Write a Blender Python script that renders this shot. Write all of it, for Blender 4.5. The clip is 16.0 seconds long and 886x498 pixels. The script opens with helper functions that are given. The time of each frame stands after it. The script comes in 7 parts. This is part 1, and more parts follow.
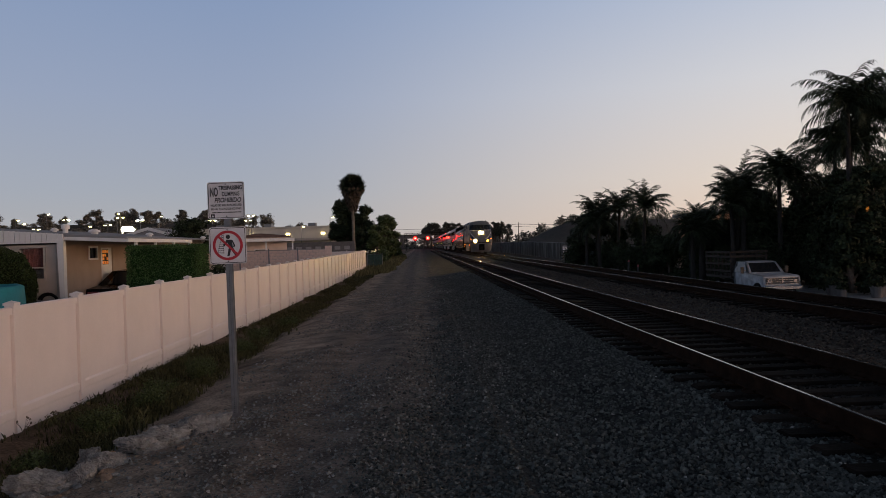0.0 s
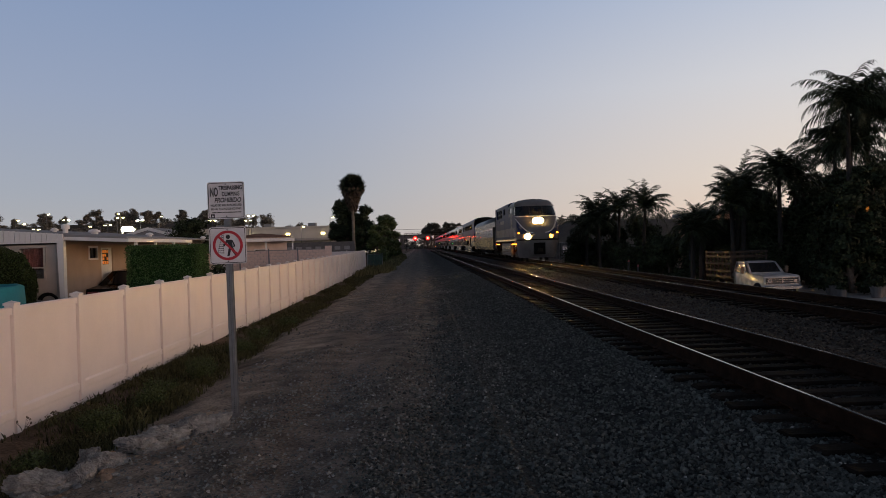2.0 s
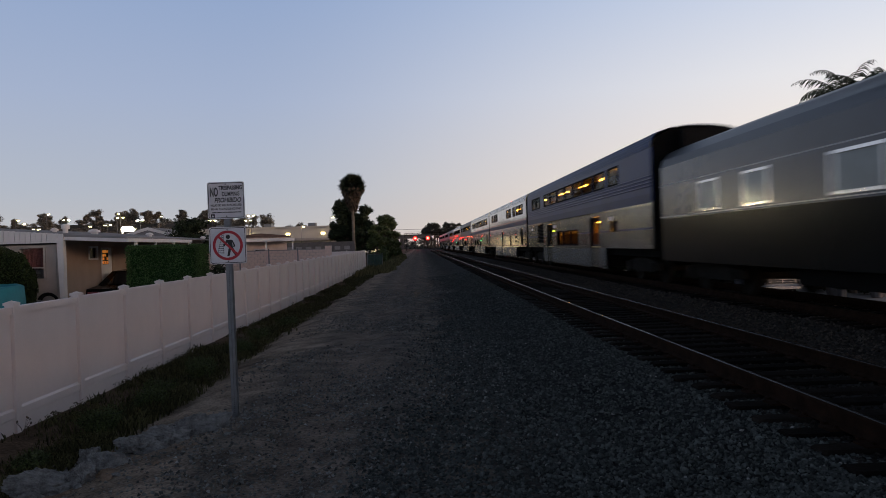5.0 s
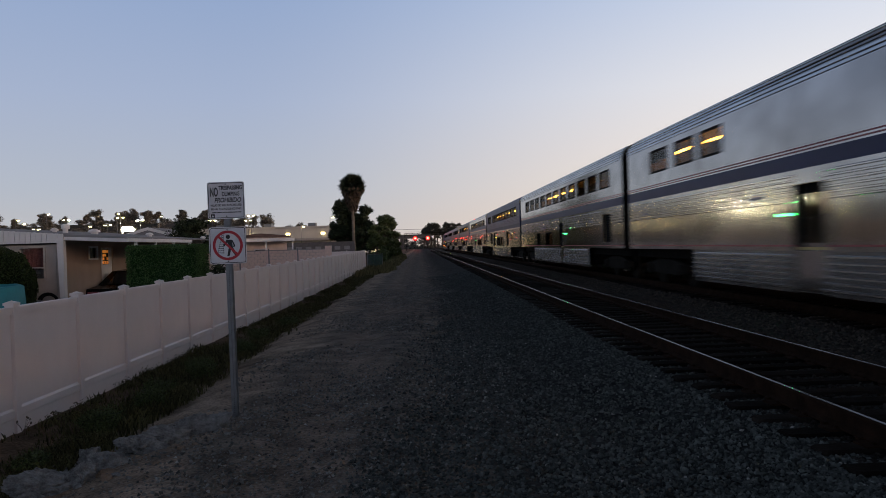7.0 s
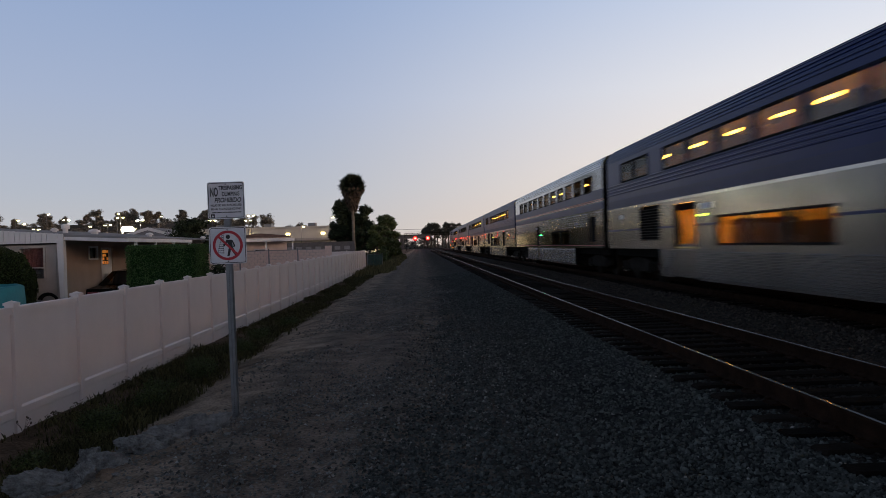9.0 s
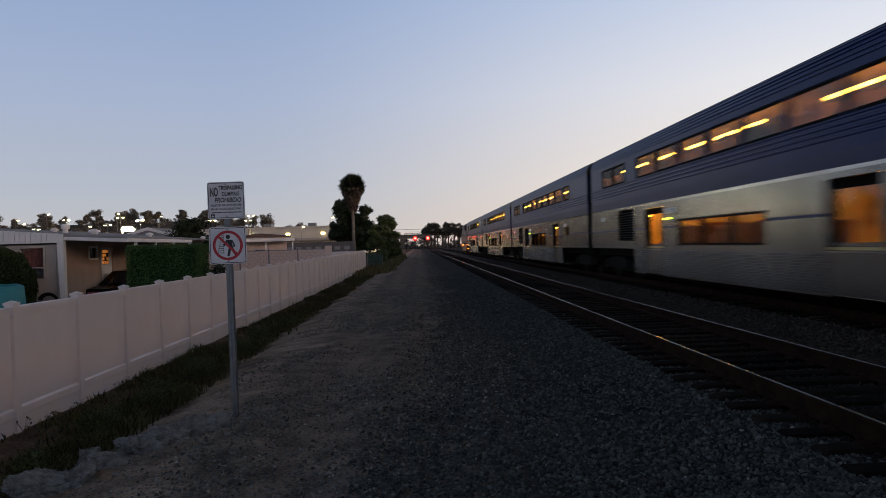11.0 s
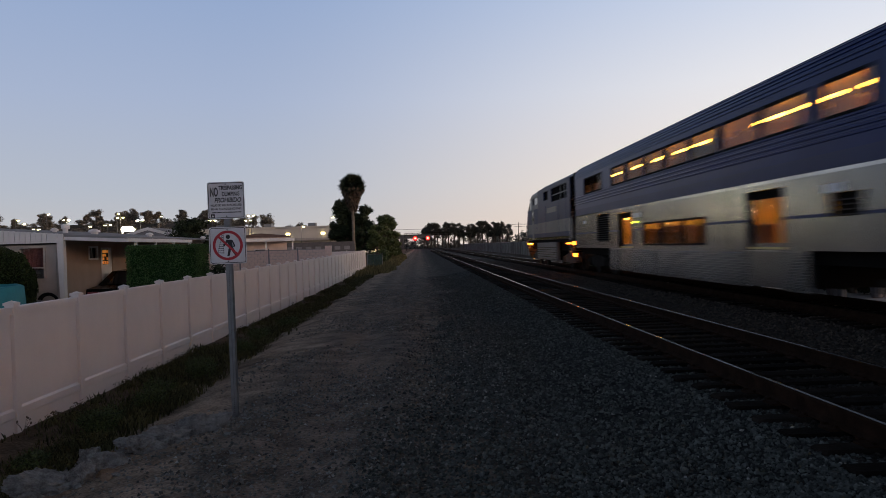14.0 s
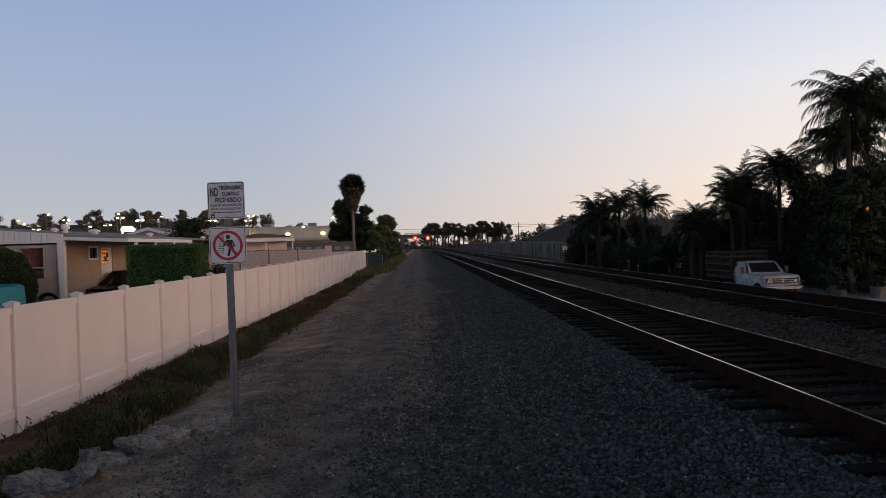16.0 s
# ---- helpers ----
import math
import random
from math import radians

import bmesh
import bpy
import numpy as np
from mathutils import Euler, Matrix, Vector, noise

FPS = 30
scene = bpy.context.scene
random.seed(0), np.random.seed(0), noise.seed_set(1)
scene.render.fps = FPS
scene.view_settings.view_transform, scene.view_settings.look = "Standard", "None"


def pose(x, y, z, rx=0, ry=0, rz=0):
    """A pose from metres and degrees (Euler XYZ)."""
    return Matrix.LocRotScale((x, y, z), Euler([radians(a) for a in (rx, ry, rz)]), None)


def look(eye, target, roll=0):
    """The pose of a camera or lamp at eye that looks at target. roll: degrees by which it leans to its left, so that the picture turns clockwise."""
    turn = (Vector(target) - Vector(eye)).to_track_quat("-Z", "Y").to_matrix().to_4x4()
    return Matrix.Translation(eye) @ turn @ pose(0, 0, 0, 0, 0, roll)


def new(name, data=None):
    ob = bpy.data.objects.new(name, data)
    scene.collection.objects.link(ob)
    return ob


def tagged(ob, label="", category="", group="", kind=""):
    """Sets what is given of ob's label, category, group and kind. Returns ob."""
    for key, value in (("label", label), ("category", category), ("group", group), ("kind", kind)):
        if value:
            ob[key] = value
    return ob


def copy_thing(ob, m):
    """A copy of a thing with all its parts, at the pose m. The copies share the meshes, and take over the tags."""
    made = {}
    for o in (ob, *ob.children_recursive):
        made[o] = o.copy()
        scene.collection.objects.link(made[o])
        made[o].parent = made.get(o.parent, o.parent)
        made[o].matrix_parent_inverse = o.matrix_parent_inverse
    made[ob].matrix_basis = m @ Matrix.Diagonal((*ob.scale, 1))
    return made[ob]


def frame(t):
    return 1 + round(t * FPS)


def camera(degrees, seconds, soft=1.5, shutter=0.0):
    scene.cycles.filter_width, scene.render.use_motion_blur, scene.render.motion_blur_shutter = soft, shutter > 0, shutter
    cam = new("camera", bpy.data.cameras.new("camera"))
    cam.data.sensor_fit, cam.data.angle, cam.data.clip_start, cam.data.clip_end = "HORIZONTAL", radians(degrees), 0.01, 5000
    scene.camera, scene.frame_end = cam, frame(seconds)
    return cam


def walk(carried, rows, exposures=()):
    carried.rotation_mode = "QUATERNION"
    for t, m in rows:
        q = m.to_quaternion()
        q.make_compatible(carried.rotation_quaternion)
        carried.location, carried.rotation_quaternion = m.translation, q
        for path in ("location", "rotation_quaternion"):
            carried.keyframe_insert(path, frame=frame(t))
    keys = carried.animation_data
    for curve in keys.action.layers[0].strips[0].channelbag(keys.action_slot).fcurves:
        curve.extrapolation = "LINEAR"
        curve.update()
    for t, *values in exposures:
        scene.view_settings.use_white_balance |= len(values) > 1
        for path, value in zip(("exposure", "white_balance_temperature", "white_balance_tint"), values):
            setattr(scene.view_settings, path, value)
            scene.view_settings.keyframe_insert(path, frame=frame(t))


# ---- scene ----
# ---------------------------------------------------------------- camera
EYE = Vector((0.0, 0.0, 1.496))
YAW, PITCH, ROLL = radians(1.842), radians(-0.331), -1.719
AIM = EYE + Vector((math.sin(YAW) * math.cos(PITCH), math.cos(YAW) * math.cos(PITCH), math.sin(PITCH)))
cam = camera(63.63, 16.0, soft=0.85, shutter=0.7)
EXPOSURES = [(0.0, -0.1), (3.2, -0.08), (5.0, 0.18), (16.0, 0.22)]
walk(cam, [(0.0, look(EYE, AIM, ROLL)), (16.0, look(EYE, AIM, ROLL))], EXPOSURES)

# ---------------------------------------------------------------- dusk sky
GLOW_AZ = radians(68)          # where the sun has set, to the right of the line of the track


def build_world():
    w = bpy.data.worlds.new("dusk_sky")
    scene.world = w
    w.use_nodes = True
    nt = w.node_tree
    nt.nodes.clear()
    n, l = nt.nodes.new, nt.links.new
    tc, sep = n("ShaderNodeTexCoord"), n("ShaderNodeSeparateXYZ")
    l(tc.outputs["Generated"], sep.inputs[0])
    cool, warm = n("ShaderNodeValToRGB"), n("ShaderNodeValToRGB")
    for ramp, stops in ((cool, SKY_COOL), (warm, SKY_WARM)):
        el = ramp.color_ramp.elements
        while len(el) < len(stops):
            el.new(0.5)
        for e, (p, c) in zip(el, stops):
            e.position, e.color = p, (*c, 1)
        l(sep.outputs["Z"], ramp.inputs[0])
    dot = n("ShaderNodeVectorMath")
    dot.operation = "DOT_PRODUCT"
    l(tc.outputs["Generated"], dot.inputs[0])
    dot.inputs[1].default_value = (math.sin(GLOW_AZ), math.cos(GLOW_AZ), 0)
    rng = n("ShaderNodeMapRange")
    rng.interpolation_type = "SMOOTHSTEP"
    rng.inputs["From Min"].default_value, rng.inputs["From Max"].default_value = SKY_SPREAD
    l(dot.outputs["Value"], rng.inputs["Value"])
    mix = n("ShaderNodeMix")
    mix.data_type = "RGBA"
    l(rng.outputs["Result"], mix.inputs["Factor"])
    l(cool.outputs[0], mix.inputs[6])
    l(warm.outputs[0], mix.inputs[7])
    # the low afterglow over the place where the sun went down
    after = n("ShaderNodeValToRGB")
    el = after.color_ramp.elements
    while len(el) < len(AFTERGLOW):
        el.new(0.5)
    for e, (p, c) in zip(el, AFTERGLOW):
        e.position, e.color = p, (*c, 1)
    l(sep.outputs["Z"], after.inputs[0])
    dot2, rng2 = n("ShaderNodeVectorMath"), n("ShaderNodeMapRange")
    dot2.operation = "DOT_PRODUCT"
    l(tc.outputs["Generated"], dot2.inputs[0])
    dot2.inputs[1].default_value = (math.sin(AFTERGLOW_AZ), math.cos(AFTERGLOW_AZ), 0)
    rng2.interpolation_type = "SMOOTHSTEP"
    rng2.inputs["From Min"].default_value, rng2.inputs["From Max"].default_value = AFTERGLOW_SPREAD
    l(dot2.outputs["Value"], rng2.inputs["Value"])
    both = n("ShaderNodeMix")
    both.data_type, both.blend_type = "RGBA", "ADD"
    l(rng2.outputs["Result"], both.inputs["Factor"])
    l(mix.outputs[2], both.inputs[6])
    l(after.outputs[0], both.inputs[7])
    bg, out = n("ShaderNodeBackground"), n("ShaderNodeOutputWorld")
    bg.inputs["Strength"].default_value = 1.0
    l(both.outputs[2], bg.inputs[0])
    l(bg.outputs[0], out.inputs[0])


SKY_COOL = ((0.0, (0.477, 0.4558, 0.4452)), (0.08, (0.3975, 0.4293, 0.4929)), (0.2, (0.3286, 0.3922, 0.5353)), (0.36, (0.2385, 0.3286, 0.5194)), (0.58, (0.06, 0.075, 0.11)), (1.0, (0.022, 0.027, 0.036)))
SKY_WARM = ((0.0, (0.945, 0.6825, 0.504)), (0.08, (0.9135, 0.7665, 0.6405)), (0.2, (0.7875, 0.7665, 0.7665)), (0.36, (0.4935, 0.5828, 0.756)), (0.58, (0.1, 0.115, 0.155)), (1.0, (0.022, 0.027, 0.036)))
SKY_SPREAD = (0.1, 1.0)
AFTERGLOW = ((0.0, (4.0, 2.2, 1.22)), (0.15, (3.5, 2.05, 1.24)), (0.36, (0.32, 0.22, 0.15)), (0.5, (0.0, 0.0, 0.0)))
AFTERGLOW_AZ, AFTERGLOW_SPREAD = radians(116), (0.68, 1.0)
build_world()


# ---------------------------------------------------------------- materials
def mat(name, color, rough=0.8, metal=0.0, var=0.25, scale=3.0, bump=0.0, bscale=40.0, tint=None, island=False, spec=0.5):
    """A procedural surface: the base colour varied at two scales, with fine relief."""
    m = bpy.data.materials.new(name)
    m.use_nodes = True
    nt = m.node_tree
    n, l = nt.nodes.new, nt.links.new
    p = nt.nodes["Principled BSDF"]
    p.inputs["Roughness"].default_value, p.inputs["Metallic"].default_value = rough, metal
    p.inputs["Specular IOR Level"].default_value = spec
    tc = n("ShaderNodeTexCoord")
    big, small = n("ShaderNodeTexNoise"), n("ShaderNodeTexNoise")
    big.inputs["Scale"].default_value, big.inputs["Detail"].default_value = scale, 5
    small.inputs["Scale"].default_value, small.inputs["Detail"].default_value = bscale, 4
    for t in (big, small):
        l(tc.outputs["Object"], t.inputs["Vector"])
    c2 = tint or tuple(max(0.0, c * (1 - var)) for c in color)
    c1 = tuple(min(1.0, c * (1 + var * 0.6)) for c in color)
    m1 = n("ShaderNodeMix")
    m1.data_type = "RGBA"
    r = n("ShaderNodeMapRange")
    r.inputs["From Min"].default_value, r.inputs["From Max"].default_value = 0.3, 0.7
    add = n("ShaderNodeMath")
    add.operation = "MULTIPLY_ADD"
    l(small.outputs["Fac"], add.inputs[0])
    add.inputs[1].default_value = 0.35
    l(big.outputs["Fac"], add.inputs[2])
    sub = n("ShaderNodeMath")
    sub.operation = "SUBTRACT"
    l(add.outputs[0], sub.inputs[0])
    sub.inputs[1].default_value = 0.175
    l(sub.outputs[0], r.inputs["Value"])
    l(r.outputs[0], m1.inputs["Factor"])
    m1.inputs[6].default_value, m1.inputs[7].default_value = (*c2, 1), (*c1, 1)
    last = m1.outputs[2]
    if island:
        geo = n("ShaderNodeNewGeometry")
        info = n("ShaderNodeObjectInfo")
        s = n("ShaderNodeMath")
        s.operation = "ADD"
        l(geo.outputs["Random Per Island"], s.inputs[0])
        l(info.outputs["Random"], s.inputs[1])
        f = n("ShaderNodeMath")
        f.operation = "FRACT"
        l(s.outputs[0], f.inputs[0])
        v = n("ShaderNodeMapRange")
        v.inputs["To Min"].default_value, v.inputs["To Max"].default_value = 0.4, 1.75
        l(f.outputs[0], v.inputs["Value"])
        h = n("ShaderNodeHueSaturation")
        l(v.outputs[0], h.inputs["Value"])
        l(last, h.inputs["Color"])
        last = h.outputs[0]
    l(last, p.inputs["Base Color"])
    if bump:
        b = n("ShaderNodeBump")
        b.inputs["Strength"].default_value, b.inputs["Distance"].default_value = bump, 0.02
        l(small.outputs["Fac"], b.inputs["Height"])
        l(b.outputs[0], p.inputs["Normal"])
    return m


def glow(name, color, strength):
    m = bpy.data.materials.new(name)
    m.use_nodes = True
    p = m.node_tree.nodes["Principled BSDF"]
    p.inputs["Base Color"].default_value = (*[min(1, c) for c in color], 1)
    p.inputs["Emission Color"].default_value = (*color, 1)
    p.inputs["Emission Strength"].default_value = strength
    return m


def glass(name, tint=(0.75, 0.8, 0.8), gloss=0.12):
    m = bpy.data.materials.new(name)
    m.use_nodes = True
    nt = m.node_tree
    nt.nodes.clear()
    n, l = nt.nodes.new, nt.links.new
    tr, gl, mx, out = n("ShaderNodeBsdfTransparent"), n("ShaderNodeBsdfGlossy"), n("ShaderNodeMixShader"), n("ShaderNodeOutputMaterial")
    tr.inputs[0].default_value = (*tint, 1)
    gl.inputs["Roughness"].default_value = 0.04
    mx.inputs[0].default_value = gloss
    l(tr.outputs[0], mx.inputs[1])
    l(gl.outputs[0], mx.inputs[2])
    l(mx.outputs[0], out.inputs[0])
    return m


DIRT = (0.15, 0.115, 0.09)
M_RAILSIDE = mat("rusty_rail", (0.026, 0.014, 0.009), 0.95, 0.0, 0.4, 6, 0.3, 60, spec=0.05)
M_RAILTOP = mat("polished_rail_head", (0.2, 0.187, 0.174), 0.15, 1.0, 0.15, 4)
M_TIE = mat("weathered_tie", (0.014, 0.011, 0.009), 0.95, 0, 0.5, 3, 0.6, 30, island=True, spec=0.05)
M_STONE = mat("ballast_stone", (0.078, 0.085, 0.079), 0.85, 0, 0.5, 9, 0.3, 60, island=True, spec=0.2)
M_ROADSTONE = mat("road_stone", (0.155, 0.152, 0.138), 0.85, 0, 0.45, 9, 0.3, 60, island=True)
M_PALESTONE = mat("pale_stone", (0.3, 0.29, 0.27), 0.85, 0, 0.35, 9, 0.3, 60, island=True)
M_RUBBLE = mat("broken_concrete", (0.3, 0.297, 0.285), 0.95, 0, 0.5, 9, 1.0, 70, spec=0.1)
M_TANSTONE = mat("tan_stone", (0.3, 0.22, 0.16), 0.95, 0, 0.4, 7, 1.0, 55, spec=0.1)
M_VINYL = mat("cream_vinyl", (0.76, 0.69, 0.665), 0.4, 0, 0.06, 1.2, 0.02, 30)
M_GALV = mat("galvanised_steel", (0.24, 0.245, 0.25), 0.55, 0.85, 0.25, 12)
M_SIGN = mat("white_sign_sheet", (0.72, 0.72, 0.74), 0.4, 0, 0.12, 6)
M_BLACK = mat("black_paint", (0.02, 0.02, 0.022), 0.5, 0, 0.2, 8)
M_RED = mat("red_paint", (0.5, 0.03, 0.045), 0.5, 0, 0.15, 8)
M_GRASS = mat("dry_weeds", (0.082, 0.078, 0.036), 0.8, 0, 0.45, 2, island=True, spec=0.1)
# distance haze is put into this paler, greyer leaf colour
M_HAZELEAF = mat("far_hill_leaves", (0.15, 0.14, 0.115), 0.8, 0, 0.4, 0.5, island=True, spec=0.1)
M_FARGRASS = mat("straw_grass", (0.13, 0.115, 0.055), 0.85, 0, 0.4, 1, island=True, spec=0.1)
M_BROWNSTONE = mat("brown_ballast_stone", (0.066, 0.054, 0.044), 0.9, 0, 0.5, 9, 0.3, 60, island=True, spec=0.12)
M_LEAF = mat("dark_leaves", (0.03, 0.04, 0.02), 0.6, 0, 0.4, 1.5, island=True, spec=0.12)
M_HEDGE = mat("hedge_leaves", (0.066, 0.125, 0.042), 0.6, 0, 0.4, 1.5, island=True, spec=0.12)
M_FROND = mat("palm_frond", (0.032, 0.04, 0.022), 0.55, 0, 0.4, 1.5, island=True, spec=0.12)
M_DEADFROND = mat("dead_frond", (0.085, 0.058, 0.037), 0.9, 0, 0.4, 1.5, island=True)
M_BARK = mat("bark", (0.11, 0.085, 0.065), 0.95, 0, 0.4, 5, 0.8, 25)
M_PALMTRUNK = mat("palm_trunk", (0.03, 0.025, 0.021), 0.95, 0, 0.35, 3, 0.8, 18)
M_STUCCO = mat("tan_siding", (0.38, 0.29, 0.22), 0.8, 0, 0.12, 1.5, 0.15, 50)
M_WHITEWALL = mat("white_siding", (0.46, 0.41, 0.36), 0.7, 0, 0.15, 1.5, 0.1, 40)
M_WHITE = mat("white_metal", (0.72, 0.72, 0.71), 0.45, 0, 0.1, 2)
M_BROWNROOF = mat("brown_roofing", (0.1, 0.065, 0.055), 0.9, 0, 0.25, 1.2, 0.4, 30)
M_VERGE = mat("verge_leaves", (0.07, 0.09, 0.034), 0.6, 0, 0.4, 1.5, island=True, spec=0.12)
M_ROOF = mat("grey_roofing", (0.24, 0.24, 0.245), 0.9, 0, 0.25, 1.2, 0.4, 30)
M_CURTAIN = mat("pink_curtain", (0.5, 0.22, 0.2), 0.9, 0, 0.25, 6)
M_BLOCK = mat("pink_block", (0.74, 0.57, 0.49), 0.9, 0, 0.2, 3, 0.4, 40)
M_DARKWALL = mat("grey_brown_wall", (0.13, 0.12, 0.115), 0.9, 0, 0.25, 2)
M_STORE = mat("store_stucco", (0.46, 0.44, 0.41), 0.9, 0, 0.1, 0.2)
M_STEEL = mat("stainless_steel", (0.385, 0.39, 0.395), 0.12, 1.0, 0.3, 0.7, 0.1, 2.2)
M_SILVER = mat("dull_silver_sheet", (0.185, 0.195, 0.2), 0.22, 0.8, 0.3, 0.6, 0.07, 3)
M_CORR = mat("corrugated_steel", (0.46, 0.465, 0.47), 0.2, 1.0, 0.25, 0.5)
M_BLUE = mat("blue_paint", (0.018, 0.034, 0.125), 0.34, 0.0, 0.15, 0.8, 0.05, 4, spec=0.12)
M_LOCOBLUE = mat("faded_blue_paint", (0.014, 0.024, 0.075), 0.4, 0.0, 0.3, 0.9, 0.04, 14, spec=0.08)
M_NAVY = mat("navy_stripe", (0.022, 0.034, 0.1), 0.45, 0.0, 0.15, 0.8, spec=0.2)
M_GREYPAINT = mat("silver_grey_paint", (0.32, 0.325, 0.34), 0.36, 0.45, 0.15, 0.8, 0.04, 14)
M_LOCOGREY = mat("loco_grey_paint", (0.138, 0.138, 0.138), 0.42, 0.0, 0.3, 0.9, 0.04, 14, spec=0.15)
M_STRIPERED = mat("red_stripe", (0.28, 0.05, 0.06), 0.45, 0, 0.1, 0.8)
M_UNDER = mat("underframe_black", (0.008, 0.0075, 0.007), 0.95, 0.0, 0.4, 4, spec=0.05)
M_BOGIE = mat("grimy_steel", (0.02, 0.018, 0.015), 0.9, 0.0, 0.4, 4, spec=0.06)
M_LOCOBOGIE = mat("grimy_grey_paint", (0.06, 0.055, 0.05), 0.8, 0.0, 0.4, 4, spec=0.1)
M_RUBBER = mat("black_rubber", (0.014, 0.014, 0.014), 0.9, 0, 0.3, 4, spec=0.06)
M_INSIDE = mat("car_interior", (0.62, 0.47, 0.2), 0.8, 0, 0.35, 1.2)
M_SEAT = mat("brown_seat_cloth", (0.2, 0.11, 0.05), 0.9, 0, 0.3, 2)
M_DARKCAR = mat("dark_green_paint", (0.006, 0.008, 0.008), 0.2, 0.0, 0.15, 0.8, spec=0.05)
M_GLASS = glass("window_glass", (0.7, 0.72, 0.7), 0.07)
M_HOUSEGLASS = glass("house_glass", (0.8, 0.8, 0.8), 0.035)
M_SOFTSTRIP = glow("dim_warm_tube", (1.0, 0.4, 0.045), 20.0)
M_DARKGLASS = mat("dark_glass", (0.015, 0.017, 0.02), 0.08, 0, 0.2, 1)
M_STRIP = glow("warm_tube", (1.0, 0.4, 0.045), 31.0)
M_AMBER = glow("amber_lamp", (1.0, 0.2, 0.015), 9.0)
# strong emission for hidden boxes that throw amber light on the bogies
M_BOGIEFILL = glow("amber_step_light", (1.0, 0.3, 0.03), 420.0)
M_HEAD = glow("headlight", (1.0, 0.55, 0.15), 4400.0)
M_SIGNAL = glow("red_signal", (1.0, 0.003, 0.003), 52.0)
M_SIGNALCORE = glow("red_signal_core", (1.0, 0.055, 0.02), 62.0)
# tan siding with the sunset's light put into a paler, pinker colour
M_SUNSETSIDING = mat("pale_pink_siding", (0.68, 0.55, 0.47), 0.8, 0, 0.12, 1.5, 0.15, 50)
M_GREEN = glow("green_lamp", (0.05, 1.0, 0.2), 9.0)
M_LIMELAMP = glow("yellow_green_lamp", (0.6, 0.9, 0.05), 5.0)
M_LOTLAMP = glow("lot_lamp", (1.0, 0.76, 0.3), 13.0)
M_FLOODLAMP = glow("flood_lamp", (1.0, 0.86, 0.55), 900.0)
M_WARMWIN = glow("lit_store_front", (1.0, 0.78, 0.4), 1.8)
M_CANOPYLIGHT = glow("lit_canopy_white", (1.0, 0.88, 0.58), 14.0)
M_DITCHDIM = glow("dim_ditch_light", (1.0, 0.34, 0.045), 14.0)
M_GAUGESTONE = mat("oily_ballast_stone", (0.032, 0.028, 0.024), 0.9, 0, 0.5, 9, 0.3, 60, island=True, spec=0.1)
M_FANTRUNK = mat("fan_palm_trunk", (0.2, 0.165, 0.125), 0.95, 0, 0.35, 3, 0.8, 18)
M_LOUNGEBLUE = mat("glossy_slate_paint", (0.05, 0.06, 0.078), 0.22, 0.0, 0.15, 0.8, 0.04, 5, spec=0.5)
M_PALEGLASS = mat("glass_over_pale_blinds", (0.2, 0.235, 0.235), 0.12, 0, 0.2, 2)
M_GREENSLAT = mat("dark_green_slats", (0.03, 0.07, 0.055), 0.6, 0, 0.3, 2)
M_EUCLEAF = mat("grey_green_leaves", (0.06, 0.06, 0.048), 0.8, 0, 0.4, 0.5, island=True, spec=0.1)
# emission of the rings that imitate glare round the lit headlamps
M_GLARERING = glow("lit_reflector", (1.0, 0.55, 0.14), 90.0)
M_ORANGEWIN = glow("lit_door_glass", (1.0, 0.33, 0.05), 0.3)
M_BUSH = mat("clipped_bush_leaves", (0.034, 0.052, 0.02), 0.6, 0, 0.4, 1.5, island=True, spec=0.1)
# darkened copies of the leaf colours: the shade inside is painted in
M_HEDGECORE = mat("inner_hedge_leaves", (0.025, 0.06, 0.02), 0.8, 0, 0.5, 14, 0.8, 30, spec=0.05)
M_BUSHCORE = mat("inner_bush_leaves", (0.011, 0.017, 0.007), 0.8, 0, 0.5, 14, 0.8, 30, spec=0.05)
M_LOUNGEGREY = mat("lounge_grey_paint", (0.06, 0.063, 0.066), 0.4, 0.0, 0.15, 0.8, spec=0.3)
M_TRUCKPAINT = mat("chalky_white_paint", (0.4, 0.415, 0.44), 0.4, 0, 0.45, 2.5)
M_CHROME = mat("chrome", (0.7, 0.7, 0.72), 0.15, 1.0, 0.1, 4)
M_WOOD = mat("old_wood", (0.03, 0.022, 0.016), 0.9, 0, 0.35, 4)
M_TEAL = mat("teal_cover", (0.02, 0.22, 0.25), 0.6, 0, 0.2, 3)
M_CONCRETE = mat("concrete", (0.3, 0.29, 0.28), 0.9, 0, 0.2, 2, 0.3, 40)
M_SLATS = mat("grey_fence_slats", (0.09, 0.096, 0.096), 0.8, 0, 0.45, 0.6, spec=0.15, island=True)
M_PEACH = mat("peach_stucco", (0.5, 0.3, 0.2), 0.9, 0, 0.1, 1)


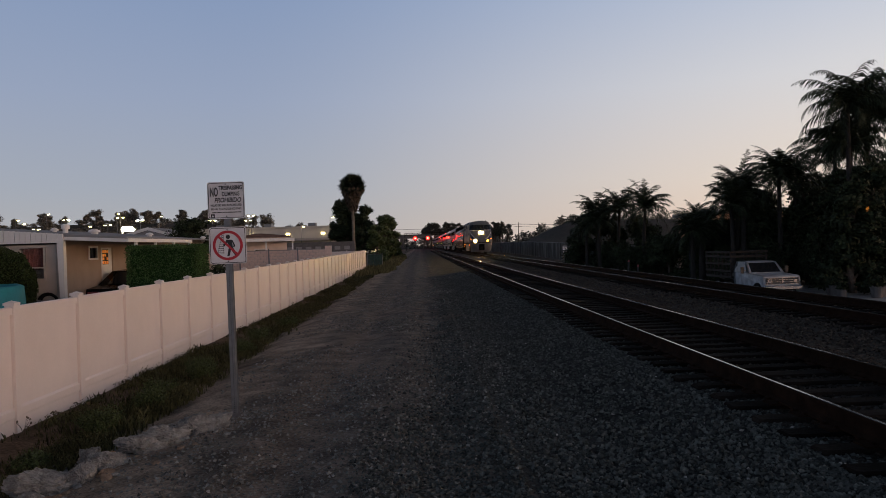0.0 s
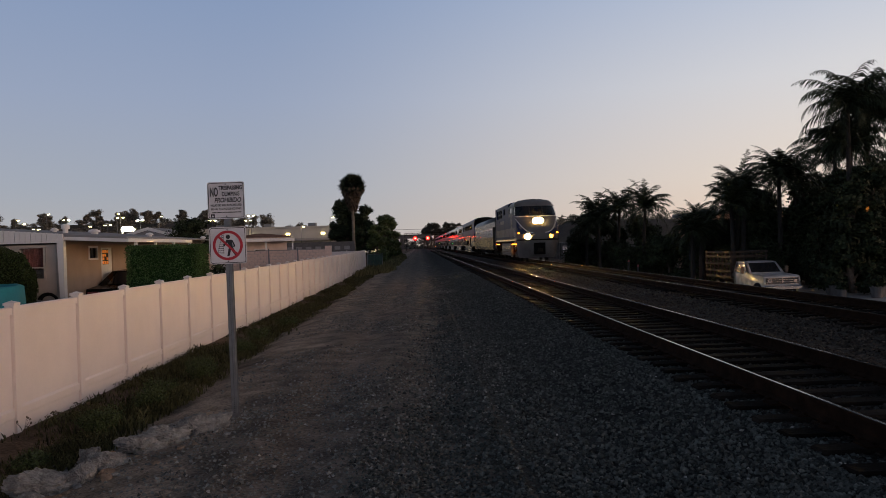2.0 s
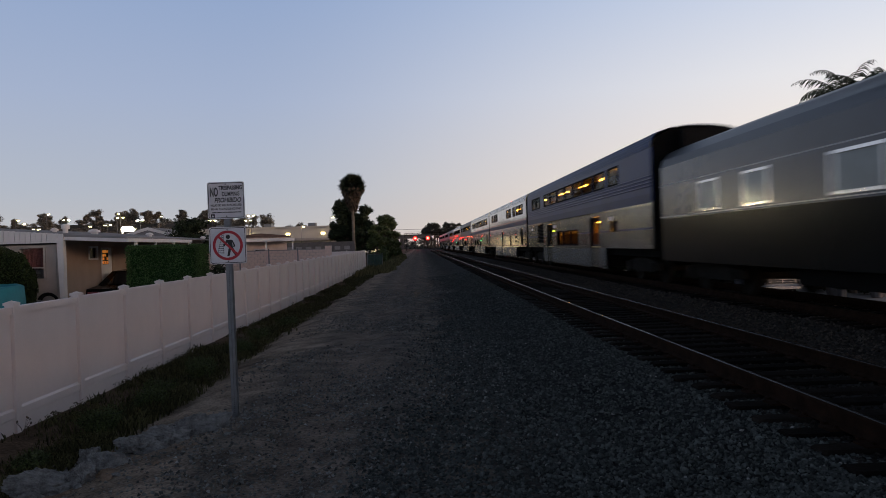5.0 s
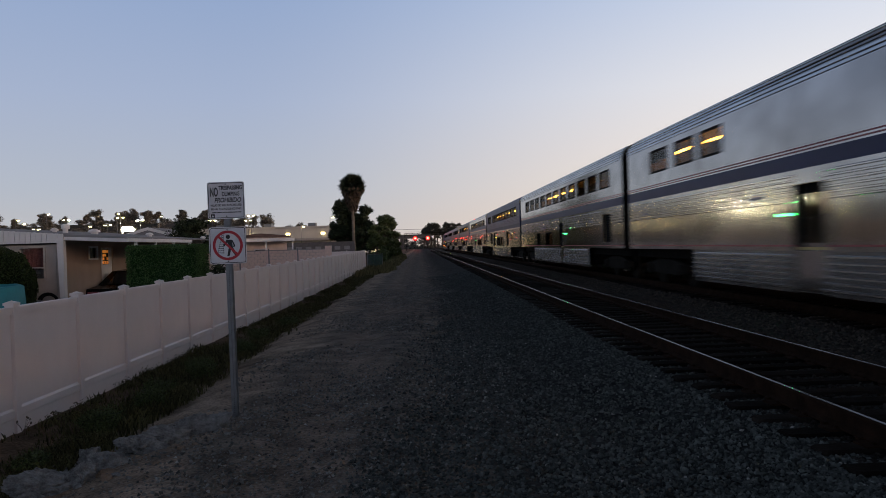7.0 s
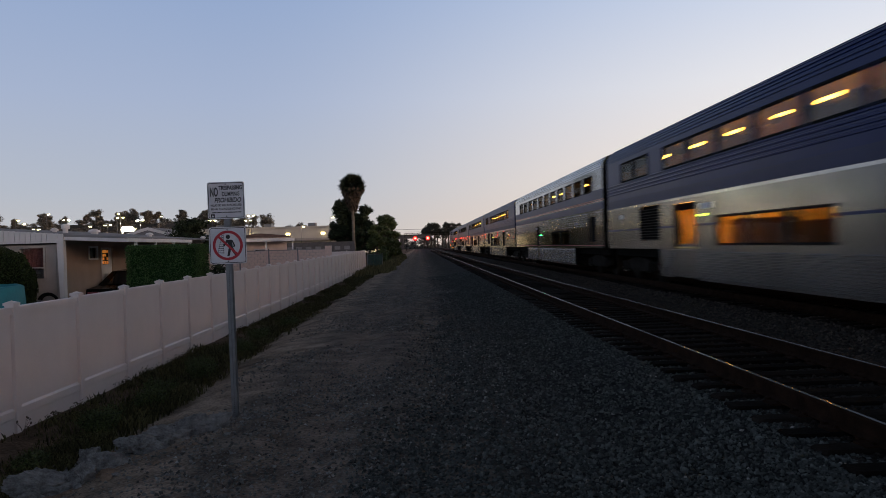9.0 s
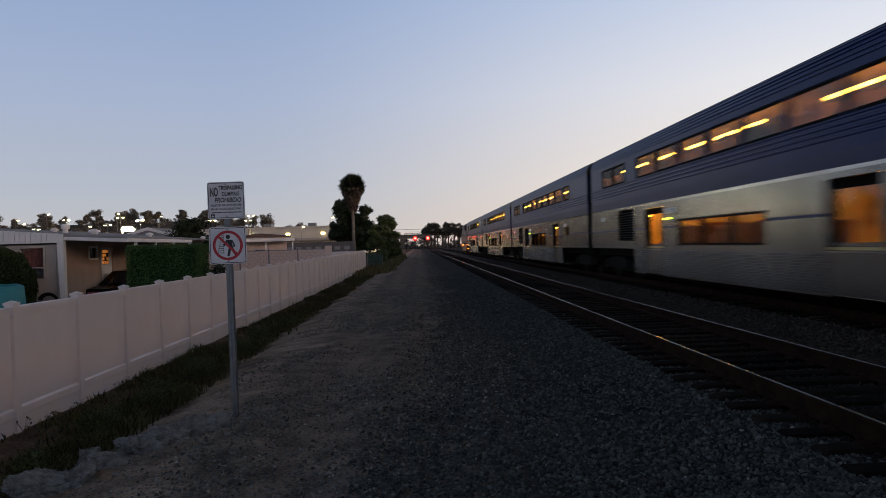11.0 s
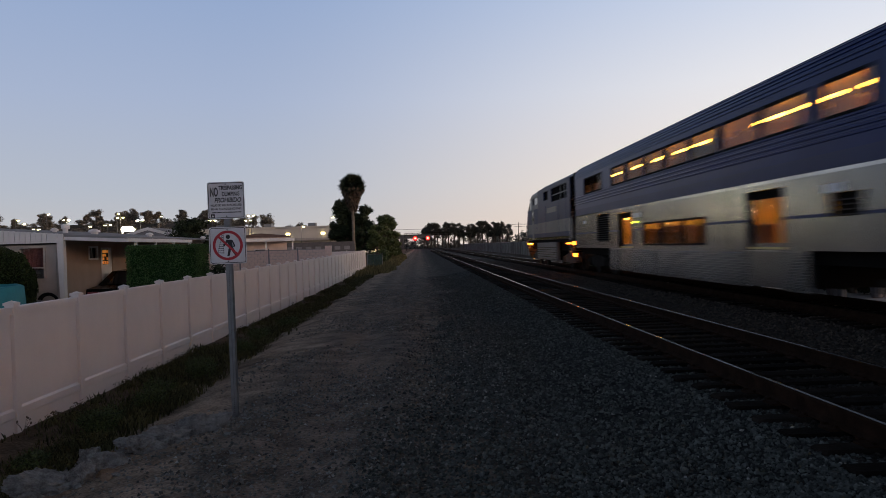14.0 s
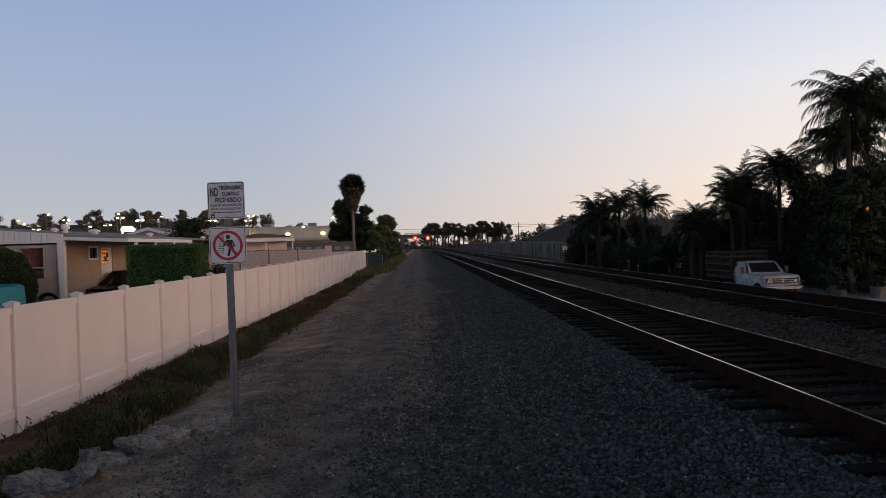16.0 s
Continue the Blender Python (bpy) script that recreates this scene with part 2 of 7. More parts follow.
# ---------------------------------------------------------------- mesh helpers
class Mesh:
    """Collects vertices and faces; link() makes one mesh object of them."""

    def __init__(self):
        self.v, self.f = [], []

    def add(self, verts, faces):
        o = len(self.v)
        self.v += [tuple(p) for p in verts]
        self.f += [tuple(i + o for i in q) for q in faces]
        return self

    def box(self, x0, x1, y0, y1, z0, z1, m=None, ch=0.0):
        """A box, its upright edges chamfered by ch."""
        x0, x1, y0, y1, z0, z1 = min(x0, x1), max(x0, x1), min(y0, y1), max(y0, y1), min(z0, z1), max(z0, z1)
        if ch:
            base = [(x0 + ch, y0), (x1 - ch, y0), (x1, y0 + ch), (x1, y1 - ch), (x1 - ch, y1), (x0 + ch, y1), (x0, y1 - ch), (x0, y0 + ch)]
            vs = [(*p, z0) for p in base] + [(*p, z1 - ch) for p in base]
            cx, cy = (x0 + x1) / 2, (y0 + y1) / 2
            vs += [(cx + (p[0] - cx) * (1 - 2 * ch / max(x1 - x0, 1e-6)), cy + (p[1] - cy) * (1 - 2 * ch / max(y1 - y0, 1e-6)), z1) for p in base]
            fs = [tuple(range(7, -1, -1)), tuple(range(16, 24))]
            fs += [(i + k, (i + 1) % 8 + k, (i + 1) % 8 + k + 8, i + k + 8) for k in (0, 8) for i in range(8)]
        else:
            vs = [(x, y, z) for z in (z0, z1) for x, y in ((x0, y0), (x1, y0), (x1, y1), (x0, y1))]
            fs = [(3, 2, 1, 0), (4, 5, 6, 7), (0, 1, 5, 4), (1, 2, 6, 5), (2, 3, 7, 6), (3, 0, 4, 7)]
        if m is not None:
            vs = [m @ Vector(p) for p in vs]
        return self.add(vs, fs)

    def tube(self, pts, radii, n=8, caps=True):
        """A tapered tube along a path."""
        pts = [Vector(p) for p in pts]
        if not hasattr(radii, "__len__"):
            radii = [radii] * len(pts)
        vs, fs = [], []
        for i, p in enumerate(pts):
            d = (pts[min(i + 1, len(pts) - 1)] - pts[max(i - 1, 0)]).normalized()
            a = d.cross(Vector((0, 0, 1)) if abs(d.z) < 0.95 else Vector((1, 0, 0))).normalized()
            b = d.cross(a)
            for k in range(n):
                t = 2 * math.pi * k / n
                vs.append(p + (a * math.cos(t) + b * math.sin(t)) * radii[i])
        for i in range(len(pts) - 1):
            for k in range(n):
                k2 = (k + 1) % n
                fs.append((i * n + k, i * n + k2, (i + 1) * n + k2, (i + 1) * n + k))
        if caps:
            fs += [tuple(range(n - 1, -1, -1)), tuple(range((len(pts) - 1) * n, len(pts) * n))]
        return self.add(vs, fs)

    def prism(self, outline, a0, a1, axis="y"):
        """A closed outline carried along an axis: (x, z) along y, (y, z) along x or (x, y) along z."""
        def at(p, a):
            return {"y": (p[0], a, p[1]), "x": (a, p[0], p[1]), "z": (p[0], p[1], a)}[axis]
        n = len(outline)
        vs = [at(p, a0) for p in outline] + [at(p, a1) for p in outline]
        fs = [tuple(range(n)), tuple(range(2 * n - 1, n - 1, -1))] + [(i, (i + 1) % n, (i + 1) % n + n, i + n) for i in range(n)]
        return self.add(vs, fs)

    def link(self, name, material, parent=None, label="", smooth=False):
        me = bpy.data.meshes.new(name)
        me.from_pydata(self.v, [], self.f)
        me.materials.append(material)
        if smooth:
            me.polygons.foreach_set("use_smooth", [True] * len(me.polygons))
        me.update()
        bm = bmesh.new()
        bm.from_mesh(me)
        if len(self.f) < 3000:
            bmesh.ops.recalc_face_normals(bm, faces=bm.faces)
            bm.to_mesh(me)
        bm.free()
        ob = new(name, me)
        if parent:
            ob.parent = parent
        if label:
            tagged(ob, label)
        return ob


def thing(name, m, label, category, group="", kind=""):
    ob = new(name)
    ob.matrix_basis = m
    ob.empty_display_size = 0.2
    return tagged(ob, label, category, group, kind)


def share(ob, m, parent, name=None):
    """Another object on ob's mesh."""
    o = new(name or ob.name.split(".")[0], ob.data)
    o.parent = parent
    o.matrix_basis = m
    return o


RNG = random.Random(7)


# ---------------------------------------------------------------- ground
TRACKS = (4.335, 8.727)
FAR_LIFT = 0.06
PROFILE = ((-400, -0.4), (-9, -0.4), (-7, -0.45), (-6.2, -0.7), (-5.6, -0.88), (-4.6, -0.93), (-3.8, -0.8), (-3.1, -0.63), (-2.3, -0.56), (-0.5, -0.48), (0.8, -0.45),
           (1.6, -0.40), (2.5, -0.27), (3.0, -0.22), (5.7, -0.22), (6.3, -0.27), (6.9, -0.2), (7.4, -0.16), (10.1, -0.16), (10.6, -0.3), (12.2, -1.35), (13.5, -1.42), (400, -1.42))
PX, PZ = zip(*PROFILE)


def smooth(a, b, x):
    t = min(1.0, max(0.0, (x - a) / (b - a)))
    return t * t * (3 - 2 * t)


def ground_z(x, y):
    z = float(np.interp(x, PX, PZ))
    far = smooth(40, 140, y)
    z = z * (1 - 0.5 * far) if x > 10.3 or x < -3 else z
    rough = 0.022 if -9 < x < 2.2 else 0.012
    z += rough * noise.noise((x * 0.7, y * 0.45, 0)) + rough * 0.22 * noise.noise((x * 2.2, y * 1.7, 3))
    if -1.9 < x < 0.8:
        z += 0.03 * math.cos((x + 0.55) * 4.2)            # two wheel tracks of the service road
    if x < -15 and y > 120:                               # wooded slope behind the shops
        z += 15.5 * smooth(-20, -105, x) * smooth(215, 330, y) * (1 + 0.15 * noise.noise((x * 0.012, y * 0.012, 5)))
    if x > 20 and y > 120:                                # bare hill
        u = x * 300 / y
        z += 10.0 * smooth(38, 66, u) * (1 - smooth(95, 190, u)) * smooth(250, 320, y)
        z += 1.3 * smooth(18, 26, x) * smooth(150, 260, y)
    return z


def axis(spans):
    out = []
    for a, b, s in spans:
        out += list(np.arange(a, b, s))
    return out + [spans[-1][1]]


def ground_material():
    m = bpy.data.materials.new("trackside_ground")
    m.use_nodes = True
    nt = m.node_tree
    n, l = nt.nodes.new, nt.links.new
    p = nt.nodes["Principled BSDF"]
    p.inputs["Roughness"].default_value = 0.95
    p.inputs["Specular IOR Level"].default_value = 0.08
    tc, sep = n("ShaderNodeTexCoord"), n("ShaderNodeSeparateXYZ")
    wob = n("ShaderNodeTexNoise")
    wob.inputs["Scale"].default_value, wob.inputs["Detail"].default_value = 0.9, 6
    l(tc.outputs["Object"], wob.inputs["Vector"])
    l(tc.outputs["Object"], sep.inputs[0])
    shift = n("ShaderNodeMath")
    shift.operation = "MULTIPLY_ADD"
    l(wob.outputs["Fac"], shift.inputs[0])
    shift.inputs[1].default_value = 2.4
    l(sep.outputs["X"], shift.inputs[2])
    ramp = n("ShaderNodeValToRGB")
    el = ramp.color_ramp.elements
    stops = GROUND_STOPS
    while len(el) < len(stops):
        el.new(0.5)
    for e, (x, c) in zip(el, stops):
        e.position, e.color = (x + 1.2 + 12) / 30, (*c, 1)
    mr = n("ShaderNodeMapRange")
    mr.inputs["From Min"].default_value, mr.inputs["From Max"].default_value = -12, 18
    l(shift.outputs[0], mr.inputs["Value"])
    l(mr.outputs[0], ramp.inputs[0])
    grain, blot = n("ShaderNodeTexNoise"), n("ShaderNodeTexNoise")
    grain.inputs["Scale"].default_value, grain.inputs["Detail"].default_value = 26, 6
    blot.inputs["Scale"].default_value, blot.inputs["Detail"].default_value = 2.2, 7
    for t in (grain, blot):
        l(tc.outputs["Object"], t.inputs["Vector"])
    mul = n("ShaderNodeMath")
    mul.operation = "MULTIPLY"
    l(grain.outputs["Fac"], mul.inputs[0])
    l(blot.outputs["Fac"], mul.inputs[1])
    v = n("ShaderNodeMapRange")
    v.inputs["From Min"].default_value, v.inputs["From Max"].default_value = 0.12, 0.4
    v.inputs["To Min"].default_value, v.inputs["To Max"].default_value = 0.45, 1.75
    l(mul.outputs[0], v.inputs["Value"])
    h = n("ShaderNodeHueSaturation")
    l(v.outputs[0], h.inputs["Value"])
    l(ramp.outputs[0], h.inputs["Color"])
    l(h.outputs[0], p.inputs["Base Color"])
    b = n("ShaderNodeBump")
    b.inputs["Strength"].default_value, b.inputs["Distance"].default_value = 0.7, 0.03
    l(grain.outputs["Fac"], b.inputs["Height"])
    l(b.outputs[0], p.inputs["Normal"])
    return m


GRAVEL = (0.03, 0.031, 0.03)
GROUND_STOPS = ((-12, (0.07, 0.06, 0.048)), (-6.5, (0.12, 0.085, 0.06)), (-4.0, (0.09, 0.066, 0.045)), (-3.4, (0.26, 0.205, 0.155)), (-2.7, (0.28, 0.22, 0.17)), (-2.1, (0.15, 0.125, 0.102)), (-1.3, (0.185, 0.145, 0.115)),
                (-0.3, (0.12, 0.104, 0.09)), (0.15, (0.15, 0.12, 0.095)), (0.75, (0.07, 0.064, 0.057)), (1.7, GRAVEL), (5.4, GRAVEL), (6.2, (0.04, 0.035, 0.03)), (10.5, (0.04, 0.035, 0.03)), (12.3, (0.06, 0.055, 0.048)), (17, (0.055, 0.048, 0.04)))


def build_ground():
    xs = axis(((-2400, -400, 250), (-400, -60, 12), (-60, -12, 3), (-12, -6.5, 0.5), (-6.5, 3.2, 0.13), (3.2, 13.6, 0.4), (13.6, 60, 4), (60, 180, 8), (180, 2400, 250)))
    ys = axis(((-300, -20, 20), (-20, 2, 1.5), (2, 16, 0.16), (16, 40, 0.6), (40, 120, 3), (120, 420, 9), (420, 4400, 250)))
    vs = [(x, y, ground_z(x, y)) for y in ys for x in xs]
    nx = len(xs)
    fs = [(j * nx + i, j * nx + i + 1, (j + 1) * nx + i + 1, (j + 1) * nx + i) for j in range(len(ys) - 1) for i in range(nx - 1)]
    ob = Mesh().add(vs, fs).link("ground", ground_material(), smooth=True)
    tagged(ob, "gravelly brown dirt service road and dark ballast bed beside the tracks", "ground", kind="structure")


build_ground()


# ---------------------------------------------------------------- railway
RAIL_SIDE = ((-0.075, -0.17), (0.075, -0.17), (0.075, -0.155), (0.012, -0.135), (0.012, -0.045), (0.036, -0.035), (0.036, -0.01), (0.026, -0.002), (-0.026, -0.002), (-0.036, -0.01), (-0.036, -0.035), (-0.012, -0.045), (-0.012, -0.135), (-0.075, -0.155))
RAIL_HEAD = ((-0.018, -0.004), (0.018, -0.004), (0.014, 0.0), (-0.014, 0.0))
Y_END = 520.0


def build_track(number, x, lift):
    tr = thing("track_%d" % number, pose(x, 0, lift), "railway track of rusty rails on weathered timber ties in ballast", "track", kind="structure")
    for s in (-0.754, 0.754):
        r = Mesh().prism([(px + s, pz) for px, pz in RAIL_SIDE], -60, Y_END).link("rail", M_RAILSIDE, tr, "rusty brown steel rail")
        Mesh().prism([(px + s, pz) for px, pz in RAIL_HEAD], -60, Y_END).link("rail_head", M_RAILTOP, r, "polished bright running surface")
    rng = random.Random(number)
    plates, rest = Mesh(), Mesh()
    kinds = []
    for k in range(5):
        m = Mesh().box(-1.3, 1.3, -0.115, 0.115, -0.36, -0.172, ch=0.012 + 0.004 * k)
        m.v = [(a, b + 0.012 * noise.noise((a * 1.7, k * 5.0, b)), c + 0.014 * noise.noise((a * 2.3, b * 3, k * 7.0))) for a, b, c in m.v]
        kinds.append(m)
    first = [None] * 5
    for i in range(int((220 + 8) / 0.5)):
        y = -8 + i * 0.5
        t = pose(rng.uniform(-0.05, 0.05), y + rng.uniform(-0.03, 0.03), rng.uniform(-0.012, 0.0), 0, 0, rng.uniform(-1.2, 1.2))
        k = rng.randrange(5)
        if 3 <= y < 120:
            if first[k] is None:
                first[k] = kinds[k].link("tie", M_TIE, tr)
                first[k].matrix_basis = t
            else:
                share(first[k], t, tr, "tie")
        else:
            rest.add([t @ Vector(p) for p in kinds[k].v], kinds[k].f)
        if 3 <= y < 70:
            for s in (-0.754, 0.754):
                plates.box(s - 0.17, s + 0.17, y - 0.09, y + 0.09, -0.186, -0.165)
                for e in (-1, 1):
                    plates.box(s + e * 0.10 - 0.02, s + e * 0.10 + 0.02, y + 0.1, y + 0.15, -0.19, -0.145)
                    plates.box(s + e * 0.085 - 0.012, s + e * 0.085 + 0.012, y - 0.05, y - 0.02, -0.165, -0.145)
    tagged(rest.link("far_ties", M_TIE, tr), kind="stuff")
    tagged(plates.link("tie_plates", M_RAILSIDE, tr, "rusty tie plates, anchors and spikes"), kind="stuff")


build_track(1, TRACKS[0], 0)
build_track(2, TRACKS[1], FAR_LIFT)


def stone_shape(rng):
    """A rough chip of crushed rock, about 1 m across before scaling."""
    vs = []
    for a in range(4):
        t = a * math.pi / 2 + rng.uniform(-0.4, 0.4)
        vs.append((math.cos(t) * rng.uniform(0.35, 0.6), math.sin(t) * rng.uniform(0.3, 0.55), rng.uniform(-0.15, 0.15)))
    vs += [(rng.uniform(-0.15, 0.15), rng.uniform(-0.15, 0.15), 0.38), (rng.uniform(-0.25, 0.25), rng.uniform(-0.2, 0.2), 0.28), (0, 0, -0.3)]
    fs = [(0, 1, 4), (1, 2, 4), (2, 5, 4), (2, 3, 5), (3, 0, 5), (0, 4, 5), (1, 0, 6), (2, 1, 6), (3, 2, 6), (0, 3, 6)]
    return vs, fs


def scatter(name, label, material, count, place, size, seed):
    rng = random.Random(seed)
    shapes = [stone_shape(rng) for _ in range(12)]
    m = Mesh()
    for _ in range(count):
        x, y = place(rng)
        s = size(rng)
        z = ground_z(x, y) + s * 0.12
        turn = Euler((rng.uniform(-0.5, 0.5), rng.uniform(-0.5, 0.5), rng.uniform(0, 6.28))).to_matrix() * s
        vs, fs = shapes[rng.randrange(12)]
        o = Vector((x, y, z))
        m.add([o + turn @ Vector(p) for p in vs], fs)
    return tagged(m.link(name, material), label, "gravel", kind="stuff")


def in_ballast(rng):
    while True:
        y = 4.3 + 40.7 * rng.random() ** 2.0
        x = rng.uniform(-0.7, 3.4)
        edge = float(np.interp(y, (5.5, 7.1, 9.3, 13.2, 20, 28), (-0.35, -0.1, 0.1, 0.3, 0.6, 1.0))) + 0.75 * noise.noise((x * 0.4, y * 0.45, 9)) + 0.3 * noise.noise((x, y * 1.6, 3))
        if x < edge and rng.random() > 0.45 * math.exp((x - edge) / 0.4):
            continue
        near = min(abs(x - t) for t in TRACKS)
        if near < 1.28 and rng.random() > 0.22 and (abs((y / 0.5) % 1 - 0.0) < 0.25 or abs((y / 0.5) % 1 - 1.0) < 0.25):
            continue
        return x, y


def between_tracks(rng):
    while True:
        y = 6.5 + 60 * rng.random() ** 1.8
        x = rng.uniform(5.45, 11.0)
        if min(abs(x - t) for t in TRACKS) < 1.28 and rng.random() > 0.2 and abs((y / 0.5 + 0.5) % 1 - 0.5) < 0.25:
            continue
        return x, y


def in_gauge(rng):
    while True:
        y = 4.2 + 55 * rng.random() ** 1.9
        x = rng.uniform(3.2, 5.7)
        if rng.random() > 0.2 and abs((y / 0.5 + 0.5) % 1 - 0.5) < 0.25:
            continue
        return x, y


def on_road(rng):
    while True:
        y = 3.8 + 30 * rng.random() ** 2
        x = rng.gauss(-0.9, 1.6)
        if -3.2 < x < 1.4 and noise.noise((x * 0.7, y * 0.35, 4)) + rng.uniform(-0.3, 0.3) > -0.05:
            return x, y


scatter("ballast", "dark blue-grey crushed rock ballast heaped along the ties", M_STONE, 54000, in_ballast, lambda r: 0.022 + 0.044 * r.random() ** 1.4, 11)
scatter("ballast", "brownish crushed rock in and between the tracks", M_BROWNSTONE, 40000, between_tracks, lambda r: 0.03 + 0.05 * r.random() ** 1.4, 14)
scatter("ballast", "darker crushed rock between the rails", M_GAUGESTONE, 16000, in_gauge, lambda r: 0.03 + 0.045 * r.random() ** 1.4, 17)
scatter("road_gravel", "loose grey gravel strewn over the dirt road", M_ROADSTONE, 36000, on_road, lambda r: 0.009 + 0.05 * r.random() ** 3, 12)
scatter("pale_chips", "pale chips of stone scattered over gravel", M_PALESTONE, 700, lambda r: on_road(r) if r.random() < 0.5 else in_ballast(r), lambda r: r.uniform(0.02, 0.05), 13)


# ---------------------------------------------------------------- vinyl fence
def build_fence():
    fx = -5.55
    step = 1.83
    y0 = 9.85 - 3 * step
    n = 38
    label = "cream vinyl privacy fence with capped posts along a dirt verge"
    fence = thing("vinyl_fence", pose(fx, 0, 0), label, "fence")

    def base(y):
        return -0.86 + 0.0048 * (y - 10)
    post = Mesh().box(-0.064, 0.064, -0.064, 0.064, -0.25, 1.72, ch=0.006).link("post", M_VINYL, fence)
    cap = Mesh().box(-0.076, 0.076, -0.076, 0.076, 1.715, 1.75)
    cap.add([(-0.07, -0.07, 1.75), (0.07, -0.07, 1.75), (0.07, 0.07, 1.75), (-0.07, 0.07, 1.75), (0, 0, 1.78)], [(0, 1, 4), (1, 2, 4), (2, 3, 4), (3, 0, 4)])
    cap = cap.link("post_cap", M_VINYL, post)
    top = Mesh().box(-0.04, 0.04, 0.055, step - 0.055, 1.60, 1.70, ch=0.01)
    low = Mesh().box(-0.045, 0.045, 0.055, step - 0.055, 0.21, 0.34, ch=0.028)
    skirt = Mesh().box(-0.02, 0.02, 0.055, step - 0.055, -0.12, 0.195)
    board = Mesh().box(-0.011, 0.011, 0.058, step - 0.058, 0.30, 1.62)
    made = [top.link("top_rail", M_VINYL, fence), low.link("bottom_rail", M_VINYL, fence), skirt.link("kickboard", M_VINYL, fence), board.link("panel", M_VINYL, fence)]
    spots = [(0, y0 + i * step, 90 * 0) for i in range(n)]
    slope = math.degrees(math.atan(0.0048))
    for i, (x, y, _) in enumerate(spots):
        m = pose(x, y, base(y))
        if i == 0:
            post.matrix_basis = m
            for o in made:
                o.matrix_basis = m
        else:
            p = share(post, m, fence)
            share(cap, Matrix(), p)
            if i < n - 1:
                for o in made:
                    share(o, m, fence)
    # the short return at its far end
    ye = spots[-1][1]
    back = thing("vinyl_fence", pose(fx, ye, base(ye), 0, 0, 90), "short return of cream vinyl fence at the lot corner", "fence")
    for i in range(1, 3):
        p = share(post, pose(0, i * step, 0), back)
        share(cap, Matrix(), p)
        for o in made:
            share(o, pose(0, (i - 1) * step, 0), back)


build_fence()


# ---------------------------------------------------------------- trackside signs
def text_mesh(words, size, material, parent, m, shear=0.0, bold=0.0, width=None, name="lettering", align="CENTER"):
    cu = bpy.data.curves.new(name, "FONT")
    cu.body, cu.size, cu.align_x, cu.align_y = words, size, align, "CENTER"
    cu.shear, cu.offset, cu.extrude = shear, bold, 0.0006
    tmp = new(name, cu)
    bpy.context.view_layer.update()
    me = bpy.data.meshes.new_from_object(tmp.evaluated_get(bpy.context.evaluated_depsgraph_get()))
    bpy.data.objects.remove(tmp)
    if width:
        xs = [v.co.x for v in me.vertices]
        k = width / (max(xs) - min(xs))
        for v in me.vertices:
            v.co.x *= k
    me.materials.clear()
    me.materials.append(material)
    ob = new(name, me)
    ob.parent, ob.matrix_basis = parent, m
    return ob


def rounded(w, h, r, n=5):
    out = []
    for cx, cz, a in ((w / 2 - r, h / 2 - r, 0), (-w / 2 + r, h / 2 - r, 90), (-w / 2 + r, -h / 2 + r, 180), (w / 2 - r, -h / 2 + r, 270)):
        for k in range(n + 1):
            t = radians(a + 90 * k / n)
            out.append((cx + r * math.cos(t), cz + r * math.sin(t)))
    return out


def frame_ring(m, outer, inner, y0, y1):
    n = len(outer)
    vs = [(p[0], y, p[1]) for y in (y0, y1) for p in outer] + [(p[0], y, p[1]) for y in (y0, y1) for p in inner]
    fs = []
    for i in range(n):
        j = (i + 1) % n
        fs += [(i, j, 2 * n + j, 2 * n + i), (i, n + i, n + j, j), (2 * n + i, 2 * n + j, 3 * n + j, 3 * n + i)]
    return m.add(vs, fs)


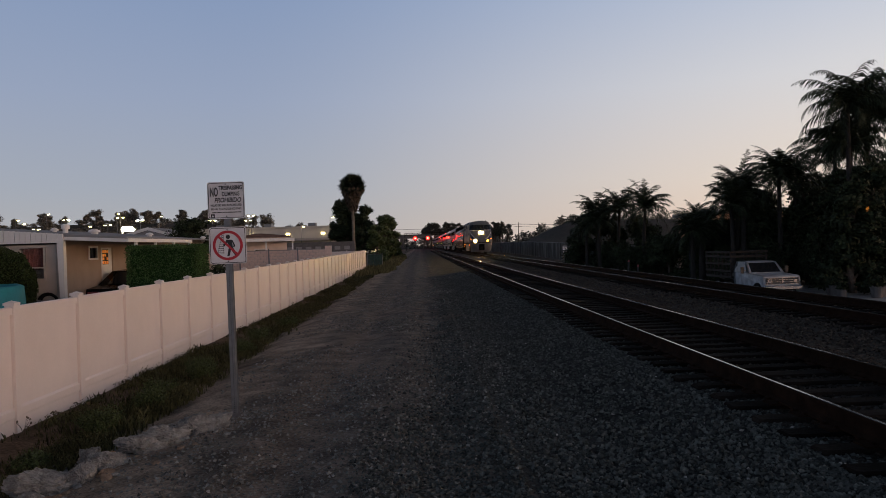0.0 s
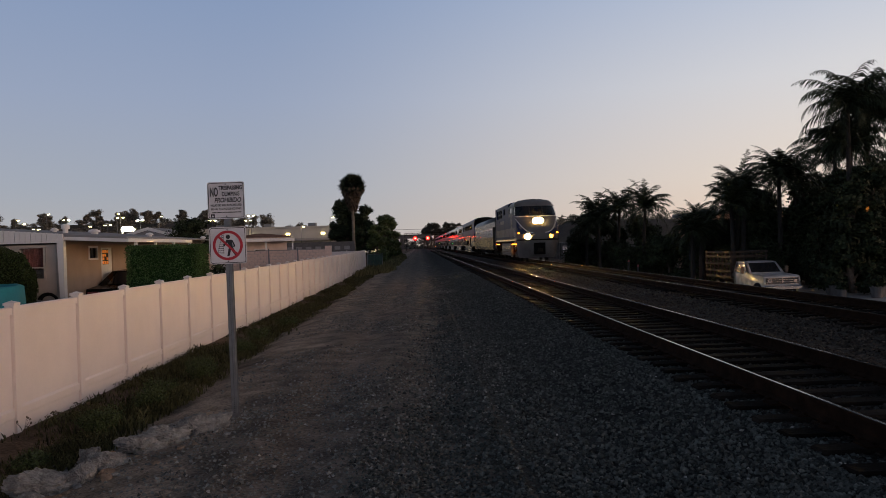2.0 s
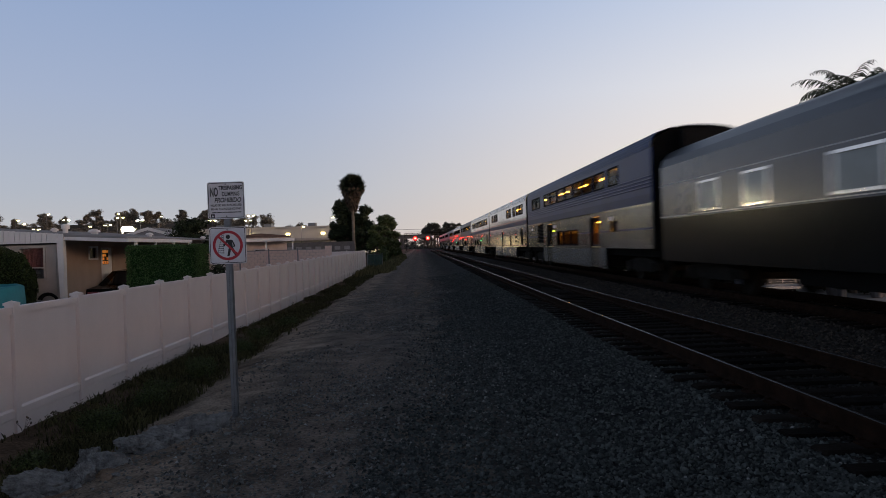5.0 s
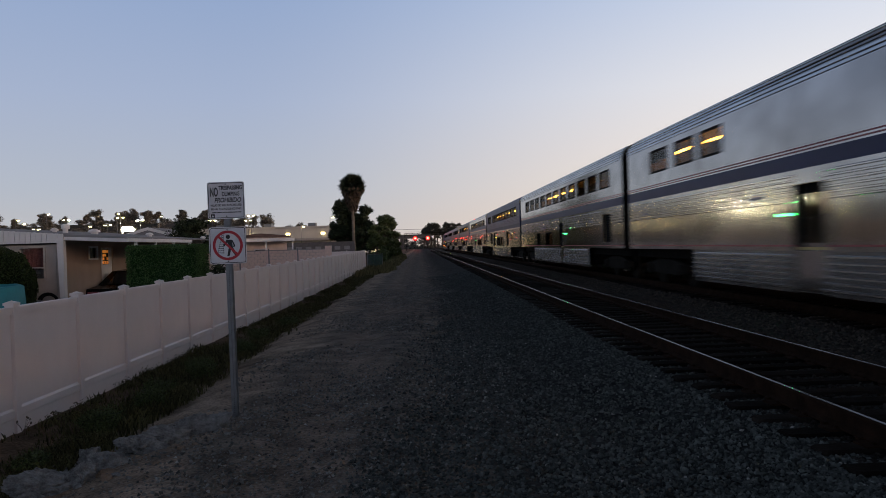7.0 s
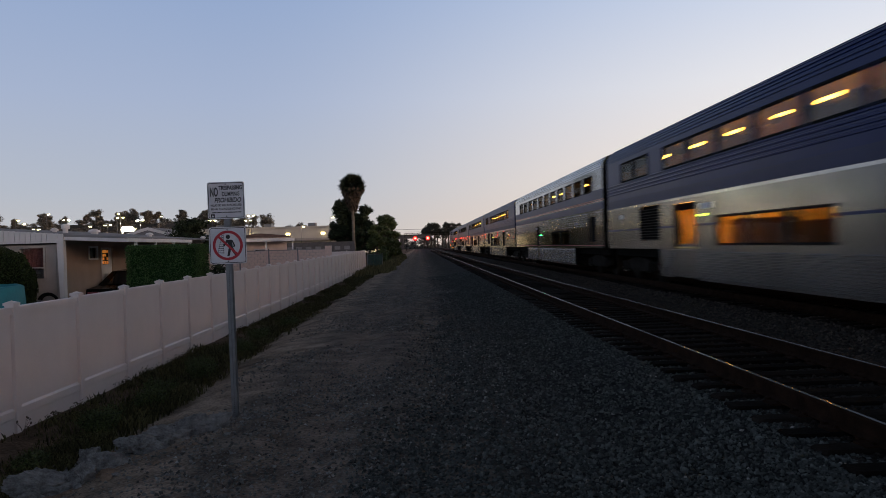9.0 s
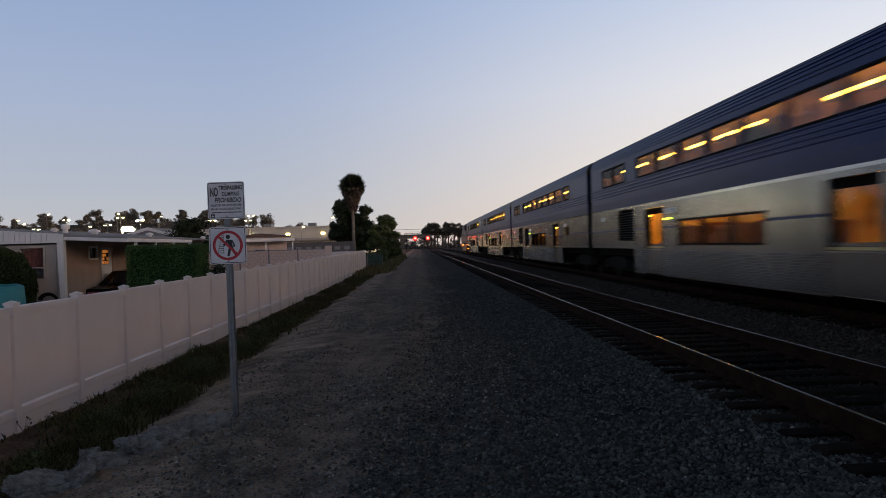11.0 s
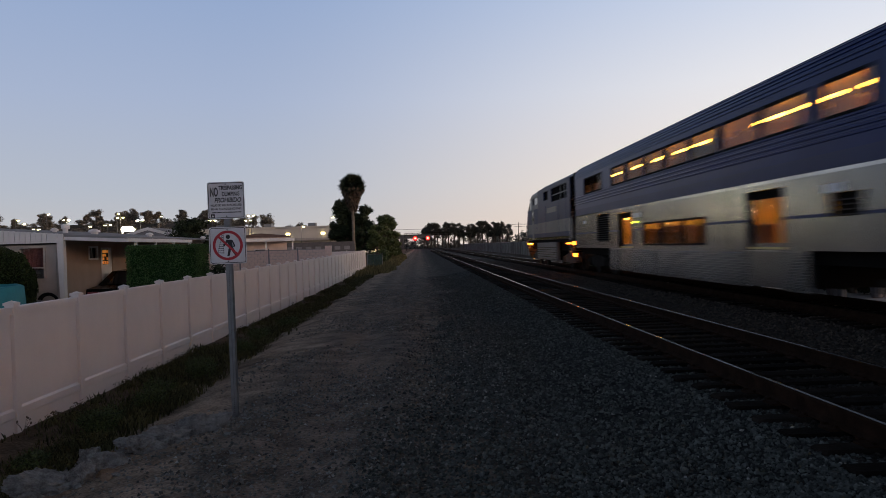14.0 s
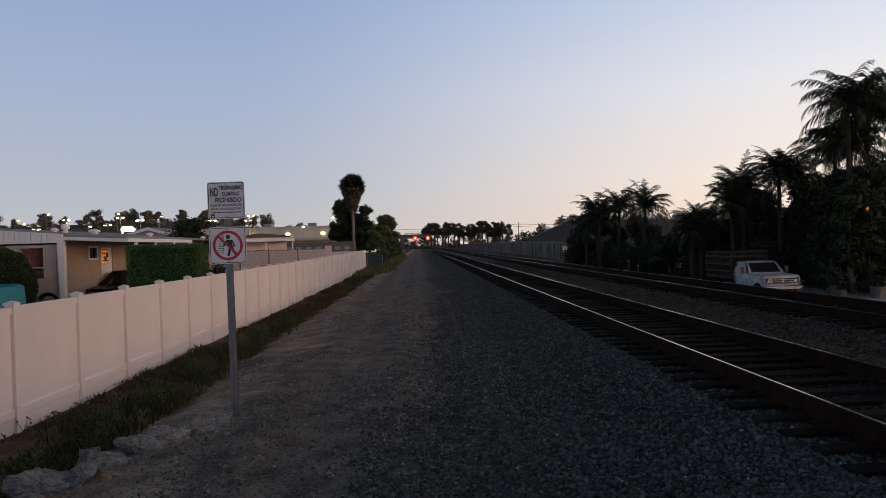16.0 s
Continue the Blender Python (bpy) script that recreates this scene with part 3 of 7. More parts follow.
def build_signs():
    base = ground_z(-2.36, 8.95)
    sg = thing("trespass_sign", pose(-2.36, 8.95, base, 0, -0.55, 0), "two white warning signs on a perforated steel post in gravel", "sign")
    h = 2.36 - base
    w, t = 0.032, 0.004
    post = Mesh().prism([(-w - 0.014, 0.036), (-w + t, 0.036), (-w + t, t), (w - t, t), (w - t, 0.036), (w + 0.014, 0.036), (w + 0.014, 0.033), (w, 0.033), (w, 0), (-w, 0), (-w, 0.033), (-w - 0.014, 0.033)], -0.3, h - 0.02, "z")
    pob = post.link("post", M_GALV, sg, "galvanised steel post with punched holes")
    holes = Mesh()
    for i in range(70):
        z = 0.06 + i * 0.0254
        holes.tube([(0, -0.0015, z), (0, 0.0015, z)], 0.0055, 8)
    tagged(holes.link("post_holes", M_BLACK, pob, "row of dark punched holes"), kind="stuff")

    def plate(z, tilt, size):
        pl = Mesh().prism(rounded(size, size, 0.03), -0.006, -0.003).link("sign_plate", M_SIGN, sg)
        pl.matrix_basis = pose(0, -0.002, z, 0, tilt, 0)
        frame_ring(Mesh(), rounded(size - 0.02, size - 0.02, 0.026), rounded(size - 0.034, size - 0.034, 0.02), -0.0085, -0.0065).link("border", M_BLACK, pl)
        bolt = Mesh()
        for zz in (-size / 2 + 0.03, size / 2 - 0.03):
            bolt.tube([(0, -0.006, zz), (0, -0.014, zz)], 0.009, 6)
        bolt.link("bolt", M_GALV, pl)
        return pl
    upper = plate(2.13 - base, 0.0, 0.457)
    face = pose(0, -0.0075, 0, 90, 0, 0)
    up = 0.0

    def put(words, x, z, size, **kw):
        return text_mesh(words, size, M_BLACK, upper, Matrix.Translation((x, -0.0085, z)) @ pose(0, 0, 0, 90, 0, 0), **kw)
    put("NO", -0.145, 0.10, 0.15, bold=0.004, width=0.095)
    put("TRESPASSING", 0.06, 0.152, 0.07, bold=0.0022, width=0.285)
    put("DUMPING", 0.06, 0.075, 0.07, bold=0.0022, width=0.215)
    put("PROHIBIDO", 0.02, 0.0, 0.08, bold=0.0018, width=0.33, shear=0.25)
    put("VIOLATORS WILL BE PROSECUTED", 0.0, -0.062, 0.036, bold=0.0008, width=0.38)
    put("PENAL CODES 555-602-594.3", 0.0, -0.108, 0.036, bold=0.0008, width=0.37)
    for row, (z, wd) in ((2, (-0.15, 0.36)),):
        bars = Mesh()
        rng = random.Random(row)
        x = -wd / 2
        while x < wd / 2:
            k = rng.uniform(0.02, 0.06)
            bars.box(x, min(x + k, wd / 2), -0.0085, -0.007, z - 0.009 + row * 0.0015, z + 0.009 - row * 0.0015)
            x += k + 0.01
        bars.link("small_print", M_BLACK, upper)
    logo = Mesh().box(-0.19, -0.145, -0.0085, -0.007, -0.212, -0.168)
    logo = logo.link("emblem", M_BLACK, upper)
    Mesh().add([(-0.182, -0.0095, -0.205), (-0.153, -0.0095, -0.205), (-0.1675, -0.0095, -0.178)], [(0, 1, 2)]).link("emblem_mark", M_SIGN, logo)

    lower = plate(1.57 - base, 0.0, 0.457)
    ring, disc = [], []
    for k in range(40):
        t = 2 * math.pi * k / 40
        ring.append((math.cos(t) * 0.185, math.sin(t) * 0.185))
        disc.append((math.cos(t) * 0.152, math.sin(t) * 0.152))
    frame_ring(Mesh(), ring, disc, -0.010, -0.0085).link("prohibition_ring", M_RED, lower, "red ring")
    slash = Mesh()
    slash.box(-0.165, 0.165, -0.0115, -0.0100, -0.014, 0.014, pose(0, 0, 0, 0, 45, 0))
    slash.link("prohibition_slash", M_RED, lower, "red diagonal bar")
    walker = Mesh()
    head = [(0.005 + math.cos(t) * 0.027, 0.105 + math.sin(t) * 0.027) for t in np.linspace(0, 6.28, 17)[:-1]]
    walker.prism(head, -0.0095, -0.0075)
    walker.prism([(-0.012, 0.072), (0.05, 0.068), (0.062, -0.02), (0.01, -0.02)], -0.0095, -0.0075)
    walker.prism([(0.012, -0.02), (0.06, -0.02), (0.118, -0.135), (0.09, -0.135)], -0.0093, -0.0073)
    walker.prism([(0.012, -0.02), (0.045, -0.02), (0.016, -0.135), (-0.012, -0.135)], -0.0097, -0.0077)
    walker.prism([(0.045, 0.068), (0.062, 0.06), (0.09, 0.0), (0.078, -0.03), (0.066, -0.02), (0.07, 0.0)], -0.0092, -0.0072)
    walker.prism([(-0.012, 0.072), (0.0, 0.04), (-0.045, -0.015), (-0.056, 0.0)], -0.0094, -0.0074)
    walker.link("pictogram", M_BLACK, lower, "black walking figure symbol")
    rungs = Mesh()
    for s in (-1, 1):
        rungs.add([(-0.06 + s * 0.008, -0.0095, 0.14), (-0.056 + s * 0.008, -0.0095, 0.14), (-0.09 + s * 0.036 + 0.004, -0.0095, -0.1), (-0.09 + s * 0.036, -0.0095, -0.1)], [(0, 1, 2, 3)])
    for k in range(9):
        f = k / 8
        z = 0.125 - f * 0.215
        c, hw = -0.06 - 0.03 * f, 0.012 + 0.03 * f
        rungs.box(c - hw, c + hw, -0.0096, -0.008, z - 0.003, z + 0.003)
    rungs.link("track_symbol", M_BLACK, lower, "small black railway track symbol")


build_signs()


# ---------------------------------------------------------------- plants
def leaf_cloud(m, centre, radius, count, size, rng, flat=1.0, shell=0.5):
    """Small leaf quads, thicker towards the outside of an uneven clump."""
    c = Vector(centre)
    for _ in range(count):
        d = Vector((rng.gauss(0, 1), rng.gauss(0, 1), rng.gauss(0, 1))).normalized()
        r = radius * (shell + (1 - shell) * rng.random()) * (0.8 + 0.45 * noise.noise(d * 1.7 + c * 0.37))
        p = c + Vector((d.x * r, d.y * r, d.z * r * flat))
        a = Vector((rng.gauss(0, 1), rng.gauss(0, 1), rng.gauss(0, 0.7))).normalized() * size * rng.uniform(0.5, 1.2)
        b = a.cross(d + Vector((0.01, 0.02, 0.03))).normalized() * size * 0.45
        m.add([p - a, p + b, p + a, p - b], [(0, 1, 2, 3)])


def build_tree(x, y, height, spread, seed, label, size=0.22, clumps=16, per=260, material=None, base=None, low=0.35, group=""):
    rng = random.Random(seed)
    z0 = ground_z(x, y) if base is None else base
    t = thing("tree", pose(x, y, z0 - 0.05), label, "tree", group)
    trunk = Mesh()
    top = height * 0.7
    trunk.tube([(0, 0, 0), (0.05 * height * rng.uniform(-1, 1), 0.03 * height, top * 0.5), (0, 0, top)], [height * 0.03, height * 0.022, height * 0.008], 8)
    crown = Mesh()
    for i in range(clumps):
        a = rng.uniform(0, 6.28)
        f = rng.random()
        hz = height * (low + (0.9 - low) * f)
        r = spread * (1.0 - 0.55 * f) * rng.uniform(0.25, 0.75)
        p = Vector((math.cos(a) * r, math.sin(a) * r, hz))
        trunk.tube([(0, 0, hz * 0.6), p * 0.55 + Vector((0, 0, hz * 0.36)), p], [height * 0.012, height * 0.008, height * 0.003], 5)
        leaf_cloud(crown, p, spread * rng.uniform(0.3, 0.45), per, size, rng, 0.75)
    trunk.link("trunk", M_BARK, t)
    crown.link("crown", material or M_LEAF, t)
    return t


def frond(m, origin, heading, rise, length, droop, rng, leaflet=0.45, hang=0.5, n=30):
    """A feather-palm leaf: an arching stalk with two rows of narrow leaflets."""
    d = Vector((math.cos(heading), math.sin(heading), 0))
    side = Vector((-d.y, d.x, 0))
    pts = [Vector(origin)]
    a = rise
    for i in range(8):
        pts.append(pts[-1] + (d * math.cos(a) + Vector((0, 0, math.sin(a)))) * (length / 8))
        a -= droop * (0.35 + 0.2 * i) * 0.55
        d = (d + side * rng.uniform(-0.04, 0.04)).normalized()
    m.tube(pts, [0.03 * (1 - 0.85 * i / 8) for i in range(9)], 4, caps=False)
    for i in range(2, n):
        s = i / (n - 1)
        k = min(7, int(s * 8))
        p = pts[k].lerp(pts[k + 1], s * 8 - k)
        tang = (pts[k + 1] - pts[k]).normalized()
        ll = leaflet * math.sin(math.pi * min(0.96, 0.18 + 0.82 * s)) ** 0.6 * rng.uniform(0.7, 1.2)
        for e in (-1, 1):
            out = (side * e * rng.uniform(0.5, 1.1) + tang * 0.75 + Vector((0, 0, (0.25 if a > 0 else 0) - hang * rng.uniform(0.3, 1.3)))).normalized()
            q = p + out * ll + Vector((0, 0, -hang * ll * 0.35))
            mid = p + out * ll * 0.5
            wv = tang * 0.016 * (1 + ll)
            m.add([p - wv, mid - wv, q, mid + wv, p + wv], [(0, 1, 2, 3, 4)])


def build_palm(x, y, height, crown_r, seed, fronds=22, base=None, lean=0.0, hang=0.5, group="feather palms", trunk_r=0.16, up=1.38):
    rng = random.Random(seed)
    z0 = ground_z(x, y) if base is None else base
    t = thing("palm_tree", pose(x, y, z0 - 0.05), "dark feather palm with arching fronds against the dusk sky", "palm", group)
    trunk, crown = Mesh(), Mesh()
    pts = [(lean * (i / 6) ** 2, 0, height * i / 6) for i in range(7)]
    trunk.tube(pts, [trunk_r * (1.3 - 0.5 * i / 6) for i in range(7)], 10)
    top = pts[-1]
    for i in range(fronds):
        f = i / fronds
        rise = up - (up + 0.6) * f ** 1.3 + rng.uniform(-0.18, 0.18)
        frond(crown, top, i * 2.4 + rng.uniform(-0.4, 0.4), rise, crown_r * rng.uniform(0.75, 1.2), rng.uniform(0.22, 0.42) if hang < 0.7 else rng.uniform(0.34, 0.6), rng, crown_r * rng.uniform(0.2, 0.28), hang)
    trunk.link("trunk", M_PALMTRUNK, t, "ringed grey palm trunk", smooth=True)
    crown.link("crown", M_FROND, t)
    return t


def build_fan_palm(x, y, height, seed):
    rng = random.Random(seed)
    z0 = ground_z(x, y)
    t = thing("palm_tree", pose(x, y, z0 - 0.05), "tall fan palm with a shaggy skirt of dead fronds", "palm")
    trunk, crown, skirt = Mesh(), Mesh(), Mesh()
    trunk.tube([(0, 0, height * i / 5) for i in range(6)], [0.34, 0.24, 0.21, 0.2, 0.18, 0.18], 10)

    def fan(m, p, d, size, spread):
        """A fan leaf: a dozen narrow blades round the direction d."""
        d = d.normalized()
        a = d.cross(Vector((rng.gauss(0, 1), rng.gauss(0, 1), rng.gauss(0, 1)))).normalized()
        for k in range(12):
            t2 = radians(spread * (k - 5.5) / 5.5)
            way = d * math.cos(t2) + a * math.sin(t2)
            tip = p + way * size * rng.uniform(0.8, 1.1) + Vector((0, 0, -0.12 * size))
            w = way.cross(d.cross(a)).normalized() * 0.05 * size
            mid = p.lerp(tip, 0.55)
            m.add([p, mid - w, tip, mid + w], [(0, 1, 2, 3)])
    top = Vector((0, 0, height))
    for i in range(170):
        az, s = rng.uniform(0, 6.28), rng.uniform(-0.62, 1.0)
        c = math.sqrt(1 - s * s)
        d = Vector((math.cos(az) * c, math.sin(az) * c, s))
        p = top + d * rng.uniform(0.45, 1.0)
        crown.tube([top, p], 0.02, 4, caps=False)
        fan(crown, p, d, rng.uniform(0.75, 1.35), 62)
    for i in range(380):
        az = rng.uniform(0, 6.28)
        z = -0.3 - rng.random() ** 1.2 * 3.0
        r = 0.15 + 1.45 * max(0.0, 1 + (z + 0.3) / 3.3) * rng.uniform(0.25, 1)
        fan(skirt, top + Vector((math.cos(az) * r, math.sin(az) * r, z)), Vector((math.cos(az) * 0.25, math.sin(az) * 0.25, -1)), 0.6, 40)
    trunk.link("trunk", M_FANTRUNK, t, "pale slender trunk", smooth=True)
    crown.link("crown", M_FROND, t)
    skirt.link("dead_skirt", M_DEADFROND, t, "brown skirt of hanging dead fronds")


def build_bush(x, y, r, h, seed, label, material=None, size=0.09, count=2600, base=None, name="bush", cat="bush"):
    rng = random.Random(seed)
    z0 = ground_z(x, y) if base is None else base
    t = thing(name, pose(x, y, z0), label, cat)
    stems, leaves = Mesh(), Mesh()
    for i in range(7):
        a = i * 0.9
        p = (math.cos(a) * r * 0.5, math.sin(a) * r * 0.5, h * rng.uniform(0.4, 0.8))
        if i == 0 or h > 1:
            stems.tube([(0, 0, -0.05), p], [min(0.05, r * 0.05), 0.012 if h > 1 else 0.004], 5)
        leaf_cloud(leaves, (p[0], p[1], p[2]), r * 0.75, count // 7, size, rng, h / (2 * r) * 1.1, 0.3)
    leaf_cloud(leaves, (0, 0, h * 0.5), r, count // 2, size, rng, h / (2 * r), 0.7)
    stems.link("stems", M_BARK, t)
    leaves.link("foliage", material or M_LEAF, t)


build_fan_palm(-9.2, 100, 10.6, 3)
build_tree(-10.9, 108, 9.5, 3.3, 21, "tall dark dense tree behind the fan palm", 0.24, 70, 300, low=0.06)
build_tree(-8.5, 106, 8.3, 2.5, 22, "dark rounded tree beside the fan palm", 0.22, 40, 300, low=0.06)
for i, (x, y, h, r) in enumerate(((-5.5, 92, 5.4, 1.8), (-4.9, 104, 7.4, 2.2), (-4.6, 118, 7.0, 2.1), (-4.7, 96, 3.6, 1.4), (-5.0, 130, 5.5, 2.2))):
    build_tree(x, y, h, r, 30 + i, "green leafy roadside tree growing down to the verge", 0.15, 30, 360, M_VERGE, low=0.06, group="verge trees")
PALMS = ((13.9, 55, 4.6, 2.2, 0), (15.1, 54, 5.3, 2.3, 0.2), (14.5, 58, 5.0, 2.3, 0), (16.1, 51, 5.2, 2.4, 0.2), (16.4, 42.5, 3.4, 1.8, 0), (17.6, 44, 3.6, 1.9, 0), (17.8, 40, 4.8, 2.0, -0.1),
         (18.6, 40.5, 5.6, 2.1, 0.1), (20.0, 39, 6.3, 2.2, 0), (21.3, 40, 6.2, 2.2, 0.2), (20.9, 34, 9.2, 2.5, 0), (23.0, 36, 9.3, 2.8, 0.2), (22.0, 37, 7.4, 2.4, 0), (19.4, 43, 5.6, 2.2, 0), (21.6, 35, 7.3, 2.4, 0),
         (23.6, 35, 8.9, 2.6, 0), (17.9, 45, 3.4, 2.0, 0), (13.4, 57, 3.8, 2.0, 0))
for i, (x, y, h, r, lean) in enumerate(PALMS):
    build_palm(x, y, h, r, 50 + i, 36, lean=lean, hang=0.8 if h > 7 else 0.5, trunk_r=0.12)
for i, (x, y, h, r) in enumerate(((20.6, 33.4, 5.8, 1.9), (21.8, 34.2, 6.8, 2.0), (22.0, 36.5, 6.6, 2.1), (23.4, 36, 7.6, 2.3), (25.0, 36, 8.0, 2.6), (20.2, 41, 5.6, 2.2), (18.6, 43, 2.5, 1.6), (22.3, 40, 6.4, 2.3), (19.0, 46, 2.6, 1.7), (21.5, 45, 6.0, 2.5), (24, 42, 7.2, 2.6), (15.4, 57, 4.4, 2.3), (17.5, 55, 4.8, 2.4), (18.5, 47, 3.2, 2.2),
                                  (16.8, 48, 3.3, 2.0), (13.6, 60, 4.0, 2.2), (20.5, 50, 2.9, 2.2), (26, 36, 8.5, 3.0))):
    build_tree(x, y, h, r, 90 + i, "dense dark garden tree among the palms", 0.13, 26, 420, low=0.06, group="dark trees among the palms")


def build_hedge():
    t = thing("hedge", pose(-6.75, 19.4, -0.42), "dense clipped green hedge beside the carport", "hedge")
    rng = random.Random(5)
    core = Mesh().box(-0.85, 0.85, -0.5, 0.5, 0, 2.04, ch=0.08)
    core.link("hedge_core", M_HEDGECORE, t, "dense inner leaves, coloured dark for shade")
    m = Mesh()
    for _ in range(26000):
        f = rng.randrange(4)
        u, v = rng.uniform(-1, 1), rng.random()
        if f == 0:
            p, nrm = Vector((u * 0.9, -0.55, v * 2.1)), Vector((0, -1, 0))
        elif f == 1:
            p, nrm = Vector((u * 0.9, rng.uniform(-0.55, 0.55), 2.1)), Vector((0, 0, 1))
        else:
            s = -1 if f == 2 else 1
            p, nrm = Vector((s * 0.9, u * 0.55, v * 2.1)), Vector((s, 0, 0))
        p += nrm * (rng.uniform(-0.05, 0.025) + 0.05 * noise.noise(p * 2.5))
        a = (nrm + Vector((rng.gauss(0, 0.8), rng.gauss(0, 0.8), rng.gauss(0, 0.8)))).normalized() * 0.026
        b = a.cross(Vector((rng.gauss(0, 1), rng.gauss(0, 1), rng.gauss(0, 1)))).normalized() * 0.012
        m.add([p - a, p + b, p + a, p - b], [(0, 1, 2, 3)])
    m.link("foliage", M_HEDGE, t)


build_hedge()


# ---------------------------------------------------------------- train
CAR = 25.91
HALF = 1.55


def bogie(parent, y, wheelbase=2.6, paint=None):
    b = Mesh()
    for s in (-1, 1):
        b.prism([(y - wheelbase / 2 - 0.45, 0.42), (y - 0.5, 0.34), (y + 0.5, 0.34), (y + wheelbase / 2 + 0.45, 0.42), (y + wheelbase / 2 + 0.45, 0.62), (y + 0.6, 0.8), (y - 0.6, 0.8), (y - wheelbase / 2 - 0.45, 0.62)],
                s * 1.02, s * 1.18, "x")
        for e in (-1, 1):
            b.box(s * 1.16, s * 1.26, y + e * wheelbase / 2 - 0.17, y + e * wheelbase / 2 + 0.17, 0.36, 0.66)
            b.tube([(s * 1.1, y + e * 0.35, 0.5), (s * 1.1, y + e * 0.35, 0.95)], 0.1, 8)
    b.box(-0.9, 0.9, y - 0.25, y + 0.25, 0.5, 0.85)
    bo = b.link("bogie", paint or M_BOGIE, parent, "grimy bogie frame")
    for e in (-1, 1):
        w = Mesh()
        yy = y + e * wheelbase / 2
        w.tube([(-0.85, yy, 0.46), (0.85, yy, 0.46)], 0.09, 10)
        for s in (-1, 1):
            w.tube([(s * 0.68, yy, 0.46), (s * 0.70, yy, 0.46), (s * 0.72, yy, 0.46), (s * 0.83, yy, 0.46)], [0.48, 0.48, 0.46, 0.455], 24)
        w.link("wheelset", M_BOGIE, bo, "steel wheelset")


def side_sheet(m, s, y0, y1, z0, z1, holes=(), t=0.05, x=None):
    """One wall sheet with rectangular openings: holes are (y0, y1) of the full height, or (y0, y1, z0, z1)."""
    x = HALF if x is None else x
    rects = [h if len(h) == 4 else (h[0], h[1], z0, z1) for h in holes]
    ys = sorted({y0, y1, *[v for r in rects for v in r[:2] if y0 < v < y1]})
    zs = sorted({z0, z1, *[v for r in rects for v in r[2:] if z0 < v < z1]})
    ny, nz = len(ys) - 1, len(zs) - 1

    def solid(i, k):
        if not (0 <= i < ny and 0 <= k < nz):
            return False
        cy, cz = (ys[i] + ys[i + 1]) / 2, (zs[k] + zs[k + 1]) / 2
        return not any(r[0] < cy < r[1] and r[2] < cz < r[3] for r in rects)
    seen, vs, fs = {}, [], []

    def vert(i, k, back):
        if (i, k, back) not in seen:
            seen[i, k, back] = len(vs)
            vs.append((s * (x - t if back else x), ys[i], zs[k]))
        return seen[i, k, back]
    for i in range(ny):
        for k in range(nz):
            if not solid(i, k):
                continue
            for back in (0, 1):
                q = (vert(i, k, back), vert(i + 1, k, back), vert(i + 1, k + 1, back), vert(i, k + 1, back))
                fs.append(q if back else q[::-1])
            for di, dk, a, b in ((-1, 0, (i, k), (i, k + 1)), (1, 0, (i + 1, k), (i + 1, k + 1)), (0, -1, (i, k), (i + 1, k)), (0, 1, (i, k + 1), (i + 1, k + 1))):
                if not solid(i + di, k + dk):
                    fs.append((vert(*a, 0), vert(*b, 0), vert(*b, 1), vert(*a, 1)))
    m.add(vs, fs)


def ridges(m, s, y0, y1, z0, z1, pitch=0.09, holes=(), depth=0.018):
    n = max(1, int((z1 - z0) / pitch))
    for k in range(n):
        z = z0 + (k + 0.5) * (z1 - z0) / n
        h = (z1 - z0) / n * 0.28
        cur = y0
        for a, b in list(sorted(holes)) + [(y1, y1)]:
            if a > cur:
                m.add([(s * HALF, cur, z - h), (s * (HALF + depth), cur, z - h * 0.4), (s * (HALF + depth), cur, z + h * 0.4), (s * HALF, cur, z + h),
                       (s * HALF, a, z - h), (s * (HALF + depth), a, z - h * 0.4), (s * (HALF + depth), a, z + h * 0.4), (s * HALF, a, z + h)],
                      [(0, 1, 2, 3), (7, 6, 5, 4), (0, 4, 5, 1), (1, 5, 6, 2), (2, 6, 7, 3)])
            cur = b


ROOF_LINE = ((1.55, 4.25), (1.53, 4.42), (1.44, 4.60), (1.25, 4.74), (0.9, 4.85), (0.45, 4.91), (0, 4.93))


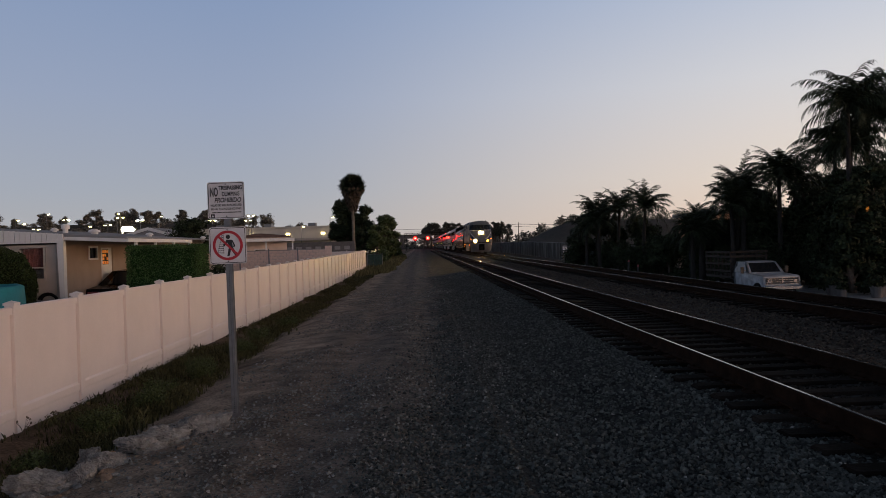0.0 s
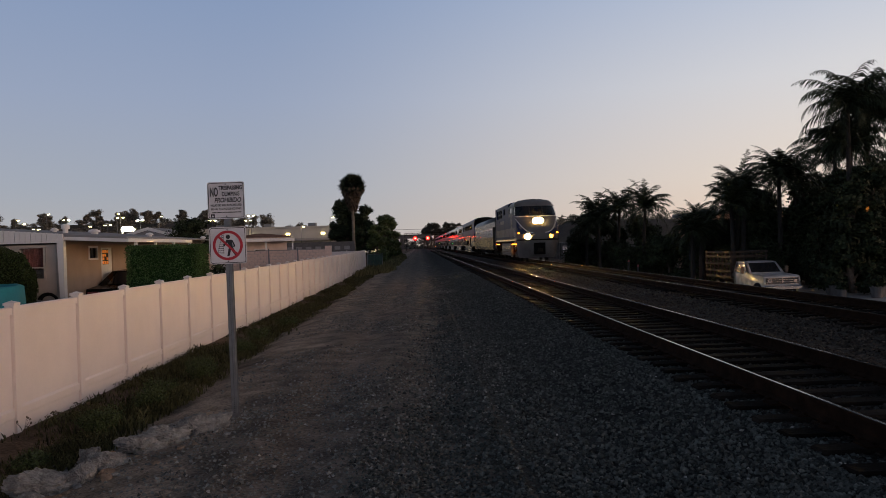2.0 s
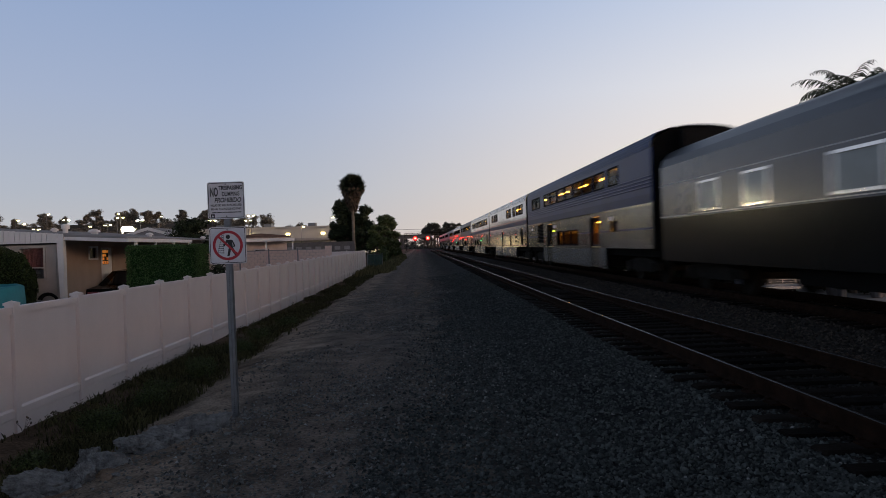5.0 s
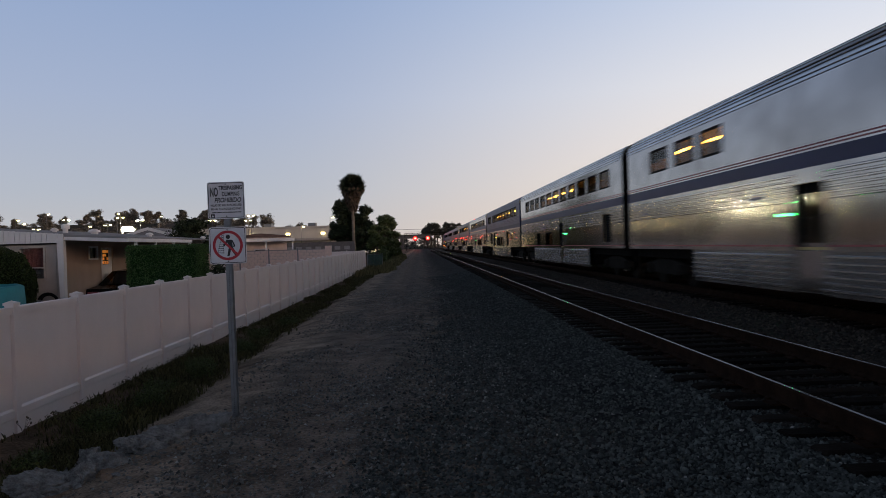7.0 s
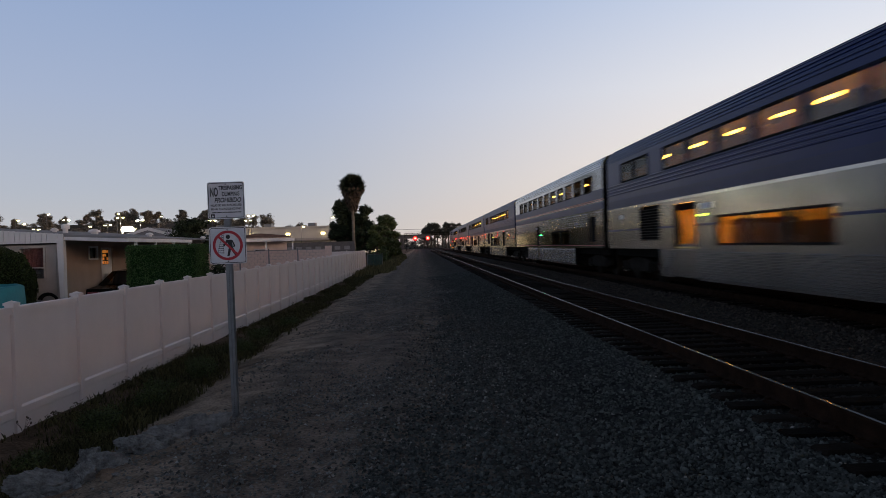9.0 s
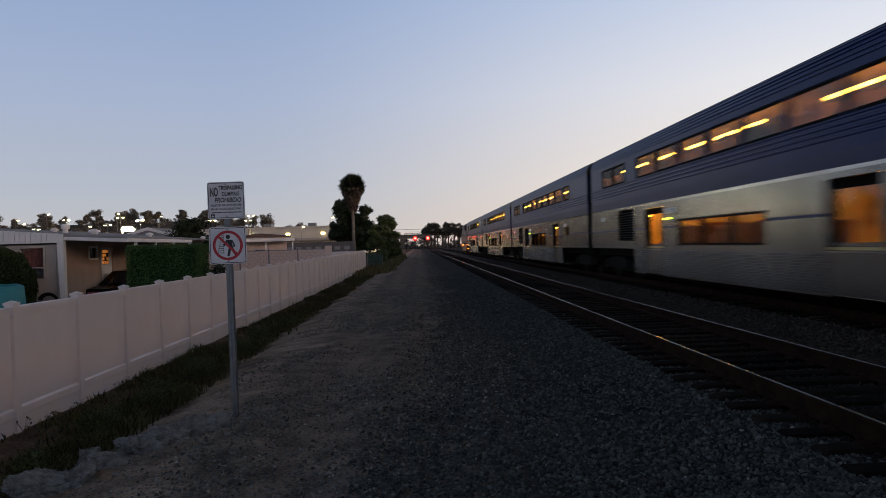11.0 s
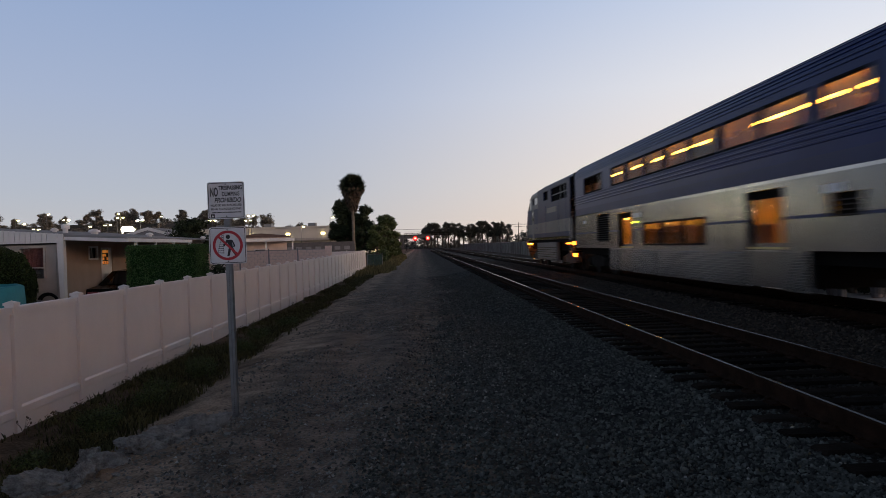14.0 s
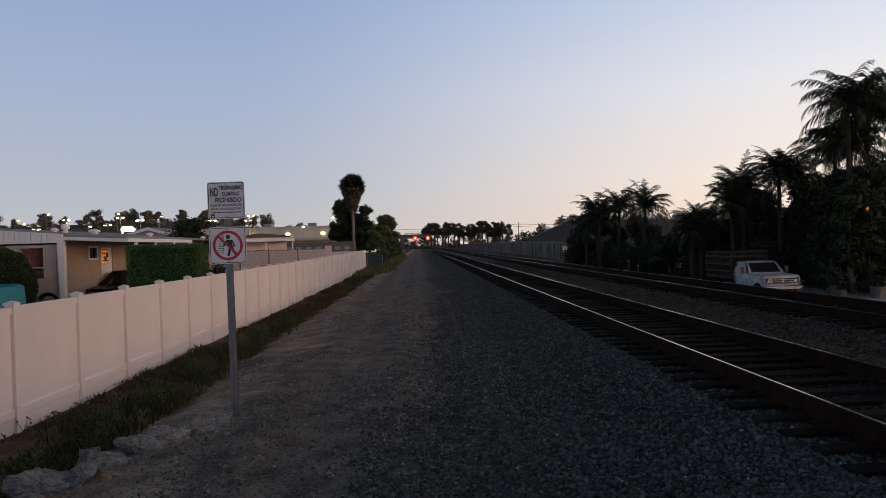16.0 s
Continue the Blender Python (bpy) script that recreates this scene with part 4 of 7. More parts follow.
def build_bilevel(style, upper, lower, doors, louvres, lamps, lit=1.0, label="", slots=(), skirt_span=(6.0, 19.8), tubes=(0.45, 0.8)):
    """A two-level passenger car. Local y runs from its leading end to its tail, z from the rail. Louvres are (y0, y1, z0, z1)."""
    L = CAR - 0.75
    y0 = 0.375
    y1 = y0 + L
    blue = style == "blue"
    car = thing("passenger_car", Matrix(), label, "train car", "passenger cars of the train")
    top_mat = M_BLUE if blue else M_STEEL
    # upper strip with the window band, lower strips
    zu = (3.45, 4.07)
    zl = (1.26, 1.92)
    up = Mesh()
    side_sheet(up, -1, y0, y1, 2.62, 4.25, [(a, b, *zu) for a, b in upper])
    body = up.link("upper_side", top_mat, car, "dark blue painted upper side" if blue else "brushed stainless upper side")
    lo = Mesh()
    dh = [(a, b) for a, b in doors]
    side_sheet(lo, -1, y0, y1, 1.12, 2.62, [(a, b, *zl) for a, b in lower] + [(a, b, 1.12, 2.38) for a, b in dh] + list(louvres))
    cuts = sorted(dh + [(a, b) for a, b, _, _ in louvres])
    low_side = lo.link("lower_side", M_SILVER if blue else M_STEEL, car, "silver-grey lower side" if blue else "brushed stainless lower side")
    blind = Mesh()
    side_sheet(blind, 1, y0, y1, 1.12, 4.25)
    blind.link("blind_side", top_mat, car)
    roof = Mesh()
    prof = [(-x, z) for x, z in ROOF_LINE] + [(x, z) for x, z in reversed(ROOF_LINE[:-1])]
    vs = [(x, y, z) for y in (y0, y1) for x, z in prof]
    n = len(prof)
    roof.add(vs, [(i, i + 1, n + i + 1, n + i) for i in range(n - 1)])
    rf = roof.link("roof", M_BLUE if blue else M_STEEL, car, smooth=True)
    rr = Mesh()
    for k in range(6):
        f = (k + 0.5) / 6
        i = int(f * 3)
        (xa, za), (xb, zb) = ROOF_LINE[i], ROOF_LINE[i + 1]
        g = f * 3 - i
        x, z = xa + (xb - xa) * g, za + (zb - za) * g
        nx, nz = (za - zb), (xa - xb)
        ln = math.hypot(nx, nz)
        nx, nz = -nx / ln, nz / ln
        nx = abs(nx)
        tx, tz = (xb - xa) / ln * 0.022, (zb - za) / ln * 0.022
        p = [(-(x - tx), z - tz), (-(x - tx + nx * 0.02), z - tz + nz * 0.02), (-(x + tx + nx * 0.02), z + tz + nz * 0.02), (-(x + tx), z + tz)]
        rr.prism(p, y0, y1)
    rr.link("roof_corrugation", M_BLUE if blue else M_CORR, rf, "rows of roof ridges")
    out = [(-1.5, 1.05), (-1.5, 4.3), (-1.4, 4.55), (-0.9, 4.8), (0, 4.88), (0.9, 4.8), (1.4, 4.55), (1.5, 4.3), (1.5, 1.05)]
    for a, b in ((y0 + 0.02, y0 + 0.08), (y1 - 0.08, y1 - 0.02)):
        Mesh().prism(out, a, b).link("end_wall", M_UNDER, car)
    for a, b in ((-0.02, y0 + 0.03), (y1 - 0.03, CAR + 0.02)):
        Mesh().box(-0.65, 0.65, a, b, 2.7, 4.75).link("gangway", M_RUBBER, car, "black rubber gangway diaphragm")
    # ridged bands and stripes
    band = Mesh()
    if blue:
        ridges(band, -1, y0, y1, 3.02, 3.44, 0.1)
        band.link("side_corrugation", M_BLUE, body)
        stripe = Mesh()
        side_sheet(stripe, -1, y0, y1, 2.56, 2.84, t=0.004, x=HALF + 0.004)
        stripe.link("stripe", M_NAVY, body, "navy lower border")
        pale = Mesh()
        side_sheet(pale, -1, y0, y1, 2.49, 2.555, t=0.004, x=HALF + 0.005)
        pale.link("pale_line", M_STEEL, body)
        gaps = [h for h in sorted(cuts + list(lower)) if len(h) == 2 or (h[2] < 1.785 and h[3] > 1.73)]
        start = y0
        for h in gaps + [(y1, y1)]:
            if h[0] - start > 0.02:
                thin = Mesh()
                side_sheet(thin, -1, start, h[0], 1.73, 1.785, t=0.004, x=HALF + 0.004)
                thin.link("thin_line", M_NAVY, low_side, "thin navy line")
            start = max(start, h[1])
    else:
        side_sheet(band, -1, y0, y1, 2.66, 2.95, t=0.004, x=HALF + 0.004)
        band.link("stripe", M_NAVY if style != "mixed" else M_BLUE, body, "navy stripe")
        for z in (2.985, 3.045):
            red = Mesh()
            side_sheet(red, -1, y0, y1, z, z + 0.028, t=0.004, x=HALF + 0.005)
            red.link("red_line", M_STRIPERED, body)
        red = Mesh()
        side_sheet(red, -1, y0, y1, 1.2, 1.235, sorted(dh), t=0.004, x=HALF + 0.005)
        red.link("red_line", M_STRIPERED, low_side)
        if style == "mixed":
            wide = Mesh()
            side_sheet(wide, -1, y0, y1, 3.08, 3.46, t=0.004, x=HALF + 0.004)
            wide.link("wide_band", M_BLUE, body, "wide slate-blue band")
        rb = Mesh()
        ridges(rb, -1, y0, y1, 2.02, 2.6, 0.085, cuts)
        rb.link("side_corrugation", M_CORR, low_side, "horizontal steel ridges")
    # skirt between the bogies
    sk = Mesh()
    k0, k1 = skirt_span
    side_sheet(sk, -1, k0, k1, 0.32, 1.12, dh)
    skirt = sk.link("skirt", M_SILVER, car, "low skirt panel between the bogies")
    kr = Mesh()
    ridges(kr, -1, k0, k1, 0.36, 1.08, 0.06 if blue else 0.115, sorted(dh), 0.018 if blue else 0.035)
    kr.link("skirt_corrugation", M_SILVER if blue else M_CORR, skirt, "fine horizontal ribs" if blue else "bold horizontal steel ribs")
    un = Mesh().box(-1.3, 1.3, y0 + 0.1, y1 - 0.1, 0.85, 1.13)
    un.box(-1.35, 1.35, k0 + 0.1, k1 - 0.1, 0.4, 0.86)
    un.box(-0.2, 0.2, -0.05, y0 + 0.2, 0.75, 1.0)
    un.box(-0.2, 0.2, y1 - 0.2, CAR + 0.05, 0.75, 1.0)
    un.link("underframe", M_UNDER, car, "black underframe and couplers")
    bogie(car, 2.75)
    bogie(car, CAR - 2.75)
    # glazing
    for zz, spans, host in ((zu, upper, body), (zl, lower, low_side)):
        for a, b in spans:
            f = Mesh()
            x = -HALF
            for (p, q, r, t2) in ((a - 0.03, b + 0.03, zz[0] - 0.035, zz[0] + 0.02), (a - 0.03, b + 0.03, zz[1] - 0.02, zz[1] + 0.035), (a - 0.03, a + 0.025, zz[0], zz[1]), (b - 0.025, b + 0.03, zz[0], zz[1])):
                f.box(x - 0.012, x + 0.05, p, q, r, t2)
            w = f.link("window", M_RUBBER, host, "black rubber window frame")
            pane = Mesh().box(x + 0.02, x + 0.026, a + 0.02, b - 0.02, zz[0] + 0.015, zz[1] - 0.015).link("pane", M_GLASS, w, "tinted window glass")
            pane.visible_shadow = False
    for a, b in doors:
        d = Mesh()
        x = -HALF + 0.1
        g0, g1 = a + 0.17, b - 0.17
        side_sheet(d, -1, a, b, 1.12, 2.2, [(g0, g1, 1.27, 2.2)], t=0.04, x=HALF - 0.1)
        dr = d.link("door", M_SILVER if blue else M_STEEL, low_side, "recessed entrance door with a lit window")
        Mesh().box(-HALF + 0.015, -HALF + 0.05, a + 0.02, b - 0.02, 0.36, 1.115).link("step_panel", M_SILVER if blue else M_STEEL, dr)
        Mesh().box(x, x + 0.05, a, b, 2.2, 2.38).link("door_header", M_UNDER, dr, "dark header over the doorway")
        for e in (a, b - 0.03):
            Mesh().box(-HALF + 0.005, x, e, e + 0.03, 1.12, 2.38).link("door_jamb", M_RUBBER, dr)
        Mesh().box(x + 0.015, x + 0.02, g0, g1, 1.27, 2.2).link("pane", M_GLASS, dr).visible_shadow = False
    for a, b, z0, z1 in louvres:
        lv = Mesh().box(-HALF + 0.09, -HALF + 0.13, a, b, z0, z1)
        g = lv.link("vent_grille", M_UNDER, low_side, "dark louvred ventilation grille")
        for k in range(max(4, int((z1 - z0) / 0.085))):
            z = z0 + 0.02 + k * 0.085
            Mesh().box(-HALF + 0.015, -HALF + 0.09, a, b, z, z + 0.022).link("louvre", M_LOCOBOGIE, g)
    for a, b, z in slots:
        Mesh().box(-HALF - 0.006, -HALF + 0.02, a, b, z - 0.07, z + 0.07).link("vent_slot", M_UNDER, low_side, "small dark vent slot")
    for y, z, material in lamps:
        lp = Mesh().box(-HALF - 0.03, -HALF, y - 0.2, y + 0.2, z - 0.022, z + 0.022)
        lp.link("marker_lamp", material, low_side, "small glowing door lamp")
    # joints between side sheets, grab irons, small plates
    for y in (3.1, 6.2, 9.35, 12.6, 15.8, 19.6, 22.6):
        sm = Mesh().box(-HALF - 0.006, -HALF, y, y + 0.018, 2.07, 2.48)
        sm.link("sheet_joint", M_UNDER, low_side)
        if not any(a - 0.1 < y < b + 0.1 for a, b in list(lower) + cuts):
            Mesh().box(-HALF - 0.006, -HALF, y, y + 0.018, 1.13, 1.97).link("sheet_joint", M_UNDER, low_side)
    for y in (0.6, CAR - 0.6):
        Mesh().tube([(-HALF, y, 1.25), (-HALF - 0.07, y, 1.28), (-HALF - 0.07, y, 2.1), (-HALF, y, 2.13)], 0.015, 5).link("grab_iron", M_STEEL, low_side)
    for a, b in dh:
        Mesh().tube([(-HALF, a - 0.12, 1.2), (-HALF - 0.06, a - 0.12, 1.22), (-HALF - 0.06, a - 0.12, 1.9), (-HALF, a - 0.12, 1.92)], 0.014, 5).link("grab_iron", M_STEEL, low_side)
        Mesh().box(-HALF - 0.03, -HALF + 0.1, a, b, 1.1, 1.125).link("door_step", M_STEEL, skirt)
    for y, w in ((4.9, 0.5), (16.0, 0.7), (23.6, 0.4)):
        Mesh().box(-HALF - 0.005, -HALF, y, y + w, 2.15, 2.3).link("number_panel", M_SIGN if blue else M_NAVY, low_side, "small pale plate" if blue else "small dark plate")
    # inside: two decks, a partition, seats and ceiling tubes
    deck = Mesh()
    for z in (1.14, 2.66):
        deck.box(-1.48, 1.48, y0 + 0.1, y1 - 0.1, z, z + 0.05)
    deck.box(-1.48, 1.48, y0 + 0.1, y1 - 0.1, 4.46, 4.5)
    deck.box(-1.48, 1.48, y0 + 0.1, y1 - 0.1, 2.5, 2.54)
    deck.box(0.5, 0.54, y0 + 0.1, y1 - 0.1, 1.19, 2.5)
    deck.box(0.9, 0.94, y0 + 0.1, y1 - 0.1, 2.71, 4.46)
    inn = deck.link("interior", M_INSIDE, car, "warm beige interior decks and walls")
    rng = random.Random(len(upper) * 7 + len(lower))
    seats = Mesh()
    y = y0 + 1.2
    while y < y1 - 1:
        for x in (-0.98,):
            seats.box(x - 0.45, x + 0.45, y, y + 0.14, 3.1, 3.85, ch=0.03)
            seats.box(x - 0.45, x + 0.45, y - 0.45, y, 3.05, 3.2)
        y += 1.25
    y = y0 + 9.2
    while y < y0 + 16:
        seats.box(-1.3, -0.35, y, y + 0.14, 1.19, 1.62 + 0.25 * rng.random(), ch=0.03)
        y += rng.uniform(0.75, 1.3)
    seats.link("seat_rows", M_SEAT, inn, "rows of high-backed seats")
    if blue:
        for y in (10.2, 12.9, 15.1, 19.8):
            Mesh().tube([(0.3, y + 4, 2.3), (0.3, y + 4, 2.36)], [0.09, 0.07], 10).link("reading_lamp", M_STRIP, inn, "small bright ceiling lamp")
    tube = Mesh()
    for a, b in lit_spans(upper, lit, rng, tubes):
        tube.box(-0.8, -0.72, a, b, 4.03, 4.08)
    if tube.v:
        tube.link("light_tube", M_STRIP, inn, "glowing warm ceiling tube")
    tube = Mesh()
    for a, b in lit_spans(lower, lit, rng, tubes) + (dh + [(18.9, 24.6)] if blue else []):
        tube.box(-0.5, -0.42, a, b, 2.42, 2.45)
    if tube.v:
        tube.link("light_tube", M_SOFTSTRIP, inn, "glowing warm ceiling tube")
    return car


def lit_spans(spans, lit, rng, tubes):
    out = []
    for a, b in spans:
        if rng.random() < lit:
            w = (b - a) * rng.uniform(*tubes)
            c = a + (b - a - w) * rng.random()
            out.append((c, c + w))
    return out


def build_single_level():
    car = thing("lounge_car", Matrix(), "dark glossy single-level car with large windows behind the locomotive", "train car", "passenger cars of the train")
    y0, y1 = 0.5, CAR - 0.4
    wins = [(3.0, 4.35), (4.5, 5.85), (6.75, 8.45), (8.9, 10.6), (11.1, 12.5), (13.6, 15.0), (15.2, 16.7), (19.0, 20.1), (21.5, 22.6)]
    zz = (2.14, 2.83)
    m = Mesh()
    side_sheet(m, -1, y0, y1, 2.0, 3.5, [(a, b, *zz) for a, b in wins], x=1.52)
    body = m.link("body_side", M_LOUNGEBLUE, car, "glossy slate upper side")
    # flat black sheet on the side in place of the vestibule's shade
    Mesh().box(-1.53, -1.5, 0.55, 2.6, 0.8, 3.0).link("open_vestibule", M_UNDER, car, "black panel standing for the shaded open vestibule")
    dark = Mesh()
    side_sheet(dark, -1, y0, y1, 0.78, 2.0, x=1.52)
    dark.link("lower_side", M_DARKCAR, car, "near-black glossy lower side")
    far = Mesh()
    side_sheet(far, 1, y0, y1, 1.0, 3.5, x=1.52)
    far.link("body_side", M_DARKCAR, car)
    prof = [(1.52, 3.5), (1.46, 3.72), (1.25, 3.95), (0.85, 4.12), (0.4, 4.2), (0, 4.22)]
    prof = [(-x, z) for x, z in prof] + [(x, z) for x, z in reversed(prof[:-1])]
    n = len(prof)
    Mesh().add([(x, y, z) for y in (y0, y1) for x, z in prof], [(i, i + 1, n + i + 1, n + i) for i in range(n - 1)] + [tuple(range(n)), tuple(range(2 * n - 1, n - 1, -1))]).link("roof", M_LOUNGEGREY, car, smooth=True)
    for a, b in wins:
        f = Mesh()
        for (p, q, r, t2) in ((a - 0.04, b + 0.04, zz[0] - 0.04, zz[0] + 0.02), (a - 0.04, b + 0.04, zz[1] - 0.02, zz[1] + 0.04), (a - 0.04, a + 0.03, *zz), (b - 0.03, b + 0.04, *zz)):
            f.box(-1.535, -1.47, p, q, r, t2)
        w = f.link("window", M_CHROME, body, "thin bright window frame")
        Mesh().box(-1.5, -1.495, a, b, zz[0], zz[1]).link("pane", M_PALEGLASS, w, "pale teal-grey window pane")
    for z in (2.04, 2.96):
        line = Mesh()
        side_sheet(line, -1, y0, y1, z, z + 0.025, t=0.004, x=1.525)
        line.link("line", M_GREYPAINT, body, "thin pale line")
    for a, b in ((y0 + 0.02, y0 + 0.08), (y1 - 0.08, y1 - 0.02)):
        Mesh().box(-1.45, 1.45, a, b, 1.0, 3.6).link("end_wall", M_UNDER, car)
    for a, b in ((0, y0 + 0.05), (y1 - 0.05, CAR)):
        Mesh().box(-0.6, 0.6, a, b, 1.1, 3.4).link("gangway", M_RUBBER, car)
    u = Mesh().box(-1.3, 1.3, y0 + 0.1, y1 - 0.1, 0.8, 1.02)
    u.box(-1.3, 1.3, 6.5, 11, 0.4, 0.82, ch=0.05)
    u.box(-1.3, 1.3, 12.5, 18.5, 0.45, 0.82, ch=0.05)
    u.link("underframe", M_UNDER, car)
    bogie(car, 3.1)
    bogie(car, CAR - 3.1)
    return car


LOCO = 15.6


def skin(m, rows):
    """One smooth sheet through rows of points."""
    n = len(rows[0])
    return m.add([p for r in rows for p in r], [(i * n + k, i * n + k + 1, (i + 1) * n + k + 1, (i + 1) * n + k) for i in range(len(rows) - 1) for k in range(n - 1)])


NOSE = ((0.3, 0.42, 1.36), (0.5, 0.28, 1.44), (0.95, 0.12, 1.5), (1.5, 0.03, 1.53), (2.0, 0.06, 1.55), (2.5, 0.24, 1.55), (2.95, 0.6, 1.55), (3.4, 1.05, 1.55))


def nose_y(x, z, out=0.0):
    """How far back the nose's skin lies at (x, z)."""
    zs, ys, ws = zip(*NOSE)
    t = min(1.0, abs(x) / float(np.interp(z, zs, ws)))
    wrap = float(np.interp(z, (1.5, 3.4), (0.95, 0.4)))
    return float(np.interp(z, zs, ys)) + wrap * t ** 4.5 + 0.14 * t * t - out


def build_loco(working, q):
    """The locomotive: local y = 0 at its nose, z from the rail. q: which side carries the small fittings."""
    L = LOCO
    lo = thing("locomotive", Matrix(), "streamlined silver and blue diesel locomotive with glowing lamps", "locomotive", "locomotives of the train")
    rows = []
    for z in np.linspace(0.3, 3.4, 22):
        hw = float(np.interp(z, [a[0] for a in NOSE], [a[2] for a in NOSE]))
        rows.append([(t * hw, nose_y(t * hw, z), z) for t in np.linspace(-1, 1, 33)])
    nb = skin(Mesh(), rows).link("nose", M_LOCOGREY, lo, "rounded silver-grey nose", smooth=True)

    def arc(z, yf, hw, pw=4.5):
        return [(t * hw, yf + 0.4 * abs(t) ** pw + 0.14 * t * t, z) for t in np.linspace(-1, 1, 25)]
    skin(Mesh(), [arc(3.39, 1.06, 1.545), arc(3.6, 1.2, 1.53), arc(3.85, 1.38, 1.5), arc(4.16, 1.65, 1.43)]).link("windscreen", M_DARKGLASS, lo, "dark wraparound windscreen", smooth=True)
    for x in (-0.5, 0.5):
        Mesh().tube([(x, 1.05, 3.4), (x * 0.97, 1.37, 3.85), (x * 0.94, 1.65, 4.16)], 0.02, 5).link("windscreen_pillar", M_BLACK, lo)
    skin(Mesh(), [arc(4.14, 1.64, 1.44), arc(4.3, 1.74, 1.42), arc(4.48, 1.95, 1.32, 4), arc(4.61, 2.25, 1.12, 3.6), arc(4.69, 2.6, 0.8, 3.2), arc(4.73, 3.0, 0.3, 3)]).link("brow", M_LOCOGREY, lo, "rounded cab brow", smooth=True)
    for s in (-1, 1):
        sd = Mesh().prism([(1.12, 1.55), (1.02, 2.0), (1.05, 2.5), (1.28, 2.95), (1.6, 3.4), (1.66, 3.46), (14.8, 3.46), (14.8, 1.55)], s * 1.49, s * 1.55, "x").link("body_side", M_LOCOBLUE, lo, "slate-blue body side")
        up = Mesh()
        side_sheet(up, s, 5.6, 14.8, 3.46, 4.5, [(7.6, 8.95, 3.78, 4.28), (9.95, 14.0, 3.58, 4.30)], t=0.06, x=1.54)
        up.link("upper_panel", M_LOCOBLUE, sd)
        cabside = Mesh()
        side_sheet(cabside, s, 2.9, 5.6, 3.46, 4.3, [(3.65, 5.35, 3.74, 4.16)], t=0.05, x=1.53)
        cabside.link("cab_side", M_LOCOGREY, sd, "grey upper cab side")
        Mesh().box(s * 1.551, s * 1.556, 1.3, 14.78, 1.93, 2.55).link("silver_band", M_LOCOGREY, sd, "silver-grey band along the side")
        Mesh().box(s * 1.551, s * 1.558, 1.15, 14.78, 1.56, 1.70).link("sill_line", M_STEEL, sd, "pale line along the sill")
        Mesh().box(s * 1.43, s * 1.5, 2.3, 2.9, 4.12, 4.24).link("window_header", M_LOCOGREY, sd)
        Mesh().prism(((1.7, 3.46), (2.25, 4.14), (2.9, 4.14), (2.9, 3.46)), s * 1.47, s * 1.48, "x").link("cab_window", M_DARKGLASS, sd, "dark cab side window")
        Mesh().box(s * 1.47, s * 1.475, 3.65, 5.35, 3.74, 4.16).link("cab_window", M_DARKGLASS, sd, "dark cab side window")
        vn = Mesh().box(s * 1.38, s * 1.42, 5.6, 14.8, 3.46, 4.5).link("roof_vents", M_UNDER, lo, "black radiator intake panel")
        Mesh().box(s * 1.44, s * 1.48, 9.95, 14.0, 3.915, 3.965).link("vent_rail", M_LOCOGREY, vn)
        for y in (12.1, 13.1):
            Mesh().box(s * 1.43, s * 1.475, y, y + 0.08, 3.58, 4.30).link("vent_frame", M_LOCOGREY, vn)
        Mesh().box(s * 1.33, s * 1.37, 14.8, L - 0.05, 1.56, 4.5).link("rear_recess", M_UNDER, lo, "black recess at the rear")
        # swept panel on the nose and its pale edge
        top, low = [], []
        for k in range(13):
            f = k / 12
            x = s * (0.45 + 1.07 * f ** 0.75)
            z = 2.1 + 1.05 * f ** 1.7
            top.append((x, nose_y(x, z, 0.012), z))
            low.append((x, nose_y(x, 2.05, 0.012), 2.05))
        skin(Mesh(), [low, [tuple((a[i] + b[i]) / 2 if i != 1 else nose_y(a[0], (a[2] + b[2]) / 2, 0.012) for i in range(3)) for a, b in zip(low, top)], top]).link("nose_panel", M_LOCOBLUE, nb, "slate-blue swept panel", smooth=True)
        Mesh().tube([(x, y - 0.01, z + 0.03) for x, y, z in top], 0.03, 6).link("nose_line", M_WHITE, nb, "pale swept line")
        # lamps, each set back in a short hood, added to narrow its beam
        for x, z, r, name in ((0.17, 3.02, 0.14, "headlight"), (0.86, 1.86, 0.145, "ditch_light")):
            y = nose_y(x, z - r)
            lit = working
            ring = Mesh()
            loops = ((r + 0.03, y + 0.1), (r + 0.03, y - 0.2), (r, y - 0.2), (r, y + 0.02))
            ring.add([(s * x + math.cos(2 * math.pi * k / 20) * rr, yy, z + math.sin(2 * math.pi * k / 20) * rr) for rr, yy in loops for k in range(20)],
                     [(j * 20 + k, j * 20 + (k + 1) % 20, (j + 1) * 20 + (k + 1) % 20, (j + 1) * 20 + k) for j in range(3) for k in range(20)])
            hood = ring.link("lamp_hood", M_BLACK, nb, "black hood added to narrow the lamp beam")
            bright = not (s > 0 and r == 0.145)
            if lit and bright:
                # added glowing ring, standing in for the warm glare round the lamp
                outer = [(s * x + math.cos(t) * (r + 0.075), z + math.sin(t) * (r + 0.075)) for t in np.linspace(0, 2 * math.pi, 25)[:-1]]
                inner = [(s * x + math.cos(t) * (r + 0.03), z + math.sin(t) * (r + 0.03)) for t in np.linspace(0, 2 * math.pi, 25)[:-1]]
                frame_ring(Mesh(), outer, inner, y - 0.115, y + 0.02).link("reflector_rim", M_GLARERING, hood, "glowing ring standing in for lamp glare")
